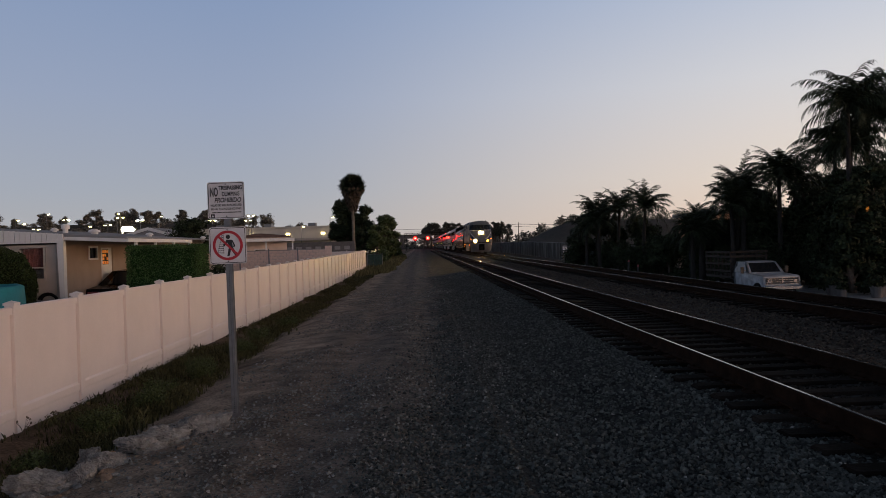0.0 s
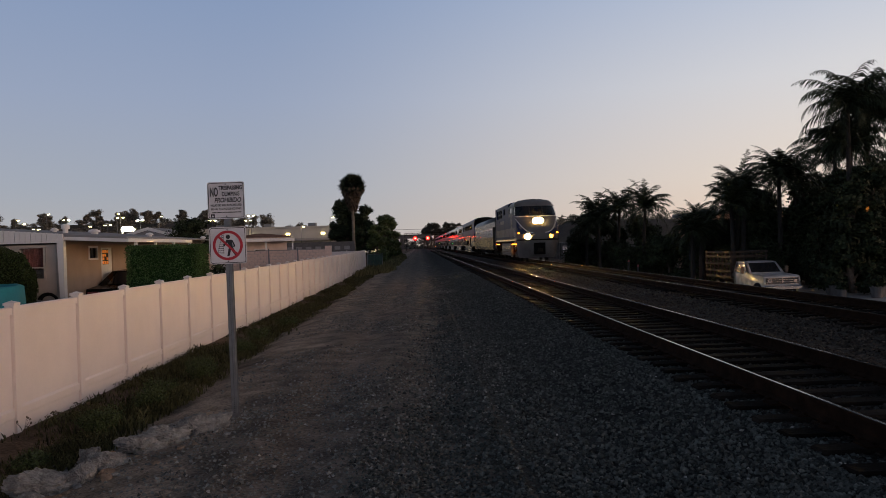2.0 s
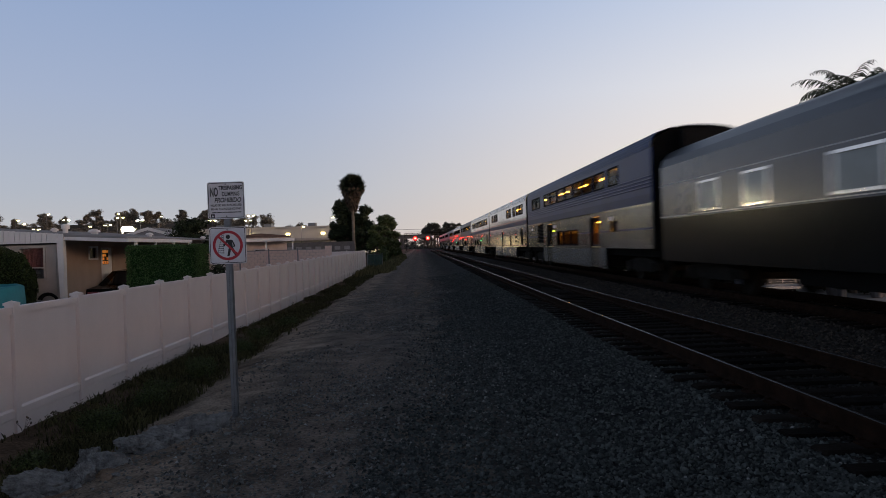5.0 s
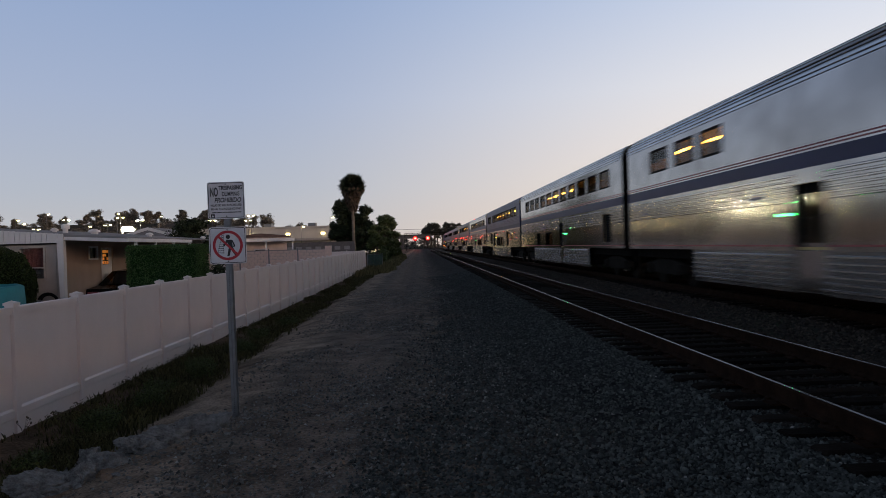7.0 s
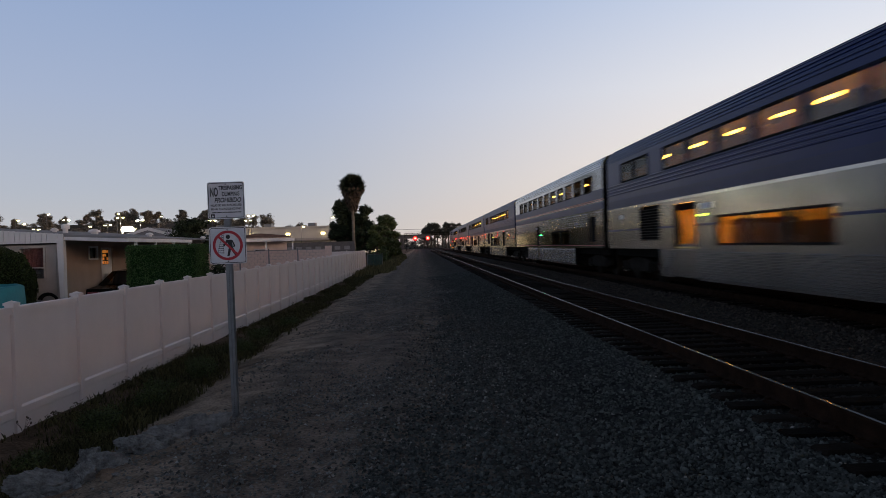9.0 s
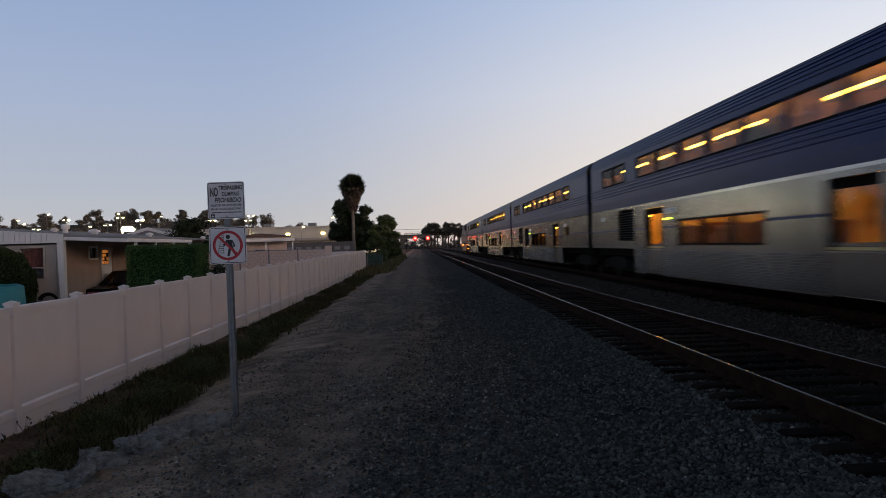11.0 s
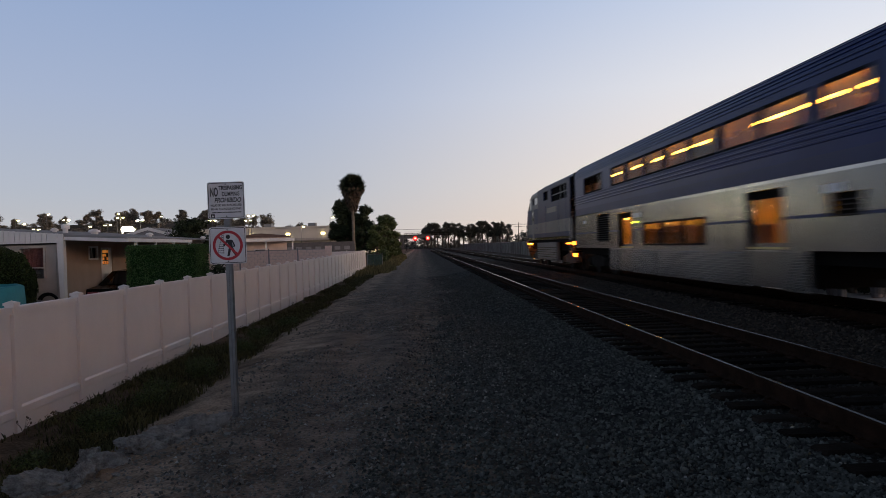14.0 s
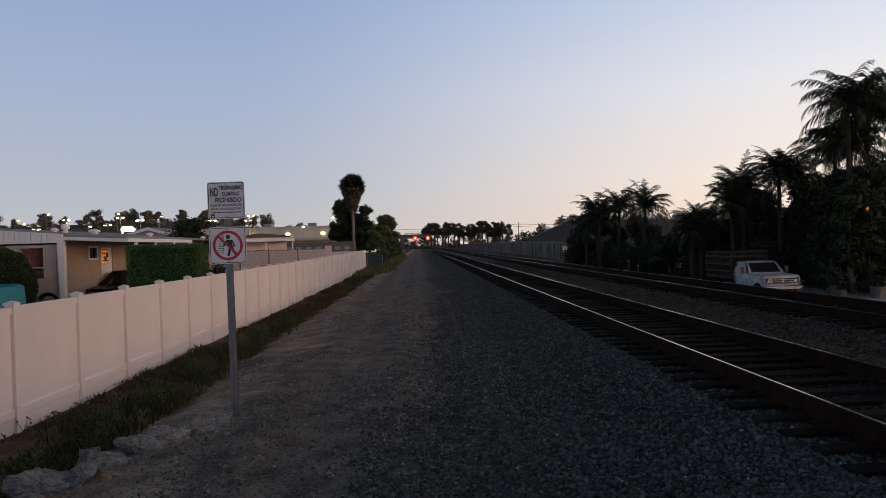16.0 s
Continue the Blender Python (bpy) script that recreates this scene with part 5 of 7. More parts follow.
            Mesh().tube([(s * x, y + 0.03, z), (s * x, y - 0.03, z)], [r, r - 0.005], 18).link(name, (M_HEAD if bright else M_DITCHDIM) if lit else M_DARKGLASS, hood, "glowing sealed-beam lamp" if lit else "unlit sealed-beam lamp")
        y = nose_y(1.4, 2.12)
        Mesh().box(s * 1.3, s * 1.48, y - 0.06, y + 0.1, 2.08, 2.17).link("marker_lamp", M_AMBER if working else M_STRIPERED, nb, "amber marker lamp")
        tk = Mesh().box(s * 1.30, s * 1.5, 4.75, 10.85, 0.42, 1.42, ch=0.05).link("fuel_tank", M_LOCOGREY, lo, "ribbed grey fuel tank side")
        for k in range(6):
            Mesh().box(s * 1.5, s * 1.515, 4.85, 10.75, 0.45 + k * 0.13, 0.48 + k * 0.13).link("tank_rib", M_STEEL, tk)
        for y in (1.5, 15.1):
            for z in (0.45, 0.8, 1.15):
                Mesh().box(s * 1.25, s * 1.5, y - 0.26, y + 0.26, z, z + 0.03).link("step", M_STEEL, lo)
            for e in (-0.3, 0.3):
                Mesh().tube([(s * 1.6, y + e, 0.9), (s * 1.6, y + e, 2.5)], 0.016, 6).link("grab_rail", M_STEEL, lo)
    # fittings on the side that shows
    Mesh().box(q * 1.55, q * 1.562, 3.35, 4.05, 1.6, 3.44).link("cab_door", M_LOCOGREY, lo, "grey cab door")
    Mesh().box(q * 1.562, q * 1.566, 3.45, 3.95, 2.75, 3.3).link("cab_door_window", M_DARKGLASS, lo)
    Mesh().box(q * 1.552, q * 1.558, 8.6, 11.3, 3.02, 3.3).link("name_panel", M_LOCOGREY, lo, "pale rectangular mark")
    for y in (5.2, 8.1, 11.9, 13.8):
        Mesh().box(q * 1.552, q * 1.564, y, y + 0.03, 1.8, 3.44).link("panel_seam", M_NAVY, lo)
    roof = Mesh()
    roof.prism([(-1.46, 4.5), (-1.3, 4.66), (-0.8, 4.75), (0.8, 4.75), (1.3, 4.66), (1.46, 4.5)], 6.3, L - 0.05)
    rf = roof.link("roof", M_LOCOBLUE, lo, "grimy dark roof")
    Mesh().prism([(-1.46, 4.22), (-1.4, 4.45), (-1.15, 4.62), (-0.6, 4.71), (0, 4.74), (0.6, 4.71), (1.15, 4.62), (1.4, 4.45), (1.46, 4.22)], 2.6, 6.3).link("cab_roof", M_LOCOGREY, lo)
    for y in (8.0, 10.4, 12.8):
        Mesh().tube([(0, y, 4.7), (0, y, 4.84)], [0.62, 0.6], 20).link("roof_fan", M_UNDER, rf)
    Mesh().box(-1.5, 1.5, L - 0.06, L, 1.0, 4.6).link("rear_wall", M_UNDER, lo)
    Mesh().box(-0.6, 0.6, L, L + 0.4, 1.2, 3.3).link("gangway", M_RUBBER, lo)
    Mesh().box(-1.3, 1.3, 4.8, 10.8, 0.45, 1.38).link("tank_core", M_UNDER, lo)
    Mesh().box(-1.48, 1.48, 1.2, L, 1.38, 1.56).link("underframe", M_UNDER, lo)
    Mesh().box(-1.2, 1.2, 1.2, L - 0.2, 0.95, 1.37).link("frame_beam", M_UNDER, lo)
    Mesh().box(-0.42, 0.42, -0.03, 0.4, 0.55, 1.4, ch=0.04).link("coupler_pocket", M_UNDER, nb, "dark coupler pocket")
    Mesh().box(-0.16, 0.16, -0.3, 0.1, 0.74, 1.0, ch=0.03).link("coupler", M_BOGIE, lo)
    Mesh().box(-0.2, 0.2, L, L + 0.35, 0.72, 1.0, ch=0.03).link("coupler", M_BOGIE, lo)
    pts = [(x, nose_y(x, 1.62, 0.012), 1.62) for x in np.linspace(-1.5, 1.5, 25)]
    Mesh().tube(pts, 0.05, 6).link("nose_band", M_UNDER, nb, "dark line round the nose")
    pts = [(x, nose_y(x, 3.37, 0.012), 3.37) for x in np.linspace(-1.5, 1.5, 25)]
    Mesh().tube(pts, 0.035, 6).link("windscreen_sill", M_WHITE, nb, "pale line under the windscreen")
    Mesh().box(-0.46, 0.46, nose_y(0.3, 2.84) + 0.02, 1.1, 2.84, 3.2, ch=0.03).link("headlight_housing", M_LOCOBLUE, nb)
    bogie(lo, 3.0, 2.6, M_LOCOBOGIE)
    bogie(lo, 12.9, 2.6, M_LOCOBOGIE)
    for y in ((1.6, 2.7, 3.9, 14.9) if working else (0.95, 13.7, 14.9)):
        Mesh().box(q * 1.36, q * 1.5, y - 0.28, y + 0.28, 1.29, 1.36).link("step_lamp", M_AMBER, lo, "amber step lamp under the sill")
        # extra emitter tucked under the sill, brightens the bogie below the lamp
        Mesh().box(q * 1.3, q * 1.4, y - 0.1, y + 0.1, 1.34, 1.36).link("step_lamp_lens", M_BOGIEFILL, lo, "hidden amber emitter added to light the bogies")
    if working:
        rl = Mesh().box(q * 1.2, q * 1.5, L - 0.02, L + 0.16, 1.14, 1.46, ch=0.03)
        rl.link("rear_lamp", M_AMBER, lo, "amber lamp at the coupling")
    if not working:
        for z in (0.7, 1.25):
            Mesh().box(q * 1.42, q * 1.5, 15.0, 15.5, z, z + 0.16).link("rear_lamp", M_AMBER, lo, "amber lamp at the coupling")
        Mesh().box(q * 1.1, q * 1.4, 0.6, 0.66, 1.3, 1.45).link("tail_lamp", M_AMBER, nb, "amber tail lamp")
    return lo


SURF_ROW = tuple((5.95 + i * 1.945, 7.7 + i * 1.945) for i in range(7))
SURF_UP = ((4.05, 5.48), *SURF_ROW, (20.75, 22.2), (22.32, 23.72))
SURF_LO = ((10.75, 12.3), (12.45, 14.0), (14.15, 15.65))
SURF_DOORS = ((6.85, 8.5), (16.95, 18.65))
SURF_LOUV = ((4.3, 5.3, 1.72, 2.13), (19.8, 21.72, 1.38, 2.46))
SURF_LAMPS = ((16.55, 2.0, M_LIMELAMP),)
SLEEPER_UP = ((1.95, 3.6), (3.72, 5.43), (6.0, 7.25), (8.3, 9.55), (9.9, 11.25), (18.05, 19.3), (19.75, 21.1), (21.75, 23.2))
COACH_UP = tuple((2.14 + i * 1.97, 3.56 + i * 1.97) for i in range(11))
STEEL_LOUV = ((2.05, 3.2, 1.36, 2.42),)
SURF_LABEL = "two-level car, dark blue over silver-grey"

surf = build_bilevel("blue", SURF_UP, SURF_LO, SURF_DOORS, SURF_LOUV, SURF_LAMPS, 0.95, SURF_LABEL + ", most windows lit", tubes=(0.5, 0.95))
first_surf = build_bilevel("blue", SURF_UP, SURF_LO, SURF_DOORS, SURF_LOUV, SURF_LAMPS, 0.6, SURF_LABEL + ", behind the dark lounge car")
dim_surf = build_bilevel("blue", ((2.16, 3.47), *SURF_UP), SURF_LO, SURF_DOORS, SURF_LOUV, SURF_LAMPS, 0.6, SURF_LABEL + ", few windows lit", tubes=(0.3, 0.6))
vent_surf = build_bilevel("blue", SURF_UP, SURF_LO, SURF_DOORS, (*SURF_LOUV, (22.35, 23.55, 1.86, 2.33)), SURF_LAMPS, 1.0, SURF_LABEL + ", two grilles at its tail", tubes=(0.8, 1.0))
sleeper = build_bilevel("steel", SLEEPER_UP, ((8.4, 9.3),), ((13.75, 14.85),), STEEL_LOUV, ((15.15, 1.82, M_GREEN),), 0.75, "two-level stainless steel sleeping car with a navy stripe",
                        slots=((5.3, 6.1, 1.55), (5.3, 6.1, 1.85), (5.3, 6.1, 2.13)), skirt_span=(5.6, 19.85))
coach = build_bilevel("steel", COACH_UP, ((14.0, 15.9), (17.85, 18.9)), ((10.95, 11.9),), STEEL_LOUV, ((10.4, 1.8, M_GREEN),), 0.3, "two-level stainless steel coach with a navy stripe", skirt_span=(5.6, 19.85), tubes=(0.3, 0.7))
mixed = build_bilevel("mixed", COACH_UP, ((6.8, 8.8), (9.1, 11.2)), ((15.3, 16.2),), ((1.6, 2.8, 1.36, 2.42),), ((14.8, 1.83, M_GREEN),), 0.2, "two-level stainless steel coach with a wide blue band", skirt_span=(5.6, 19.85), tubes=(0.3, 0.6))
lounge = build_single_level()
engine = build_loco(True, -1)
pusher = build_loco(False, 1)
pusher["label"] = "streamlined silver and blue diesel locomotive at the tail facing backwards"
# order of the train from the leading locomotive's tail
TRAIN = [(engine, -LOCO, False), (lounge, 0, False)]
for k, car in ((1, first_surf), (2, sleeper), (3, coach), (4, dim_surf), (5, mixed), (6, surf), (7, "s"), (8, vent_surf), (9, "s")):
    TRAIN.append((copy_thing(surf, Matrix()) if car == "s" else car, CAR * k, False))
TRAIN.append((pusher, CAR * 10 + LOCO, True))
# seconds, and where the leading locomotive's tail stands along the line
RUN = ((0.0, 116.4), (3.0, 42.6), (3.5, 30.3), (4.0, 18.65), (6.5, -40.75), (7.0, -53.2), (7.5, -65.1), (8.0, -77.75), (8.5, -89.75), (9.0, -102.3), (11.5, -164.15), (12.0, -176.9), (12.5, -189.2), (13.0, -201.65), (13.5, -213.8), (14.0, -226.2), (14.5, -238.3), (15.0, -250.2), (15.5, -261.2), (16.0, -272.6))


# ---------------------------------------------------------------- mobile home park
def build_house():
    hx, y0, y1, zg = -9.9, 20.0, 33.0, -0.42
    h = thing("mobile_home", pose(hx, y0, zg), "low mobile home with tan and white siding and a carport awning", "house")
    W, D = 8.5, y1 - y0
    # gable end towards the camera, with a window
    wx0, wx1 = -1.12, -0.44
    front = Mesh()
    front.box(-W, wx0, 0, 0.12, 0, 2.25)
    front.box(wx1, 0, 0, 0.12, 0, 2.25)
    front.box(wx0, wx1, 0, 0.12, 0, 1.3)
    front.box(wx0, wx1, 0, 0.12, 2.19, 2.25)
    fw = front.link("front_wall", M_WHITEWALL, h, "white vertical siding")
    cor = Mesh()
    cor.add([(-0.02, -0.16, 2.4), (0.16, -0.16, 2.4), (0.16, -0.16, 0), (0.06, -0.16, 0), (-0.02, 0.0, 2.4), (0.16, 0.0, 2.4), (0.16, 0.0, 0), (0.06, 0.0, 0)],
            [(0, 1, 2, 3), (7, 6, 5, 4), (0, 3, 7, 4), (1, 5, 6, 2), (0, 4, 5, 1), (3, 2, 6, 7)])
    cor.link("corner_board", M_WHITE, h, "tapered white corner board")
    sid = Mesh()
    for k in range(34):
        x = -W + 0.125 + k * 0.25
        if not wx0 - 0.1 < x < wx1 + 0.1:
            sid.box(x - 0.012, x + 0.012, -0.012, 0, 0, 2.25)
    tagged(sid.link("siding_battens", M_WHITEWALL, fw), kind="stuff")
    n = 60
    first = None
    for k in range(n):
        x = -W + k * (W + 0.15) / n
        zt = 2.53 + 0.085 * min(-x, W + x)
        b = Mesh().box(0.006, (W + 0.15) / n - 0.006, -0.15, -0.1, 2.29, zt)
        b = b.link("fascia_rib", M_WHITE, h)
        b.matrix_basis = pose(x, 0, 0)
    win = Mesh()
    for a in ((wx0 - 0.04, wx1 + 0.04, 1.28, 1.32), (wx0 - 0.04, wx1 + 0.04, 2.16, 2.2), (wx0 - 0.04, wx0 + 0.015, 1.32, 2.16), (wx1 - 0.015, wx1 + 0.04, 1.32, 2.16), (wx0 + 0.015, wx1 - 0.015, 1.6, 1.64)):
        win.box(a[0], a[1], -0.03, 0.1, a[2], a[3])
    wn = win.link("window", M_WHITEWALL, h)
    Mesh().box(wx0, wx1, 0.05, 0.056, 1.32, 2.16).link("pane", M_HOUSEGLASS, wn).visible_shadow = False
    cur = Mesh()
    for k in range(12):
        x = wx0 + 0.04 + k * 0.07
        cur.tube([(x, 0.2, 1.6), (x, 0.2, 2.17)], 0.045, 6)
    cur.link("curtain", M_CURTAIN, wn, "drawn pink curtain")
    for k in range(4):
        Mesh().box(wx0 + 0.03, wx1 - 0.03, 0.0, 0.03, 1.33 + k * 0.06, 1.37 + k * 0.06).link("jalousie", M_GALV, wn)
    # side wall along the carport
    s = Mesh()
    s.box(-0.12, 0, 0.12, 1.7, 0, 2.45)
    s.box(-0.12, 0, 2.2, 2.5, 0, 2.45)
    s.box(-0.12, 0, 3.35, D, 0, 2.45)
    s.box(-0.12, 0, 1.7, 2.2, 0, 1.83)
    s.box(-0.12, 0, 1.7, 2.2, 2.14, 2.45)
    s.box(-0.12, 0, 2.5, 3.35, 2.15, 2.45)
    s.link("side_wall", M_STUCCO, h, "tan siding")
    sw = Mesh()
    for a in ((1.65, 2.25, 1.78, 1.83), (1.65, 2.25, 2.14, 2.19), (1.65, 1.7, 1.83, 2.14), (2.2, 2.25, 1.83, 2.14)):
        sw.box(-0.1, 0.03, a[0], a[1], a[2], a[3])
    sw = sw.link("window", M_WHITE, h)
    Mesh().box(-0.06, -0.05, 1.7, 2.2, 1.83, 2.14).link("pane", M_DARKGLASS, sw)
    d = Mesh().box(-0.08, -0.04, 2.5, 3.35, 0.05, 1.62)
    d.box(-0.08, -0.04, 2.5, 2.68, 1.62, 2.15)
    d.box(-0.08, -0.04, 3.12, 3.35, 1.62, 2.15)
    d.box(-0.08, -0.04, 2.68, 3.12, 2.09, 2.15)
    d = d.link("door", M_WHITE, h, "pale door with an amber lit leaded light")
    Mesh().box(-0.05, -0.046, 2.68, 3.12, 1.62, 2.09).link("door_light", M_WOOD, d, "dark leaded frame")
    for k, j in ((0, 0), (1, 0), (2, 0), (0, 1), (2, 1), (0, 2), (1, 2), (0, 3), (1, 3), (2, 3)):
            Mesh().box(-0.045, -0.04, 2.70 + k * 0.145, 2.81 + k * 0.145, 1.64 + j * 0.115, 1.725 + j * 0.115).link("pane", M_ORANGEWIN, d, "glowing amber pane")
    st = Mesh()
    for y in (3.5, 4.1, 4.7):
        st.tube([(0.75, y, 0.0), (0.75, y, 1.3)], 0.02, 5)
    for z in (0.85, 1.3):
        st.tube([(0.75, 3.5, z), (0.75, 4.7, z)], 0.02, 5)
    st.link("stair_rail", M_BLACK, h, "thin dark stair rail beside the door")
    rf = Mesh()
    rf.prism([(-W - 0.2, 2.45), (0.0, 2.45), (1.8, 2.37), (1.8, 2.41), (0.0, 2.53), (-W / 2, 2.92), (-W - 0.2, 2.53)], 0.02, D)
    roof = rf.link("roof", M_ROOF, h, "low grey roof")
    for x, y, r, hh in ((-1.5, 3.4, 0.115, 0.25), (-2.25, 4.2, 0.11, 0.1), (-1.3, 5.0, 0.17, 0.13), (-0.7, 8.4, 0.13, 0.1), (1.2, 9.0, 0.1, 0.08)):
        v = Mesh()
        z = 2.53 + 0.085 * -x
        v.tube([(x, y, z - 0.1), (x, y, z + hh * 0.5), (x, y, z + hh * 0.55), (x, y, z + hh), (x, y, z + hh + 0.05)], [r * 0.7, r * 0.7, r * 1.15, r * 1.1, r * 0.5], 14)
        v.link("roof_vent", M_WHITE, roof, "pale metal roof vent")
    bk = Mesh().box(-W, 0, D - 0.1, D, 0, 2.45)
    bk.box(-W, -W + 0.1, 0.1, D, 0, 2.45)
    bk.link("rear_wall", M_WHITEWALL, h)
    # awning
    aw = Mesh()
    aw.prism([(0.16, 2.36), (1.9, 2.25), (1.9, 2.35), (0.16, 2.45)], -0.1, 0.0)
    aw.box(1.81, 1.9, 0.0, 5.4, 2.26, 2.36)
    aw.prism([(0.0, 2.36), (1.81, 2.28), (1.81, 2.31), (0.0, 2.4)], 0.0, 5.4)
    aw = aw.link("carport_awning", M_WHITE, h, "white metal carport awning")
    for x, y in ((1.86, 0.5), (1.86, 2.0), (1.86, 3.6), (1.86, 5.2)):
        Mesh().box(x - 0.035, x + 0.035, y - 0.035, y + 0.035, 0, 2.26).link("awning_post", M_WHITE, aw)
    ac = thing("cooler_unit", pose(hx - 0.75, y0 - 0.5, zg), "grey outdoor cooling unit beside the wall", "air conditioner")
    Mesh().box(-0.35, 0.35, -0.3, 0.3, 0, 0.75, ch=0.03).link("housing", M_GALV, ac)
    ho = Mesh()
    pts = [(math.cos(t) * 0.27, 0, 0.75 + math.sin(t) * 0.27) for t in np.linspace(0, 6.28, 24)]
    ho.tube(pts, 0.03, 6, caps=False)
    ho.tube([(p[0] * 0.85, 0.05, 0.75 + (p[2] - 0.75) * 0.85) for p in pts], 0.03, 6, caps=False)
    hose = thing("garden_hose", pose(hx - 0.25, y0 - 0.25, zg - 0.1), "coiled dark garden hose hung on the wall", "hose")
    ho.link("coil", M_RUBBER, hose)


build_house()


def build_car(x, y, z, turn, label, paint, name="sedan"):
    c = thing(name, pose(x, y, z, 0, 0, turn), label, "car")
    m = Mesh()
    side = [(-2.2, 0.35), (-2.25, 0.62), (-2.15, 0.9), (-1.4, 0.98), (-0.75, 1.38), (0.55, 1.42), (1.15, 0.95), (2.1, 0.82), (2.25, 0.6), (2.2, 0.32)]
    n = len(side)
    vs = []
    for hw, k in ((0.78, 0.97), (0.88, 1.0), (-0.88, 1.0), (-0.78, 0.97)):
        vs += [(hw * (0.8 if z2 > 1.2 else 1), y2 * k, z2) for y2, z2 in side]
    fs = [tuple(range(n)), tuple(range(4 * n - 1, 3 * n - 1, -1))] + [(r * n + i, r * n + (i + 1) % n, (r + 1) * n + (i + 1) % n, (r + 1) * n + i) for r in range(3) for i in range(n)]
    b = m.add(vs, fs).link("body", paint, c)
    Mesh().add([(-0.6, -1.38, 1.01), (0.6, -1.38, 1.01), (0.52, -0.8, 1.36), (-0.52, -0.8, 1.36)], [(0, 1, 2, 3)]).link("rear_window", M_DARKGLASS, b)
    for s in (-1, 1):
        Mesh().box(s * 0.5, s * 0.8, -2.27, -2.2, 0.68, 0.82).link("tail_light", M_STRIPERED, b)
        for yy in (-1.35, 1.35):
            w = Mesh()
            w.tube([(s * 0.7, yy, 0.31), (s * 0.9, yy, 0.31)], 0.31, 18)
            w = w.link("wheel", M_RUBBER, c)
            Mesh().tube([(s * 0.9, yy, 0.31), (s * 0.91, yy, 0.31)], 0.19, 14).link("hubcap", M_GALV, w)
    Mesh().box(-0.16, 0.16, -2.285, -2.26, 0.58, 0.7).link("number_plate", M_SIGN, b, "pale blank plate")
    Mesh().box(-0.85, 0.85, -2.33, -2.2, 0.38, 0.52, ch=0.03).link("bumper", M_RUBBER, b)
    return c


build_car(-8.97, 23.5, -0.4, 0, "dark sedan parked nose-in under the carport", M_DARKCAR)


def build_round_bush(x, y, r, h, seed, label, base):
    """A bush clipped round: short stem, dense inner mass and a skin of small leaves."""
    rg = random.Random(seed)
    t = thing("bush", pose(x, y, base), label, "bush")
    bm = bmesh.new()
    bmesh.ops.create_icosphere(bm, subdivisions=4, radius=1)
    core = Mesh()
    core.v = [tuple(Vector((v.co.x * r, v.co.y * r, (v.co.z * 0.5 + 0.5) * h)) * (0.93 + 0.07 * noise.noise(v.co * 3))) for v in bm.verts]
    core.f = [tuple(v.index for v in f.verts) for f in bm.faces]
    bm.free()
    Mesh().tube([(0, 0, -0.1), (0, 0, 0.4)], [0.07, 0.05], 6).link("stem", M_BARK, t)
    core.link("inner_leaves", M_BUSHCORE, t)
    m = Mesh()
    for _ in range(17000):
        d = Vector((rg.gauss(0, 1), rg.gauss(0, 1), rg.gauss(0, 1))).normalized()
        k = (0.95 + 0.07 * noise.noise(d * 3)) * rg.uniform(0.95, 1.035)
        p = Vector((d.x * r * k, d.y * r * k, (d.z * 0.5 * k + 0.5) * h))
        a = (d * 0.6 + Vector((rg.gauss(0, 0.7), rg.gauss(0, 0.7), rg.gauss(0, 0.7)))).normalized() * 0.032
        b = a.cross(Vector((rg.gauss(0, 1), rg.gauss(0, 1), rg.gauss(0, 1)))).normalized() * 0.015
        m.add([p - a, p + b, p + a, p - b], [(0, 1, 2, 3)])
    m.link("foliage", M_BUSH, t)


build_round_bush(-11.0, 18.95, 0.92, 2.2, 61, "round dark green clipped bush before the white wall", -0.4)
build_bush(-6.15, 21.2, 0.5, 1.75, 62, "dark shrub by the vinyl fence", M_LEAF, 0.07, 1500, base=-0.5)
build_tree(-11.5, 36, 3.75, 1.55, 63, "loose dark garden tree behind the hedge", 0.09, 24, 300, base=-0.4, low=0.4)


def build_pool():
    t = thing("round_pool", pose(-11.0, 16.5, -0.4), "teal fabric side of a round garden pool", "pool")
    wall = Mesh()
    n = 40
    vs, fs = [], []
    for k in range(n):
        a = 6.2832 * k / n
        w = 0.03 * math.sin(k * 2.1)
        for r, z in ((1.75 + w, 0.0), (1.8 + w, 0.6), (1.76, 1.23 + 0.03 * math.sin(k * 1.3)), (1.66, 1.25), (1.66, 0.2)):
            vs.append((math.cos(a) * r, math.sin(a) * r, z))
    for k in range(n):
        for j in range(4):
            fs.append((k * 5 + j, ((k + 1) % n) * 5 + j, ((k + 1) % n) * 5 + j + 1, k * 5 + j + 1))
    wall.add(vs, fs).link("pool_wall", M_TEAL, t, "teal pool wall", smooth=True)


build_pool()


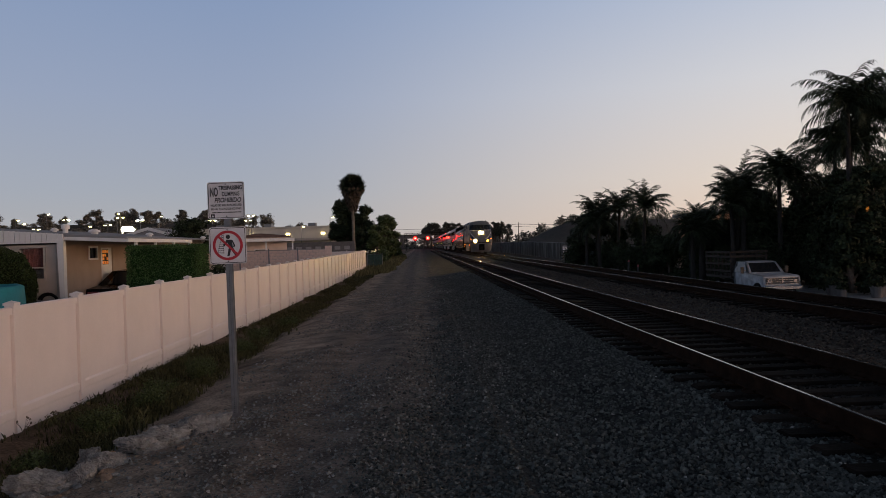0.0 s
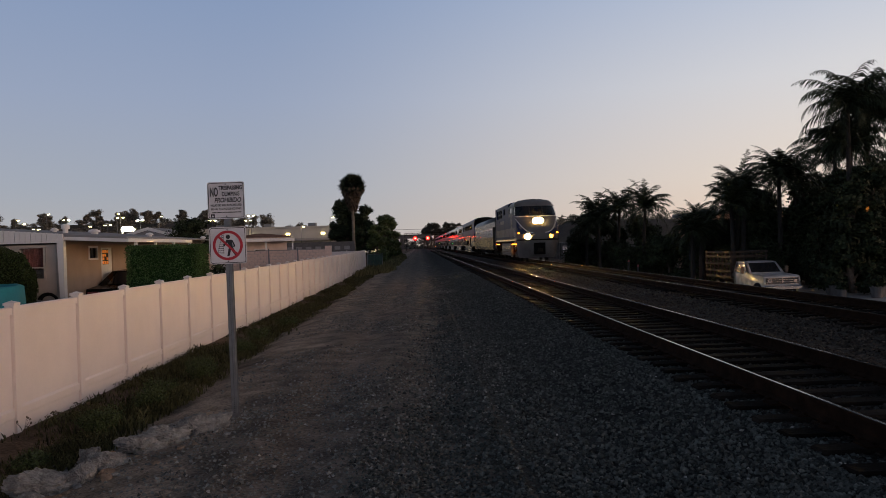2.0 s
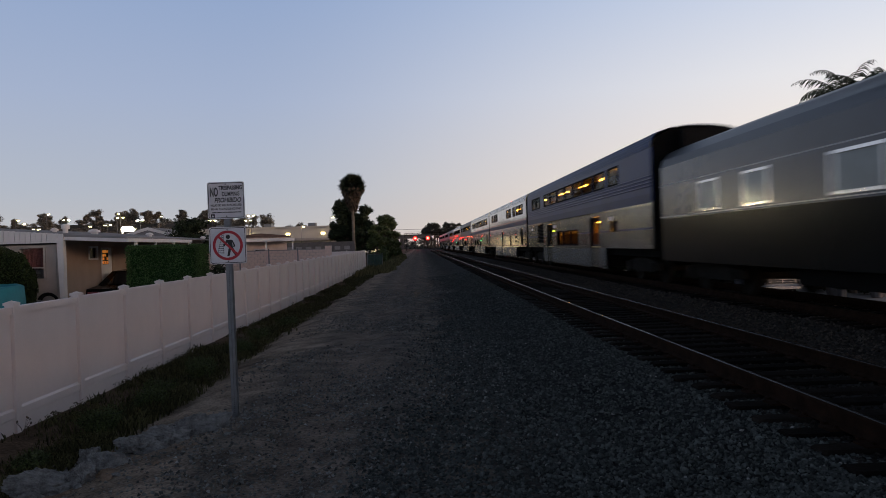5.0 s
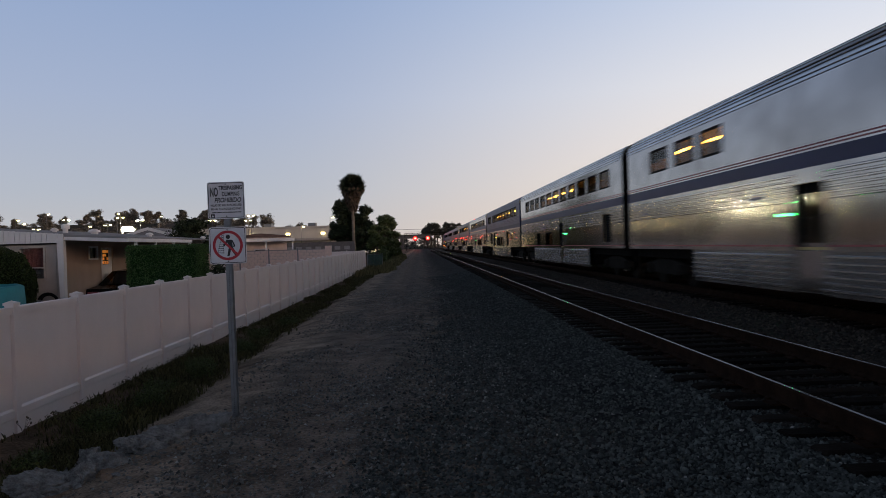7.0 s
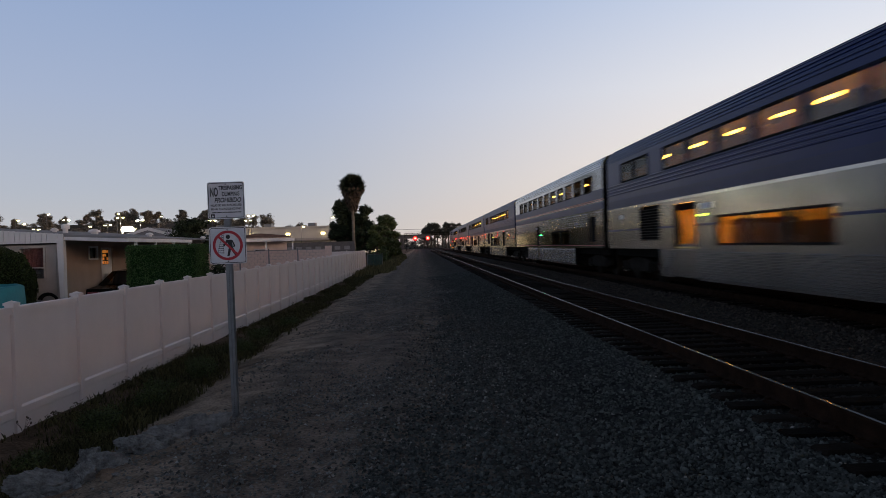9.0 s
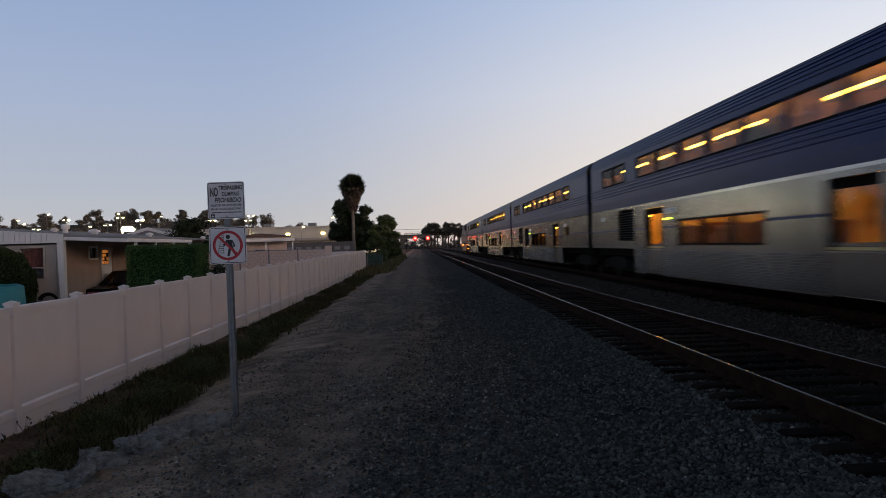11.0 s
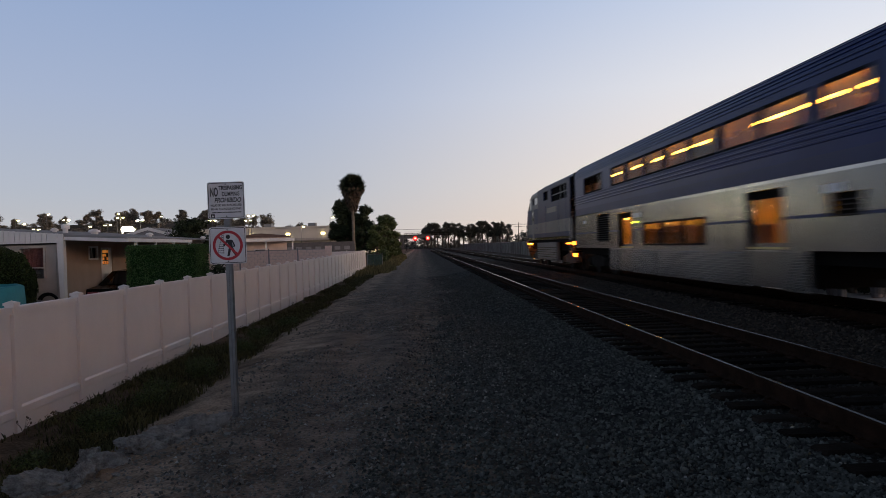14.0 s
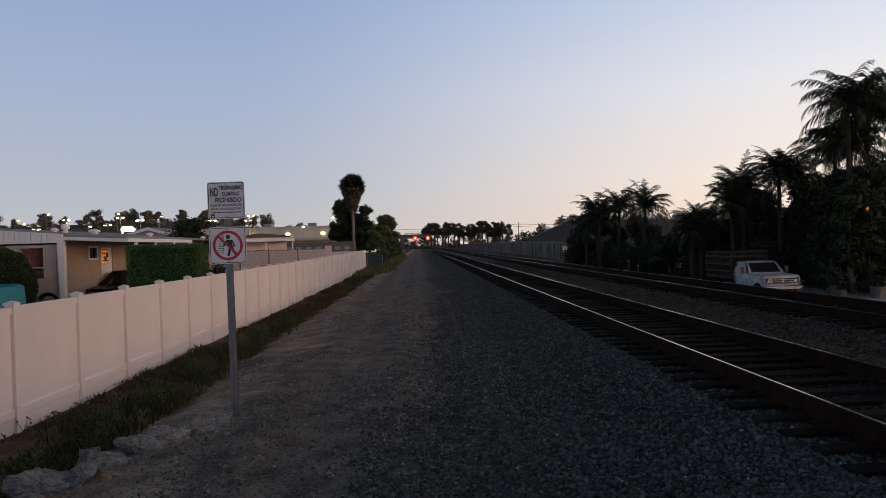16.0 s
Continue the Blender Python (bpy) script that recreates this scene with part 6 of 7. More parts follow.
def build_second_home(x0, x1, y, zt, label, depth=7, awn=True, pitch=0.09, roofing=None, gable=False, turn=0):
    zg = -0.42
    h = thing("mobile_home", pose(x0, y, zg, 0, 0, turn), label, "house", "mobile homes")
    W, H = x1 - x0, zt - zg
    w = Mesh()
    nwin = max(1, int(W / 2.6))
    holes = [((k + 0.5) * W / nwin - 0.5, (k + 0.5) * W / nwin + 0.5) for k in range(nwin)]
    w.box(0, W, 0, 0.12, 0, 1.0)
    w.box(0, W, 0, 0.12, 2.0, H)
    cur = 0
    for a, b in holes + [(W, W)]:
        w.box(cur, a, 0, 0.12, 1.0, 2.0)
        cur = b
    w.box(0, 0.12, 0.12, depth, 0, H)
    w.box(W - 0.12, W, 0.12, depth, 0, H)
    w.box(0, W, depth, depth + 0.1, 0, H)
    # the turned home has sunset light painted into its wall colour
    w.link("wall", M_SUNSETSIDING if turn else M_STUCCO, h, "pale pink siding" if turn else "tan siding")
    for a, b in holes:
        f = Mesh()
        for r in ((a - 0.05, b + 0.05, 0.95, 1.03), (a - 0.05, b + 0.05, 1.97, 2.05), (a - 0.05, a + 0.03, 1, 2), (b - 0.03, b + 0.05, 1, 2)):
            f.box(r[0], r[1], -0.03, 0.1, r[2], r[3])
        f = f.link("window", M_WHITE, h)
        Mesh().box(a, b, 0.06, 0.07, 1, 2).link("pane", M_DARKGLASS, f)
    r = Mesh().prism([(-0.3, H), (W + 0.3, H), (W + 0.3, H + 0.1), (W / 2, H + 0.1 + pitch * W), (-0.3, H + 0.1)], -0.3, depth + 0.3)
    r.link("roof", roofing or M_ROOF, h)
    if gable:
        g = Mesh().prism([(-0.3, H + 0.1), (W / 2, H + 0.1 + pitch * W), (W + 0.3, H + 0.1), (W + 0.3, H - 0.06), (W / 2, H - 0.06 + pitch * W), (-0.3, H - 0.06)], -0.36, -0.305)
        g.link("bargeboard", M_WHITE, h, "white board along the gable edge")
    if awn:
        a = Mesh().box(-0.4, W + 0.15, -1.5, -0.05, H - 0.36, H - 0.1)
        a = a.link("awning", M_WHITE, h, "white metal awning")
        for x in (0.0, W * 0.5, W):
            Mesh().box(x - 0.05, x + 0.05, -1.45, -1.35, 0, H - 0.36).link("awning_post", M_WHITE, a)


build_second_home(-16.6, -13.2, 40, 2.3, "grey mobile home with a low white-edged gable", 6, False, 0.16, None, True)
build_second_home(-15.0, -10.55, 58, 2.55, "tan mobile home with a brown roof and white awning", 7, True, 0.05, M_BROWNROOF, turn=30)


def build_block_wall():
    w = thing("block_wall", pose(-6.3, 50, -0.37), "low pinkish concrete block wall behind the vinyl fence", "wall", kind="structure")
    core = Mesh().box(-7, 0, 0.02, 0.13, -0.3, 1.85)
    core.link("wall_core", M_CONCRETE, w)
    blk = Mesh().box(-0.193, 0.193, -0.005, 0.155, 0.005, 0.195, ch=0.008)
    first = None
    for r in range(9):
        for c in range(17):
            x = -0.2 - c * 0.4 - (0.2 if r % 2 else 0)
            if x < -7:
                continue
            m = pose(x, 0, r * 0.2)
            if first is None:
                first = blk.link("block", M_BLOCK, w)
                first.matrix_basis = m
            else:
                share(first, m, w)
    cap = Mesh()
    cap.box(-7.1, 0.1, -0.03, 0.18, 1.8, 1.86)
    cap.link("coping", M_CONCRETE, w)
    Mesh().box(-0.32, 0.12, -0.06, 0.22, 0, 2.05, ch=0.02).link("pier", M_BLOCK, w)
    for x in (-2.2, -4.2, -6.2):
        Mesh().box(x - 0.04, x + 0.04, -0.08, -0.02, 0, 1.95).link("post", M_GALV, w, "thin steel post")


build_block_wall()


def build_dark_wall():
    w = thing("panel_wall", pose(-9.0, 90, -0.45), "long grey-brown perimeter wall with pale panels", "wall", kind="structure")
    Mesh().box(-10.5, 0.8, 0, 0.25, 0, 2.75).link("wall_body", M_DARKWALL, w)
    for k in range(9):
        Mesh().box(-10.1 + k * 1.2, -9.4 + k * 1.2, -0.03, 0, 1.75, 2.2).link("panel", M_CONCRETE, w)


build_dark_wall()


def build_store():
    s = thing("store_building", pose(-66, 205, -0.4), "wide flat-roofed beige shop building lit from its front", "shop building")
    W = 56
    wall = Mesh().box(0, W, 0, 30, 0, 8.0)
    wall.link("wall", M_STORE, s)
    Mesh().box(-0.3, W + 0.3, -0.3, 30.3, 8.0, 8.4).link("parapet", M_STORE, s)
    can = Mesh().box(3, W - 2, -3, 0, 4.3, 5.0)
    can.link("canopy", M_CONCRETE, s, "long shop canopy")
    for k in range(13):
        f = Mesh().box(4 + k * 4, 6.6 + k * 4, -0.06, 0, 0.4, 3.6)
        f.link("shop_window", M_WARMWIN if k % 3 != 1 else M_DARKGLASS, s, "lit shop front")
    for k in range(5):
        Mesh().box(8 + k * 10, 9 + k * 10, -0.2, 0, 6.0, 6.5).link("wall_lamp", M_LOTLAMP, s, "glowing wall lamp")
    for x in (6, 20, 33, 45):
        Mesh().box(x, x + 2.2, 8, 11, 8.4, 9.6).link("rooftop_unit", M_GALV, s)


build_store()


def build_lot_lamps():
    spots = ((-110.8, 200, 11.9, 1), (-109.2, 200, 11.0, 1), (-105.3, 200, 9.4, 2), (-97.2, 200, 11.7, 1), (-85.9, 200, 10.0, 2), (-82.4, 200, 11.9, 2), (-77.0, 200, 11.1, 2), (-80.8, 204, 8.8, 1), (-94.0, 206, 10.0, 1), (-57.2, 200, 10.4, 2),
             (-46.6, 200, 11.5, 2), (-48.6, 205, 10.4, 2), (-24.8, 200, 10.4, 1), (-32.9, 200, 8.0, 1), (-118, 240, 12.0, 1), (-100, 240, 13.5, 1), (-128, 250, 13.0, 1), (-88, 245, 12.0, 1))
    for i, (x, y, h, n) in enumerate(spots):
        z = ground_z(x, y)
        t = thing("street_lamp", pose(x, y, z), "tall parking lot lamp glowing pale yellow", "lamp", "parking lot lamps")
        p = Mesh()
        p.tube([(0, 0, 0), (0, 0, h)], [0.12, 0.07], 8)
        p.tube([(-0.7 if n > 1 else 0, 0, h), (0.7, 0, h)], 0.05, 6)
        p.link("pole", M_GALV, t)
        for e in ((-1, 1) if n > 1 else (1,)):
            hd = Mesh().box(e * 0.7 - 0.4, e * 0.7 + 0.4, -0.3, 0.3, h - 0.02, h + 0.16, ch=0.04)
            hd = hd.link("lamp_head", M_GALV, t)
            Mesh().box(e * 0.7 - 0.24, e * 0.7 + 0.24, -0.29, 0.2, h - 0.24, h - 0.02).link("lens", M_FLOODLAMP if (x, y) in ((-97.2, 200), (-77.0, 200)) else M_LOTLAMP, hd, "glowing lens")


build_lot_lamps()


# ---------------------------------------------------------------- signals and far distance
def build_signals():
    y = 300
    g = thing("signal_bridge", pose(0, y, 0), "dark signal gantry over the tracks with two red lights", "railway signal")
    for x in (-6.0, 12.5):
        m = Mesh()
        for dx in (-0.3, 0.3):
            for dy in (-0.3, 0.3):
                m.box(x + dx - 0.06, x + dx + 0.06, dy - 0.06, dy + 0.06, -0.6, 6.6)
        m.link("mast", M_BOGIE, g)
    b = Mesh()
    for dz in (5.9, 6.7):
        for dy in (-0.3, 0.3):
            b.box(-6.3, 12.8, dy - 0.07, dy + 0.07, dz - 0.07, dz + 0.07)
    for k in range(18):
        x = -6 + k * 1.06
        b.tube([(x, -0.3, 5.9), (x + 1.06, -0.3, 6.7)], 0.05, 5)
    b.link("truss", M_BOGIE, g)
    for x in (-1.84, 3.37):
        h = Mesh()
        disc = [(x + math.cos(t) * 0.95, 4.55 + math.sin(t) * 1.1) for t in np.linspace(0, 6.28, 25)[:-1]]
        h.prism(disc, -0.5, -0.45)
        h.tube([(x, -0.4, 5.2), (x, -0.3, 6.0)], 0.08, 6)
        h = h.link("signal_head", M_BLACK, g, "black signal head and backing disc")
        # lens drawn far oversize so that its disc includes the red glare
        hood = Mesh().tube([(x, -0.5, 4.55), (x, -0.6, 4.55)], 0.7, 18)
        hood = hood.link("lens", M_SIGNAL, h, "glowing red lens, enlarged to take in its glare")
        # paler disc painted in for the overexposed centre
        Mesh().tube([(x, -0.6, 4.55), (x, -0.64, 4.55)], 0.3, 14).link("lens_core", M_SIGNALCORE, hood, "added disc for the overexposed middle of the lens")


build_signals()


def build_overpass():
    o = thing("road_overpass", pose(0, 360, 0), "low dark road bridge across the far end of the line", "bridge", kind="structure")
    Mesh().box(-26, 6, 0, 9, 5.2, 6.6).link("deck", M_DARKWALL, o)
    for x in (-20, -9):
        Mesh().box(x - 0.8, x + 0.8, 1, 8, -1, 5.2).link("pier", M_DARKWALL, o)
    Mesh().box(-26, 6, 0, 0.2, 6.6, 7.2).link("parapet", M_DARKWALL, o)


build_overpass()
rng = random.Random(40)
for i in range(24):
    x = 2.5 + i * 1.75 + rng.uniform(-0.8, 0.8)
    y = 365 + rng.uniform(0, 25)
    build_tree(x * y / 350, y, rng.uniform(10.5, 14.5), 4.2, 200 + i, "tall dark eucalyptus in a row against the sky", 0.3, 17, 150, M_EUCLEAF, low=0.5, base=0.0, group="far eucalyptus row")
for i in range(40):
    y = rng.uniform(290, 340)
    x = -rng.uniform(52, 205)
    h = rng.uniform(3.5, 7.5) if -150 < x < -80 else rng.uniform(4.5, 9.0)
    build_tree(x, y, h, h * 0.6, 300 + i, "dark rounded tree on the far wooded slope", 0.36, 18, 110, M_HAZELEAF, low=0.1, group="trees on the far slope")
for i in range(12):
    build_tree(-rng.uniform(14, 60), rng.uniform(240, 300), rng.uniform(7, 9.5), 4.5, 390 + i, "dark tree behind the shop building", 0.6, 10, 70, M_HAZELEAF, low=0.1, group="trees behind the shops")


def build_slat_fence():
    f = thing("slat_fence", pose(18.6, 0, 0), "long grey chain-link fence with privacy slats", "fence")
    sl = Mesh()
    y = 66.0
    k = 0
    rng2 = random.Random(3)
    while y < 300:
        z = ground_z(18.6, y)
        sl.box(-0.015, 0.015, y, y + 0.21, z + 0.05, z + 2.3 + rng2.uniform(-0.03, 0.03))
        y += 0.25
    tagged(sl.link("slats", M_SLATS, f, "weathered grey privacy slats"), kind="stuff")
    first = None
    for k in range(78):
        y = 66 + k * 3.0
        if first is None:
            first = Mesh().tube([(0.04, 0, -0.3), (0.04, 0, 2.4)], 0.035, 6).link("post", M_GALV, f)
            first.matrix_basis = pose(0, y, ground_z(18.6, y))
        else:
            share(first, pose(0, y, ground_z(18.6, y)), f)
    rail = Mesh().tube([(0, yy, ground_z(18.6, yy) + 2.32) for yy in range(66, 302, 6)], 0.025, 5)
    rail.link("top_rail", M_GALV, f)


build_slat_fence()


def build_right_sign():
    z = ground_z(15.3, 75)
    s = thing("trespass_sign", pose(15.3, 75, z), "two small white warning signs on a thin post", "sign")
    Mesh().box(-0.03, 0.03, 0, 0.04, -0.2, 2.25).link("post", M_GALV, s)
    for zz in (1.45, 2.0):
        p = Mesh().prism([(a, b + zz) for a, b in rounded(0.457, 0.457, 0.03)], -0.01, 0).link("sign_plate", M_SIGN, s)
        if zz < 1.6:
            a = [(math.cos(t) * 0.17, zz + math.sin(t) * 0.17) for t in np.linspace(0, 6.28, 25)[:-1]]
            b = [(math.cos(t) * 0.13, zz + math.sin(t) * 0.13) for t in np.linspace(0, 6.28, 25)[:-1]]
            frame_ring(Mesh(), a, b, -0.014, -0.011).link("prohibition_ring", M_BLACK, p)
        else:
            q = Mesh()
            for k in range(4):
                q.box(-0.17, 0.17, -0.013, -0.011, zz + 0.13 - k * 0.09, zz + 0.17 - k * 0.09)
            q.link("small_print", M_BLACK, p)
    for x, y in ((11.7, 40), (12.1, 39.6), (16.0, 140), (17.6, 128)):
        z = ground_z(x, y)
        m = thing("marker_post", pose(x, y, z, 3, 2, 0), "thin weathered grey marker post beside the ballast", "post", "marker posts")
        Mesh().tube([(0, 0, -0.2), (0, 0, 1.25)], [0.05, 0.05], 10).link("tube", M_SLATS, m)
        Mesh().tube([(0, 0, 1.25), (0, 0, 1.36)], [0.055, 0.035], 10).link("cap", M_STRIPERED, m, "dull red cap")


build_right_sign()


# ---------------------------------------------------------------- nursery yard
def build_truck():
    z = -1.42
    t = thing("stake_truck", pose(16.5, 34.45, z + 0.03, 0, 0, 1) @ Matrix.Scale(0.9, 4), "old white pickup with a wooden stake bed on the yard", "truck")
    # local: nose towards -y
    body = Mesh()
    prof = [(-2.45, 0.55), (-2.5, 0.8), (-2.45, 1.08), (-2.3, 1.14), (-1.0, 1.2), (-0.92, 1.22), (-0.35, 1.78), (0.05, 1.82), (0.75, 1.82), (0.85, 1.2), (0.85, 0.5)]
    n = len(prof)
    vs = []
    for hw in (0.86, 0.96, -0.96, -0.86):
        vs += [(hw * (0.86 if zz > 1.5 else 1), yy, zz) for yy, zz in prof]
    fs = [tuple(range(n)), tuple(range(4 * n - 1, 3 * n - 1, -1))] + [(r * n + i, r * n + (i + 1) % n, (r + 1) * n + (i + 1) % n, (r + 1) * n + i) for r in range(3) for i in range(n)]
    b = body.add(vs, fs).link("cab", M_TRUCKPAINT, t, "chalky white pickup cab and bonnet")
    Mesh().add([(-0.8, -0.89, 1.25), (0.8, -0.89, 1.25), (0.72, -0.4, 1.74), (-0.72, -0.4, 1.74)], [(0, 1, 2, 3)]).link("windscreen", M_DARKGLASS, b)
    for s in (-1, 1):
        Mesh().add([(s * 0.975, -0.7, 1.25), (s * 0.975, 0.7, 1.25), (s * 0.85, 0.65, 1.74), (s * 0.85, -0.3, 1.74)], [(0, 1, 2, 3)]).link("side_window", M_DARKGLASS, b)
        mr = Mesh().box(s * 1.12, s * 1.3, -0.75, -0.68, 1.2, 1.55, ch=0.02)
        mr.box(s * 0.95, s * 1.14, -0.7, -0.68, 1.35, 1.38)
        mr.link("mirror", M_BARK, b, "tall brown towing mirror")
        hl = Mesh()
        hl.tube([(s * 0.66, -2.5, 0.86), (s * 0.66, -2.54, 0.86)], [0.1, 0.1], 14)
        hl.link("headlight", M_CHROME, b)
        for yy in (-1.7, 2.9):
            w = Mesh()
            w.tube([(s * 0.72, yy, 0.37), (s * 0.97, yy, 0.37)], 0.37, 20)
            w = w.link("wheel", M_RUBBER, t, "black tyre")
            Mesh().tube([(s * 0.97, yy, 0.37), (s * 0.985, yy, 0.37)], 0.2, 14).link("rim", M_GALV, w)
    gr = Mesh().box(-0.85, 0.85, -2.52, -2.49, 0.7, 1.02)
    gr = gr.link("grille", M_BLACK, b, "dark grille with chrome bars")
    ch = Mesh()
    for k in range(4):
        ch.box(-0.85, 0.85, -2.535, -2.52, 0.7 + k * 0.1, 0.73 + k * 0.1)
    ch.box(-0.02, 0.02, -2.535, -2.52, 0.7, 1.02)
    ch.link("grille_bar", M_CHROME, gr)
    Mesh().box(-0.98, 0.98, -2.68, -2.5, 0.45, 0.62, ch=0.03).link("bumper", M_CHROME, t, "chrome bumper")
    bed = Mesh().box(-1.05, 1.05, 0.95, 4.3, 0.85, 0.98)
    bed.box(-0.5, 0.5, -2.3, 4.2, 0.5, 0.62)
    bed.link("bed", M_WOOD, t)
    first = None
    for s in (-1, 1):
        for k in range(7):
            m = pose(s * 1.02, 1.05 + k * 0.52, 0.98)
            if first is None:
                first = Mesh().box(-0.03, 0.03, -0.05, 0.05, 0, 1.35).link("stake", M_WOOD, t)
                first.matrix_basis = m
            else:
                share(first, m, t)
        for zz in (1.2, 1.6, 2.0, 2.25):
            Mesh().box(s * 1.05, s * 1.08, 0.95, 4.3, zz, zz + 0.12).link("slat", M_WOOD, t)
    for zz in (1.2, 1.6, 2.0, 2.25):
        Mesh().box(-1.05, 1.05, 0.93, 0.96, zz, zz + 0.12).link("slat", M_WOOD, t)


build_truck()


def build_yard():
    rg = random.Random(9)
    for i in range(16):
        x, y = 18.4 + rg.uniform(0, 5.5), 31.5 + rg.uniform(-1.0, 2.2)
        z = ground_z(x, y)
        p = thing("plant_pot", pose(x, y, z), "pale plastic nursery pot with a dark plant", "plant pot", "nursery pots")
        m = Mesh()
        r = rg.uniform(0.2, 0.3)
        m.tube([(0, 0, 0), (0, 0, r * 1.7), (0, 0, r * 1.72), (0, 0, r * 1.85)], [r * 0.75, r, r * 1.08, r * 1.08], 14)
        m.link("pot", M_DARKWALL, p)
        f = Mesh()
        leaf_cloud(f, (0, 0, r * 2.6), r * 1.5, 120, 0.1, rg)
        f.link("foliage", M_LEAF, p)
    for i in range(30):
        x = rg.uniform(19.6, 29)
        y = 33 + (x - 19.6) * 0.15 + rg.uniform(1.0, 7)
        build_bush(x, y, rg.uniform(1.0, 1.7), rg.uniform(2.2, 4.2), 400 + i, "dense dark nursery shrub", M_LEAF, 0.09, 1900)
    for i in range(14):
        x = 14.2 + rg.uniform(0, 5)
        y = 50 + rg.uniform(0, 9)
        build_bush(x, y, rg.uniform(1.0, 1.5), rg.uniform(1.5, 3.0), 440 + i, "dark undergrowth below the palms", M_LEAF, 0.1, 1600)
    for i in range(10):
        x = 17.6 + rg.uniform(0, 6)
        y = 41 + rg.uniform(0, 7)
        build_bush(x, y, rg.uniform(0.9, 1.4), rg.uniform(1.5, 2.8), 460 + i, "dark undergrowth below the palms", M_LEAF, 0.1, 1600)
    pv = thing("yard_pavement", pose(0, 0, 0), "worn grey paved yard beyond the tracks", "pavement", kind="structure")
    first = None
    for i in range(4):
        for k in range(7):
            m = pose(14.0 + i * 4.0, 22 + k * 5.5, -1.41 + 0.002 * ((i + k) % 2))
            if first is None:
                first = Mesh().box(0.02, 3.98, 0.02, 5.48, -0.12, 0.03, ch=0.012).link("paving_slab", M_CONCRETE, pv)
                first.matrix_basis = m
            else:
                share(first, m, pv)
    b = thing("peach_building", pose(22, 52, -1.42), "peach stucco building behind the palms", "house")
    Mesh().box(0, 14, 0, 8, 0, 4.6).link("wall", M_PEACH, b)
    Mesh().box(-0.4, 14.4, -0.4, 8.4, 4.6, 4.9).link("roof", M_ROOF, b)
    Mesh().box(-4.4, 14, -6, -5.7, 0, 4.0).link("yard_wall", M_SLATS, b)
    Mesh().box(1.2, 2.2, -0.05, 0.0, 2.2, 3.6).link("window", M_DARKGLASS, b)
    lamp = thing("porch_lamp", pose(21.4, 33.4, -1.42), "small orange lamp among dark shrubs", "lamp")
    Mesh().tube([(0, 0, 0), (0, 0, 3.95)], 0.03, 6).link("pole", M_BARK, lamp)
    Mesh().tube([(0, 0, 3.9), (0, 0, 4.0), (0, 0, 4.15)], [0.05, 0.1, 0.04], 10).link("shade", M_ORANGEWIN, lamp, "glowing orange lantern")


build_yard()


# ---------------------------------------------------------------- verge: weeds and rubble
def build_weeds():
    rg = random.Random(77)
    m = Mesh()
    for _ in range(30000):
        y = 4.5 + 70 * rg.random() ** 2
        x = rg.uniform(-5.45, -3.5) + 0.35 * noise.noise((0, y * 0.6, 2))
        dens = noise.noise((x * 0.9, y * 0.5, 7)) + (0.38 if -5.0 < x < -3.8 else 0.1 if x < -5.0 else -0.1)
        if dens + rg.uniform(-0.3, 0.3) < 0.0:
            continue
        z = ground_z(x, y)
        h = rg.uniform(0.03, 0.12) * (1 + 0.9 * max(0, dens))
        a = rg.uniform(0, 6.28)
        w = rg.uniform(0.003, 0.009) * (1 + y * 0.03)
        lx, ly = math.cos(a) * h * 0.5, math.sin(a) * h * 0.5
        dx, dy = -math.sin(a) * w, math.cos(a) * w
        m.add([(x - dx, y - dy, z - 0.01), (x + dx, y + dy, z - 0.01), (x + lx * 0.4 + dx, y + ly * 0.4 + dy, z + h * 0.6), (x + lx, y + ly, z + h), (x + lx * 0.4 - dx, y + ly * 0.4 - dy, z + h * 0.6)], [(0, 1, 2, 3, 4)])
    for _ in range(900):
        y = 5.2 + 60 * rg.random() ** 2
        x = rg.uniform(-5.38, -3.7)
        if noise.noise((x * 0.9, y * 0.5, 7)) > -0.1:
            leaf_cloud(m, (x, y, ground_z(x, y) + 0.07), rg.uniform(0.1, 0.27), 150, 0.01 + y * 0.0008, rg, 0.7, 0.15)
    tagged(m.link("weeds", M_GRASS), "low dry weeds and grass along the fence foot", "grass", kind="stuff")
    m = Mesh()
    for _ in range(9000):
        y = rg.uniform(56, 130)
        x = rg.uniform(-5.4, -2.4 + 0.5 * noise.noise((0, y * 0.2, 4)))
        z = ground_z(x, y)
        a, h, w = rg.uniform(0, 6.28), rg.uniform(0.15, 0.5), 0.05
        m.add([(x - w, y, z), (x + w, y, z), (x + math.cos(a) * 0.1, y, z + h)], [(0, 1, 2)])
    tagged(m.link("far_weeds", M_FARGRASS), "dry grass verge beyond the fence", "grass", kind="stuff")


build_weeds()


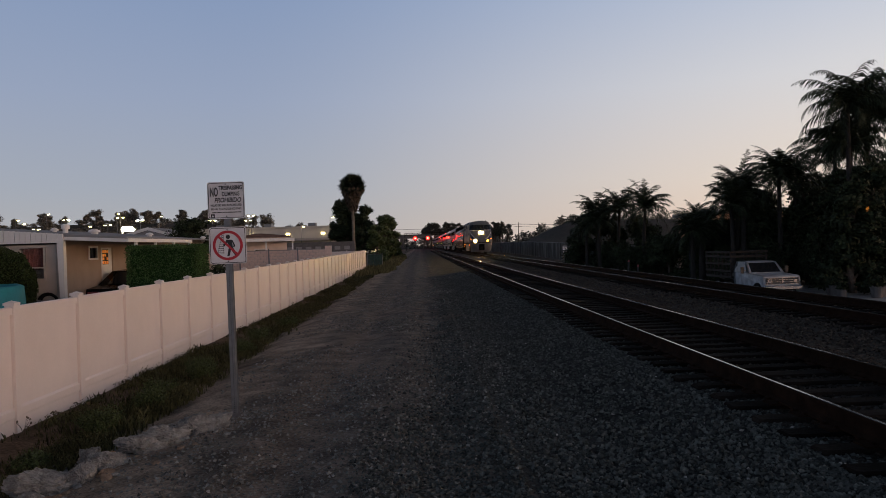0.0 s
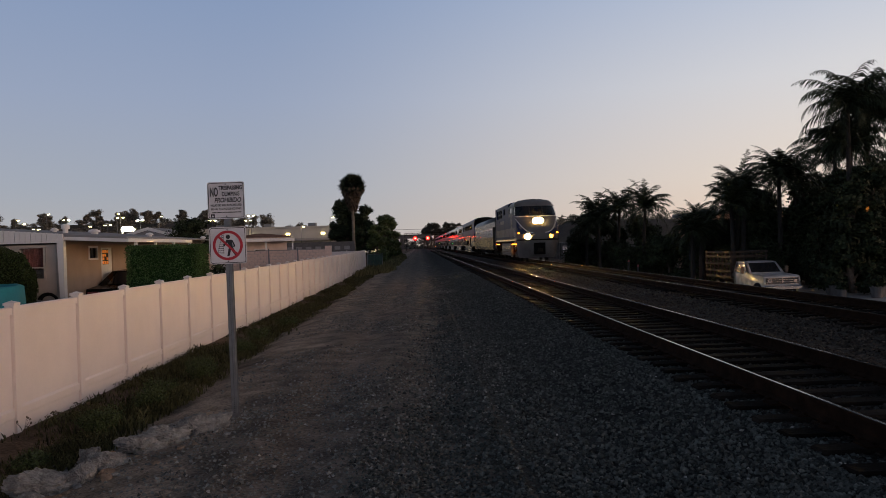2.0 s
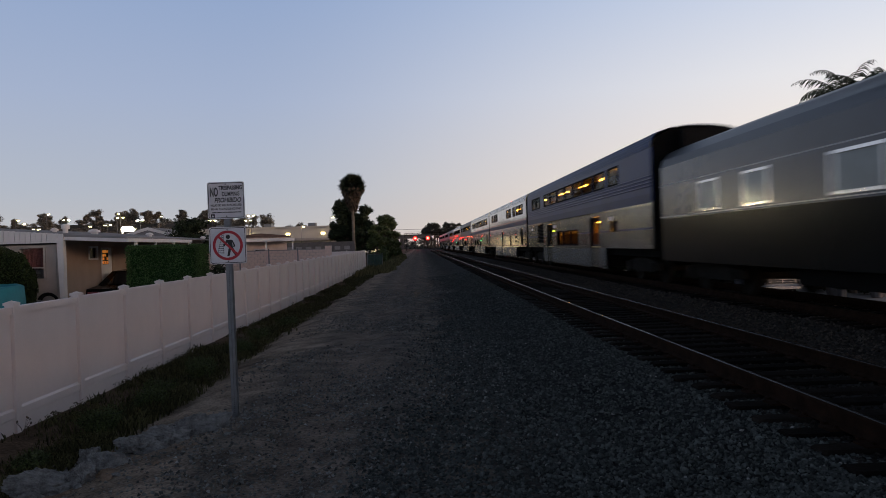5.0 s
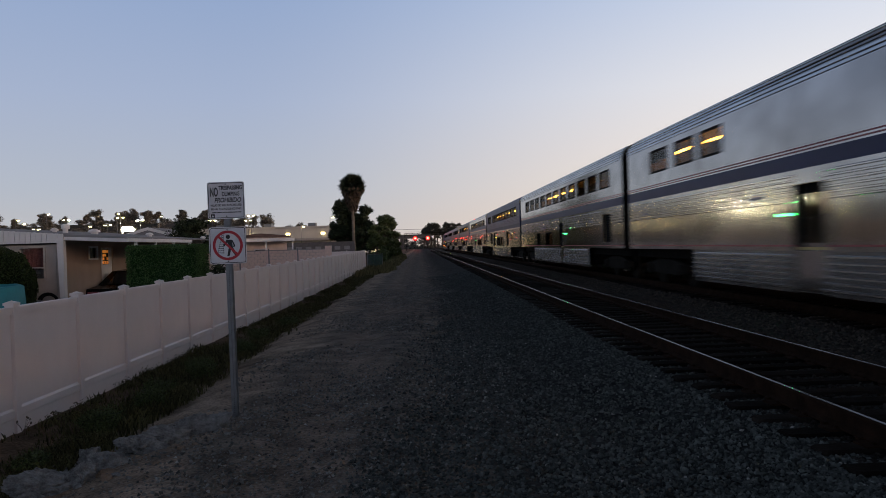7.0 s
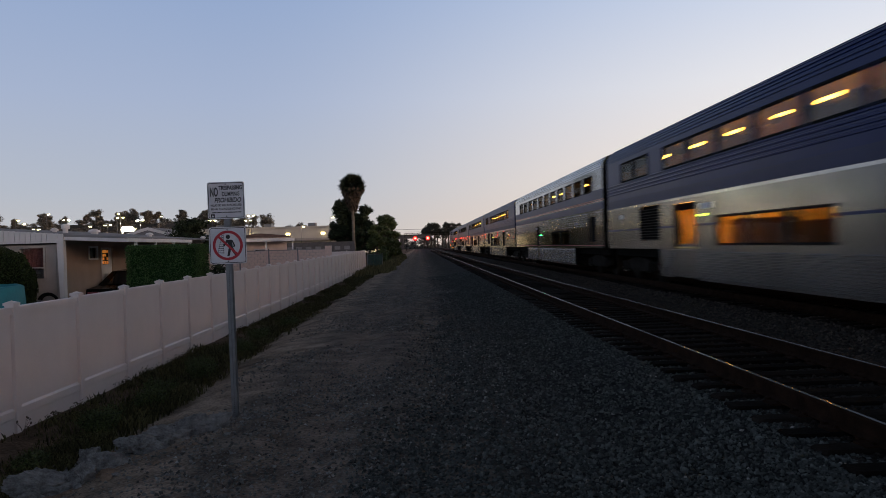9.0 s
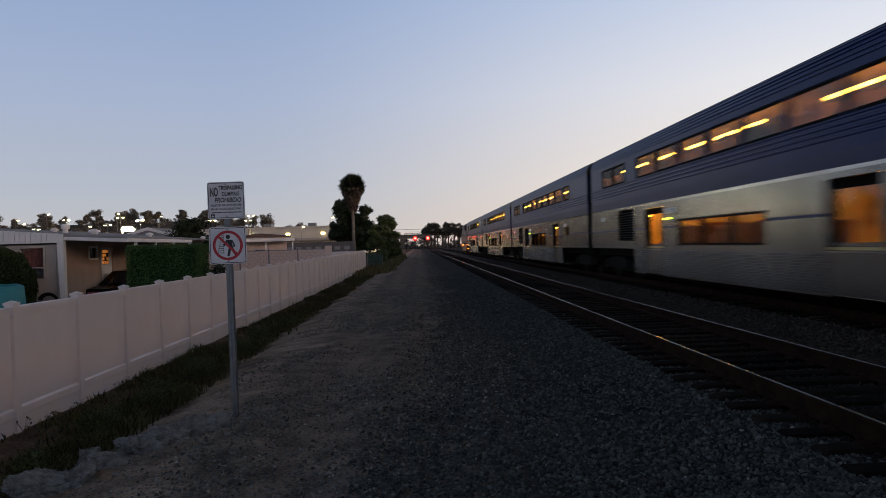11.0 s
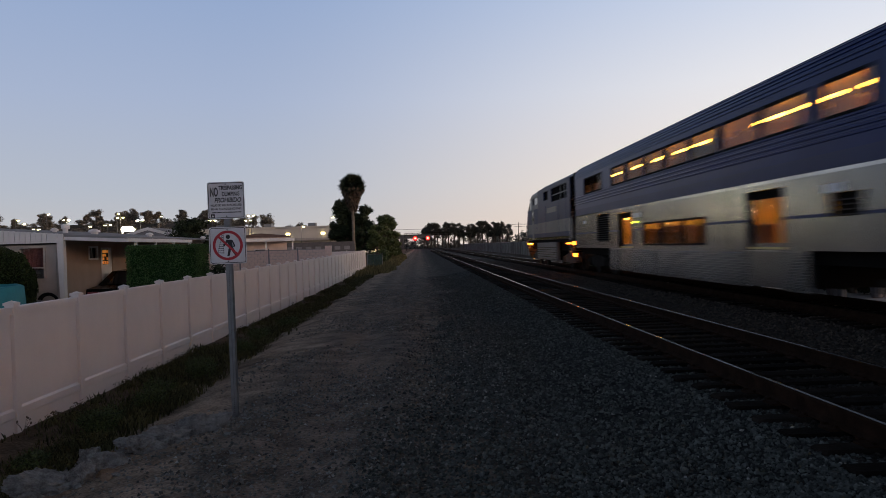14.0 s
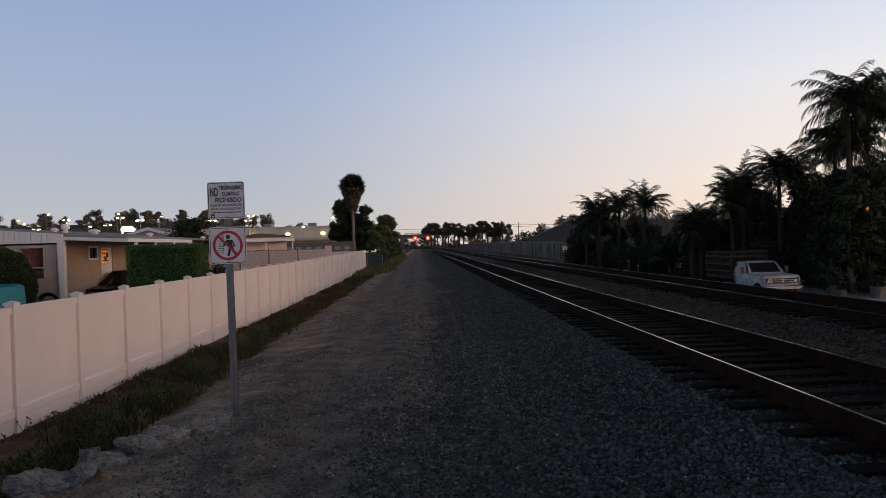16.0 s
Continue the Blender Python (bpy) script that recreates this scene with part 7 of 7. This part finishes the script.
LUMPS = ((-3.82, 6.5, 0.2, 0.17, 0.15, 0), (-3.58, 6.42, 0.13, 0.11, 0.11, 0), (-3.66, 6.66, 0.14, 0.12, 0.1, 0), (-3.64, 6.98, 0.36, 0.2, 0.19, 0), (-3.36, 7.06, 0.13, 0.11, 0.2, 0), (-3.2, 7.16, 0.1, 0.07, 0.06, 1), (-3.14, 7.02, 0.07, 0.05, 0.05, 1),
         (-3.66, 7.86, 0.15, 0.15, 0.2, 0), (-3.5, 7.55, 0.12, 0.1, 0.11, 0), (-3.28, 7.48, 0.2, 0.15, 0.15, 0), (-3.12, 7.9, 0.34, 0.22, 0.17, 0), (-2.98, 8.15, 0.3, 0.2, 0.15, 0), (-2.75, 8.5, 0.3, 0.2, 0.16, 0), (-2.5, 8.58, 0.22, 0.15, 0.13, 0), (-3.42, 6.6, 0.12, 0.08, 0.06, 1))


def build_rubble():
    rg = random.Random(15)
    spots = list(LUMPS)
    for i in range(44):
        f = rg.random()
        r = rg.uniform(0.05, 0.13)
        spots.append((-2.5 - 1.9 * f + 0.35 * f * f + rg.gauss(0.02, 0.16), 8.75 - 0.5 * f - 1.7 * f * f + rg.gauss(-0.05, 0.16), r, r * rg.uniform(0.6, 0.9), r * rg.uniform(0.5, 0.9), 1 if rg.random() < 0.15 else 0))
    for i in range(46):
        a, b = rg.choice(LUMPS), rg.choice((0.25, 0.32, 0.2))
        spots.append((a[0] + rg.gauss(0.06, b), a[1] + rg.gauss(-0.04, b), rg.uniform(0.025, 0.07), rg.uniform(0.025, 0.06), rg.uniform(0.02, 0.05), 1 if rg.random() < 0.2 else 0))
    for x, y, rx, ry, rz, tan in spots:
        big = rx > 0.085
        bm = bmesh.new()
        bmesh.ops.create_icosphere(bm, subdivisions=5 if big else 2, radius=1)
        o = Vector((rg.uniform(0, 50), 0, 0))
        cuts = [(Vector((rg.gauss(0, 1), rg.gauss(0, 1), rg.gauss(0, 1))).normalized(), rg.uniform(0.5, 0.8)) for _ in range(12)]
        for v in bm.verts:
            c = v.co
            for nrm, dist in cuts:
                over = c.dot(nrm) - dist
                if over > 0:
                    c = c - nrm * over * 0.88
            d = c.normalized()
            rough = 0.16 * noise.noise(c * 2.2 + o) + 0.12 * noise.noise(c * 5 + o) + (0.11 * noise.noise(c * 11 + o) + 0.07 * noise.noise(c * 23 + o) if big else 0)
            c = c + d * rough
            v.co = Vector((c.x * rx, c.y * ry, c.z * rz * 0.88)) * 1.05
        me = bpy.data.meshes.new("rubble_block")
        bm.to_mesh(me)
        bm.free()
        me.materials.append(M_TANSTONE if tan else M_RUBBLE)
        ob = new("rubble_block", me)
        ob.matrix_basis = pose(x + 0.06, y - 0.1, ground_z(x, y) + rz * 0.4, rg.uniform(-10, 10), rg.uniform(-10, 10), rg.uniform(-25, 25) + 35)
        tagged(ob, "tan broken stone among concrete rubble" if tan else "rough crumbling lump of broken grey concrete in dirt", "rubble", "broken concrete lumps")


build_rubble()
scatter("rubble_chips", "small pale crumbs of broken concrete", M_RUBBLE, 5200,
        lambda r: (lambda f: (-2.5 - 1.9 * f + 0.35 * f * f + r.gauss(0, 0.3), 8.85 - 0.5 * f - 1.7 * f * f + r.gauss(0, 0.26)))(r.random()), lambda r: 0.01 + 0.035 * r.random() ** 2, 16)


def build_utility_poles():
    for x, y in ((48, 345), (120, 345), (-40, 345)):
        z = 2.0
        t = thing("utility_pole", pose(x, y, z - 1), "distant wooden utility pole with crossarms", "utility pole", "far utility poles")
        Mesh().tube([(0, 0, 0), (0, 0, 10.5)], [0.22, 0.14], 8).link("pole", M_BARK, t)
        for zz in (9.4, 8.2):
            Mesh().box(-1.6, 1.6, -0.08, 0.08, zz, zz + 0.16).link("crossarm", M_BARK, t)
    for zz, dx in ((9.5, -1.4), (9.5, 1.4), (8.3, 0.0)):
        for a, b in ((-40, 48), (48, 120)):
            pts = [(a + (b - a) * k / 10 + dx, 345, 1 + zz - 1.2 * math.sin(math.pi * k / 10)) for k in range(11)]
            w = thing("overhead_wire", pose(0, 0, 0), "thin dark overhead wire between far poles", "wire", "far overhead wires")
            Mesh().tube(pts, 0.04, 4).link("wire", M_BLACK, w)


build_utility_poles()


def build_far_woods():
    rg = random.Random(91)
    m = Mesh()
    for i in range(260):
        x = rg.uniform(-70, 190)
        y = rg.uniform(400, 440)
        leaf_cloud(m, (x, y, ground_z(x, y) + rg.uniform(0, 5)), rg.uniform(2.5, 4.2), 60, 0.8, rg, 0.8)
    for i in range(300):
        y = rg.uniform(265, 335)
        x = rg.uniform(-190, -62)
        leaf_cloud(m, (x, y, ground_z(x, y) + rg.uniform(-1.0, 1.2)), rg.uniform(1.6, 3.0), 90, 0.45, rg, 0.6)
    # leaves coloured paler in place of haze over the distance
    tagged(m.link("far_woods", M_HAZELEAF), "dark band of distant trees along the horizon", "trees", kind="stuff")


build_far_woods()


def build_lit_canopy():
    c = thing("lit_canopy", pose(-91, 226, ground_z(-91, 226)), "brightly lit white canopy of a far filling station", "canopy")
    Mesh().box(-1.7, 1.7, -1.5, 1.5, 8.5, 10.0, ch=0.5).link("canopy_roof", M_CANOPYLIGHT, c, "glowing white canopy edge")
    for x in (-1.6, 1.6):
        Mesh().box(x - 0.2, x + 0.2, -0.2, 0.2, 0, 8.5).link("column", M_WHITE, c)


build_lit_canopy()


def build_sprigs():
    rg = random.Random(8)
    for x, y, h in ((-5.36, 9.7, 0.24), (-5.4, 10.6, 0.12), (-5.38, 13.0, 0.1)):
        z = ground_z(x, y)
        t = thing("dry_weed", pose(x, y, z - 0.01), "dead brown weed stalk against the vinyl fence", "weed", "dead weeds at the fence")
        m = Mesh()
        for k in range(9):
            a = rg.uniform(0, 6.28)
            e = (math.cos(a) * h * 0.4, math.sin(a) * h * 0.25, h * rng_between(rg, 0.6, 1.0))
            m.tube([(0, 0, 0), (e[0] * 0.4, e[1] * 0.4, e[2] * 0.6), e], [0.004, 0.003, 0.002], 4)
            m.tube([e, (e[0], e[1], e[2] + 0.02)], [0.014, 0.006], 5)
        m.link("stalks", M_DEADFROND, t)


def rng_between(rg, a, b):
    return a + (b - a) * rg.random()


build_sprigs()


def build_weed_clumps():
    for i, (x, y, r, h) in enumerate(((-4.35, 8.0, 0.22, 0.26), (-4.15, 9.3, 0.3, 0.4), (-4.45, 9.9, 0.25, 0.3), (-4.0, 10.6, 0.28, 0.36), (-4.3, 11.8, 0.3, 0.34), (-3.95, 12.9, 0.3, 0.4),
                                      (-4.4, 14.2, 0.32, 0.36), (-4.0, 16.0, 0.34, 0.42), (-4.2, 18.5, 0.35, 0.4), (-3.9, 21.0, 0.35, 0.42), (-4.75, 6.9, 0.2, 0.22))):
        build_bush(x, y, r, h, 700 + i, "low soft green weed clump along the dirt verge", M_VERGE, 0.02, 1300, name="weed_clump", cat="weed")


build_weed_clumps()


def build_mesh_fence():
    z = ground_z(-5.0, 76)
    f = thing("mesh_fence", pose(-5.6, 76, z), "short chain-link fence with dark green slats beyond the vinyl fence", "fence")
    slat = None
    for k in range(20):
        m = pose(0.06 + k * 0.075, 0, 0)
        if slat is None:
            slat = Mesh().box(-0.03, 0.03, -0.006, 0.006, 0.05, 1.45).link("slat", M_GREENSLAT, f)
            slat.matrix_basis = m
        else:
            share(slat, m, f)
    for x in (0.0, 0.78, 1.56):
        Mesh().tube([(x, 0.03, -0.2), (x, 0.03, 1.6)], 0.03, 6).link("post", M_GALV, f)
    for zz in (0.08, 1.5):
        Mesh().tube([(0, 0.03, zz), (1.56, 0.03, zz)], 0.022, 6).link("rail", M_GALV, f)


build_mesh_fence()


# ---------------------------------------------------------------- what moves
def motions():
    for ob, offset, turned in TRAIN:
        walk(ob, [(t, pose(TRACKS[1], y + offset, FAR_LIFT, 0, 0, 180 if turned else 0)) for t, y in RUN])


motions()
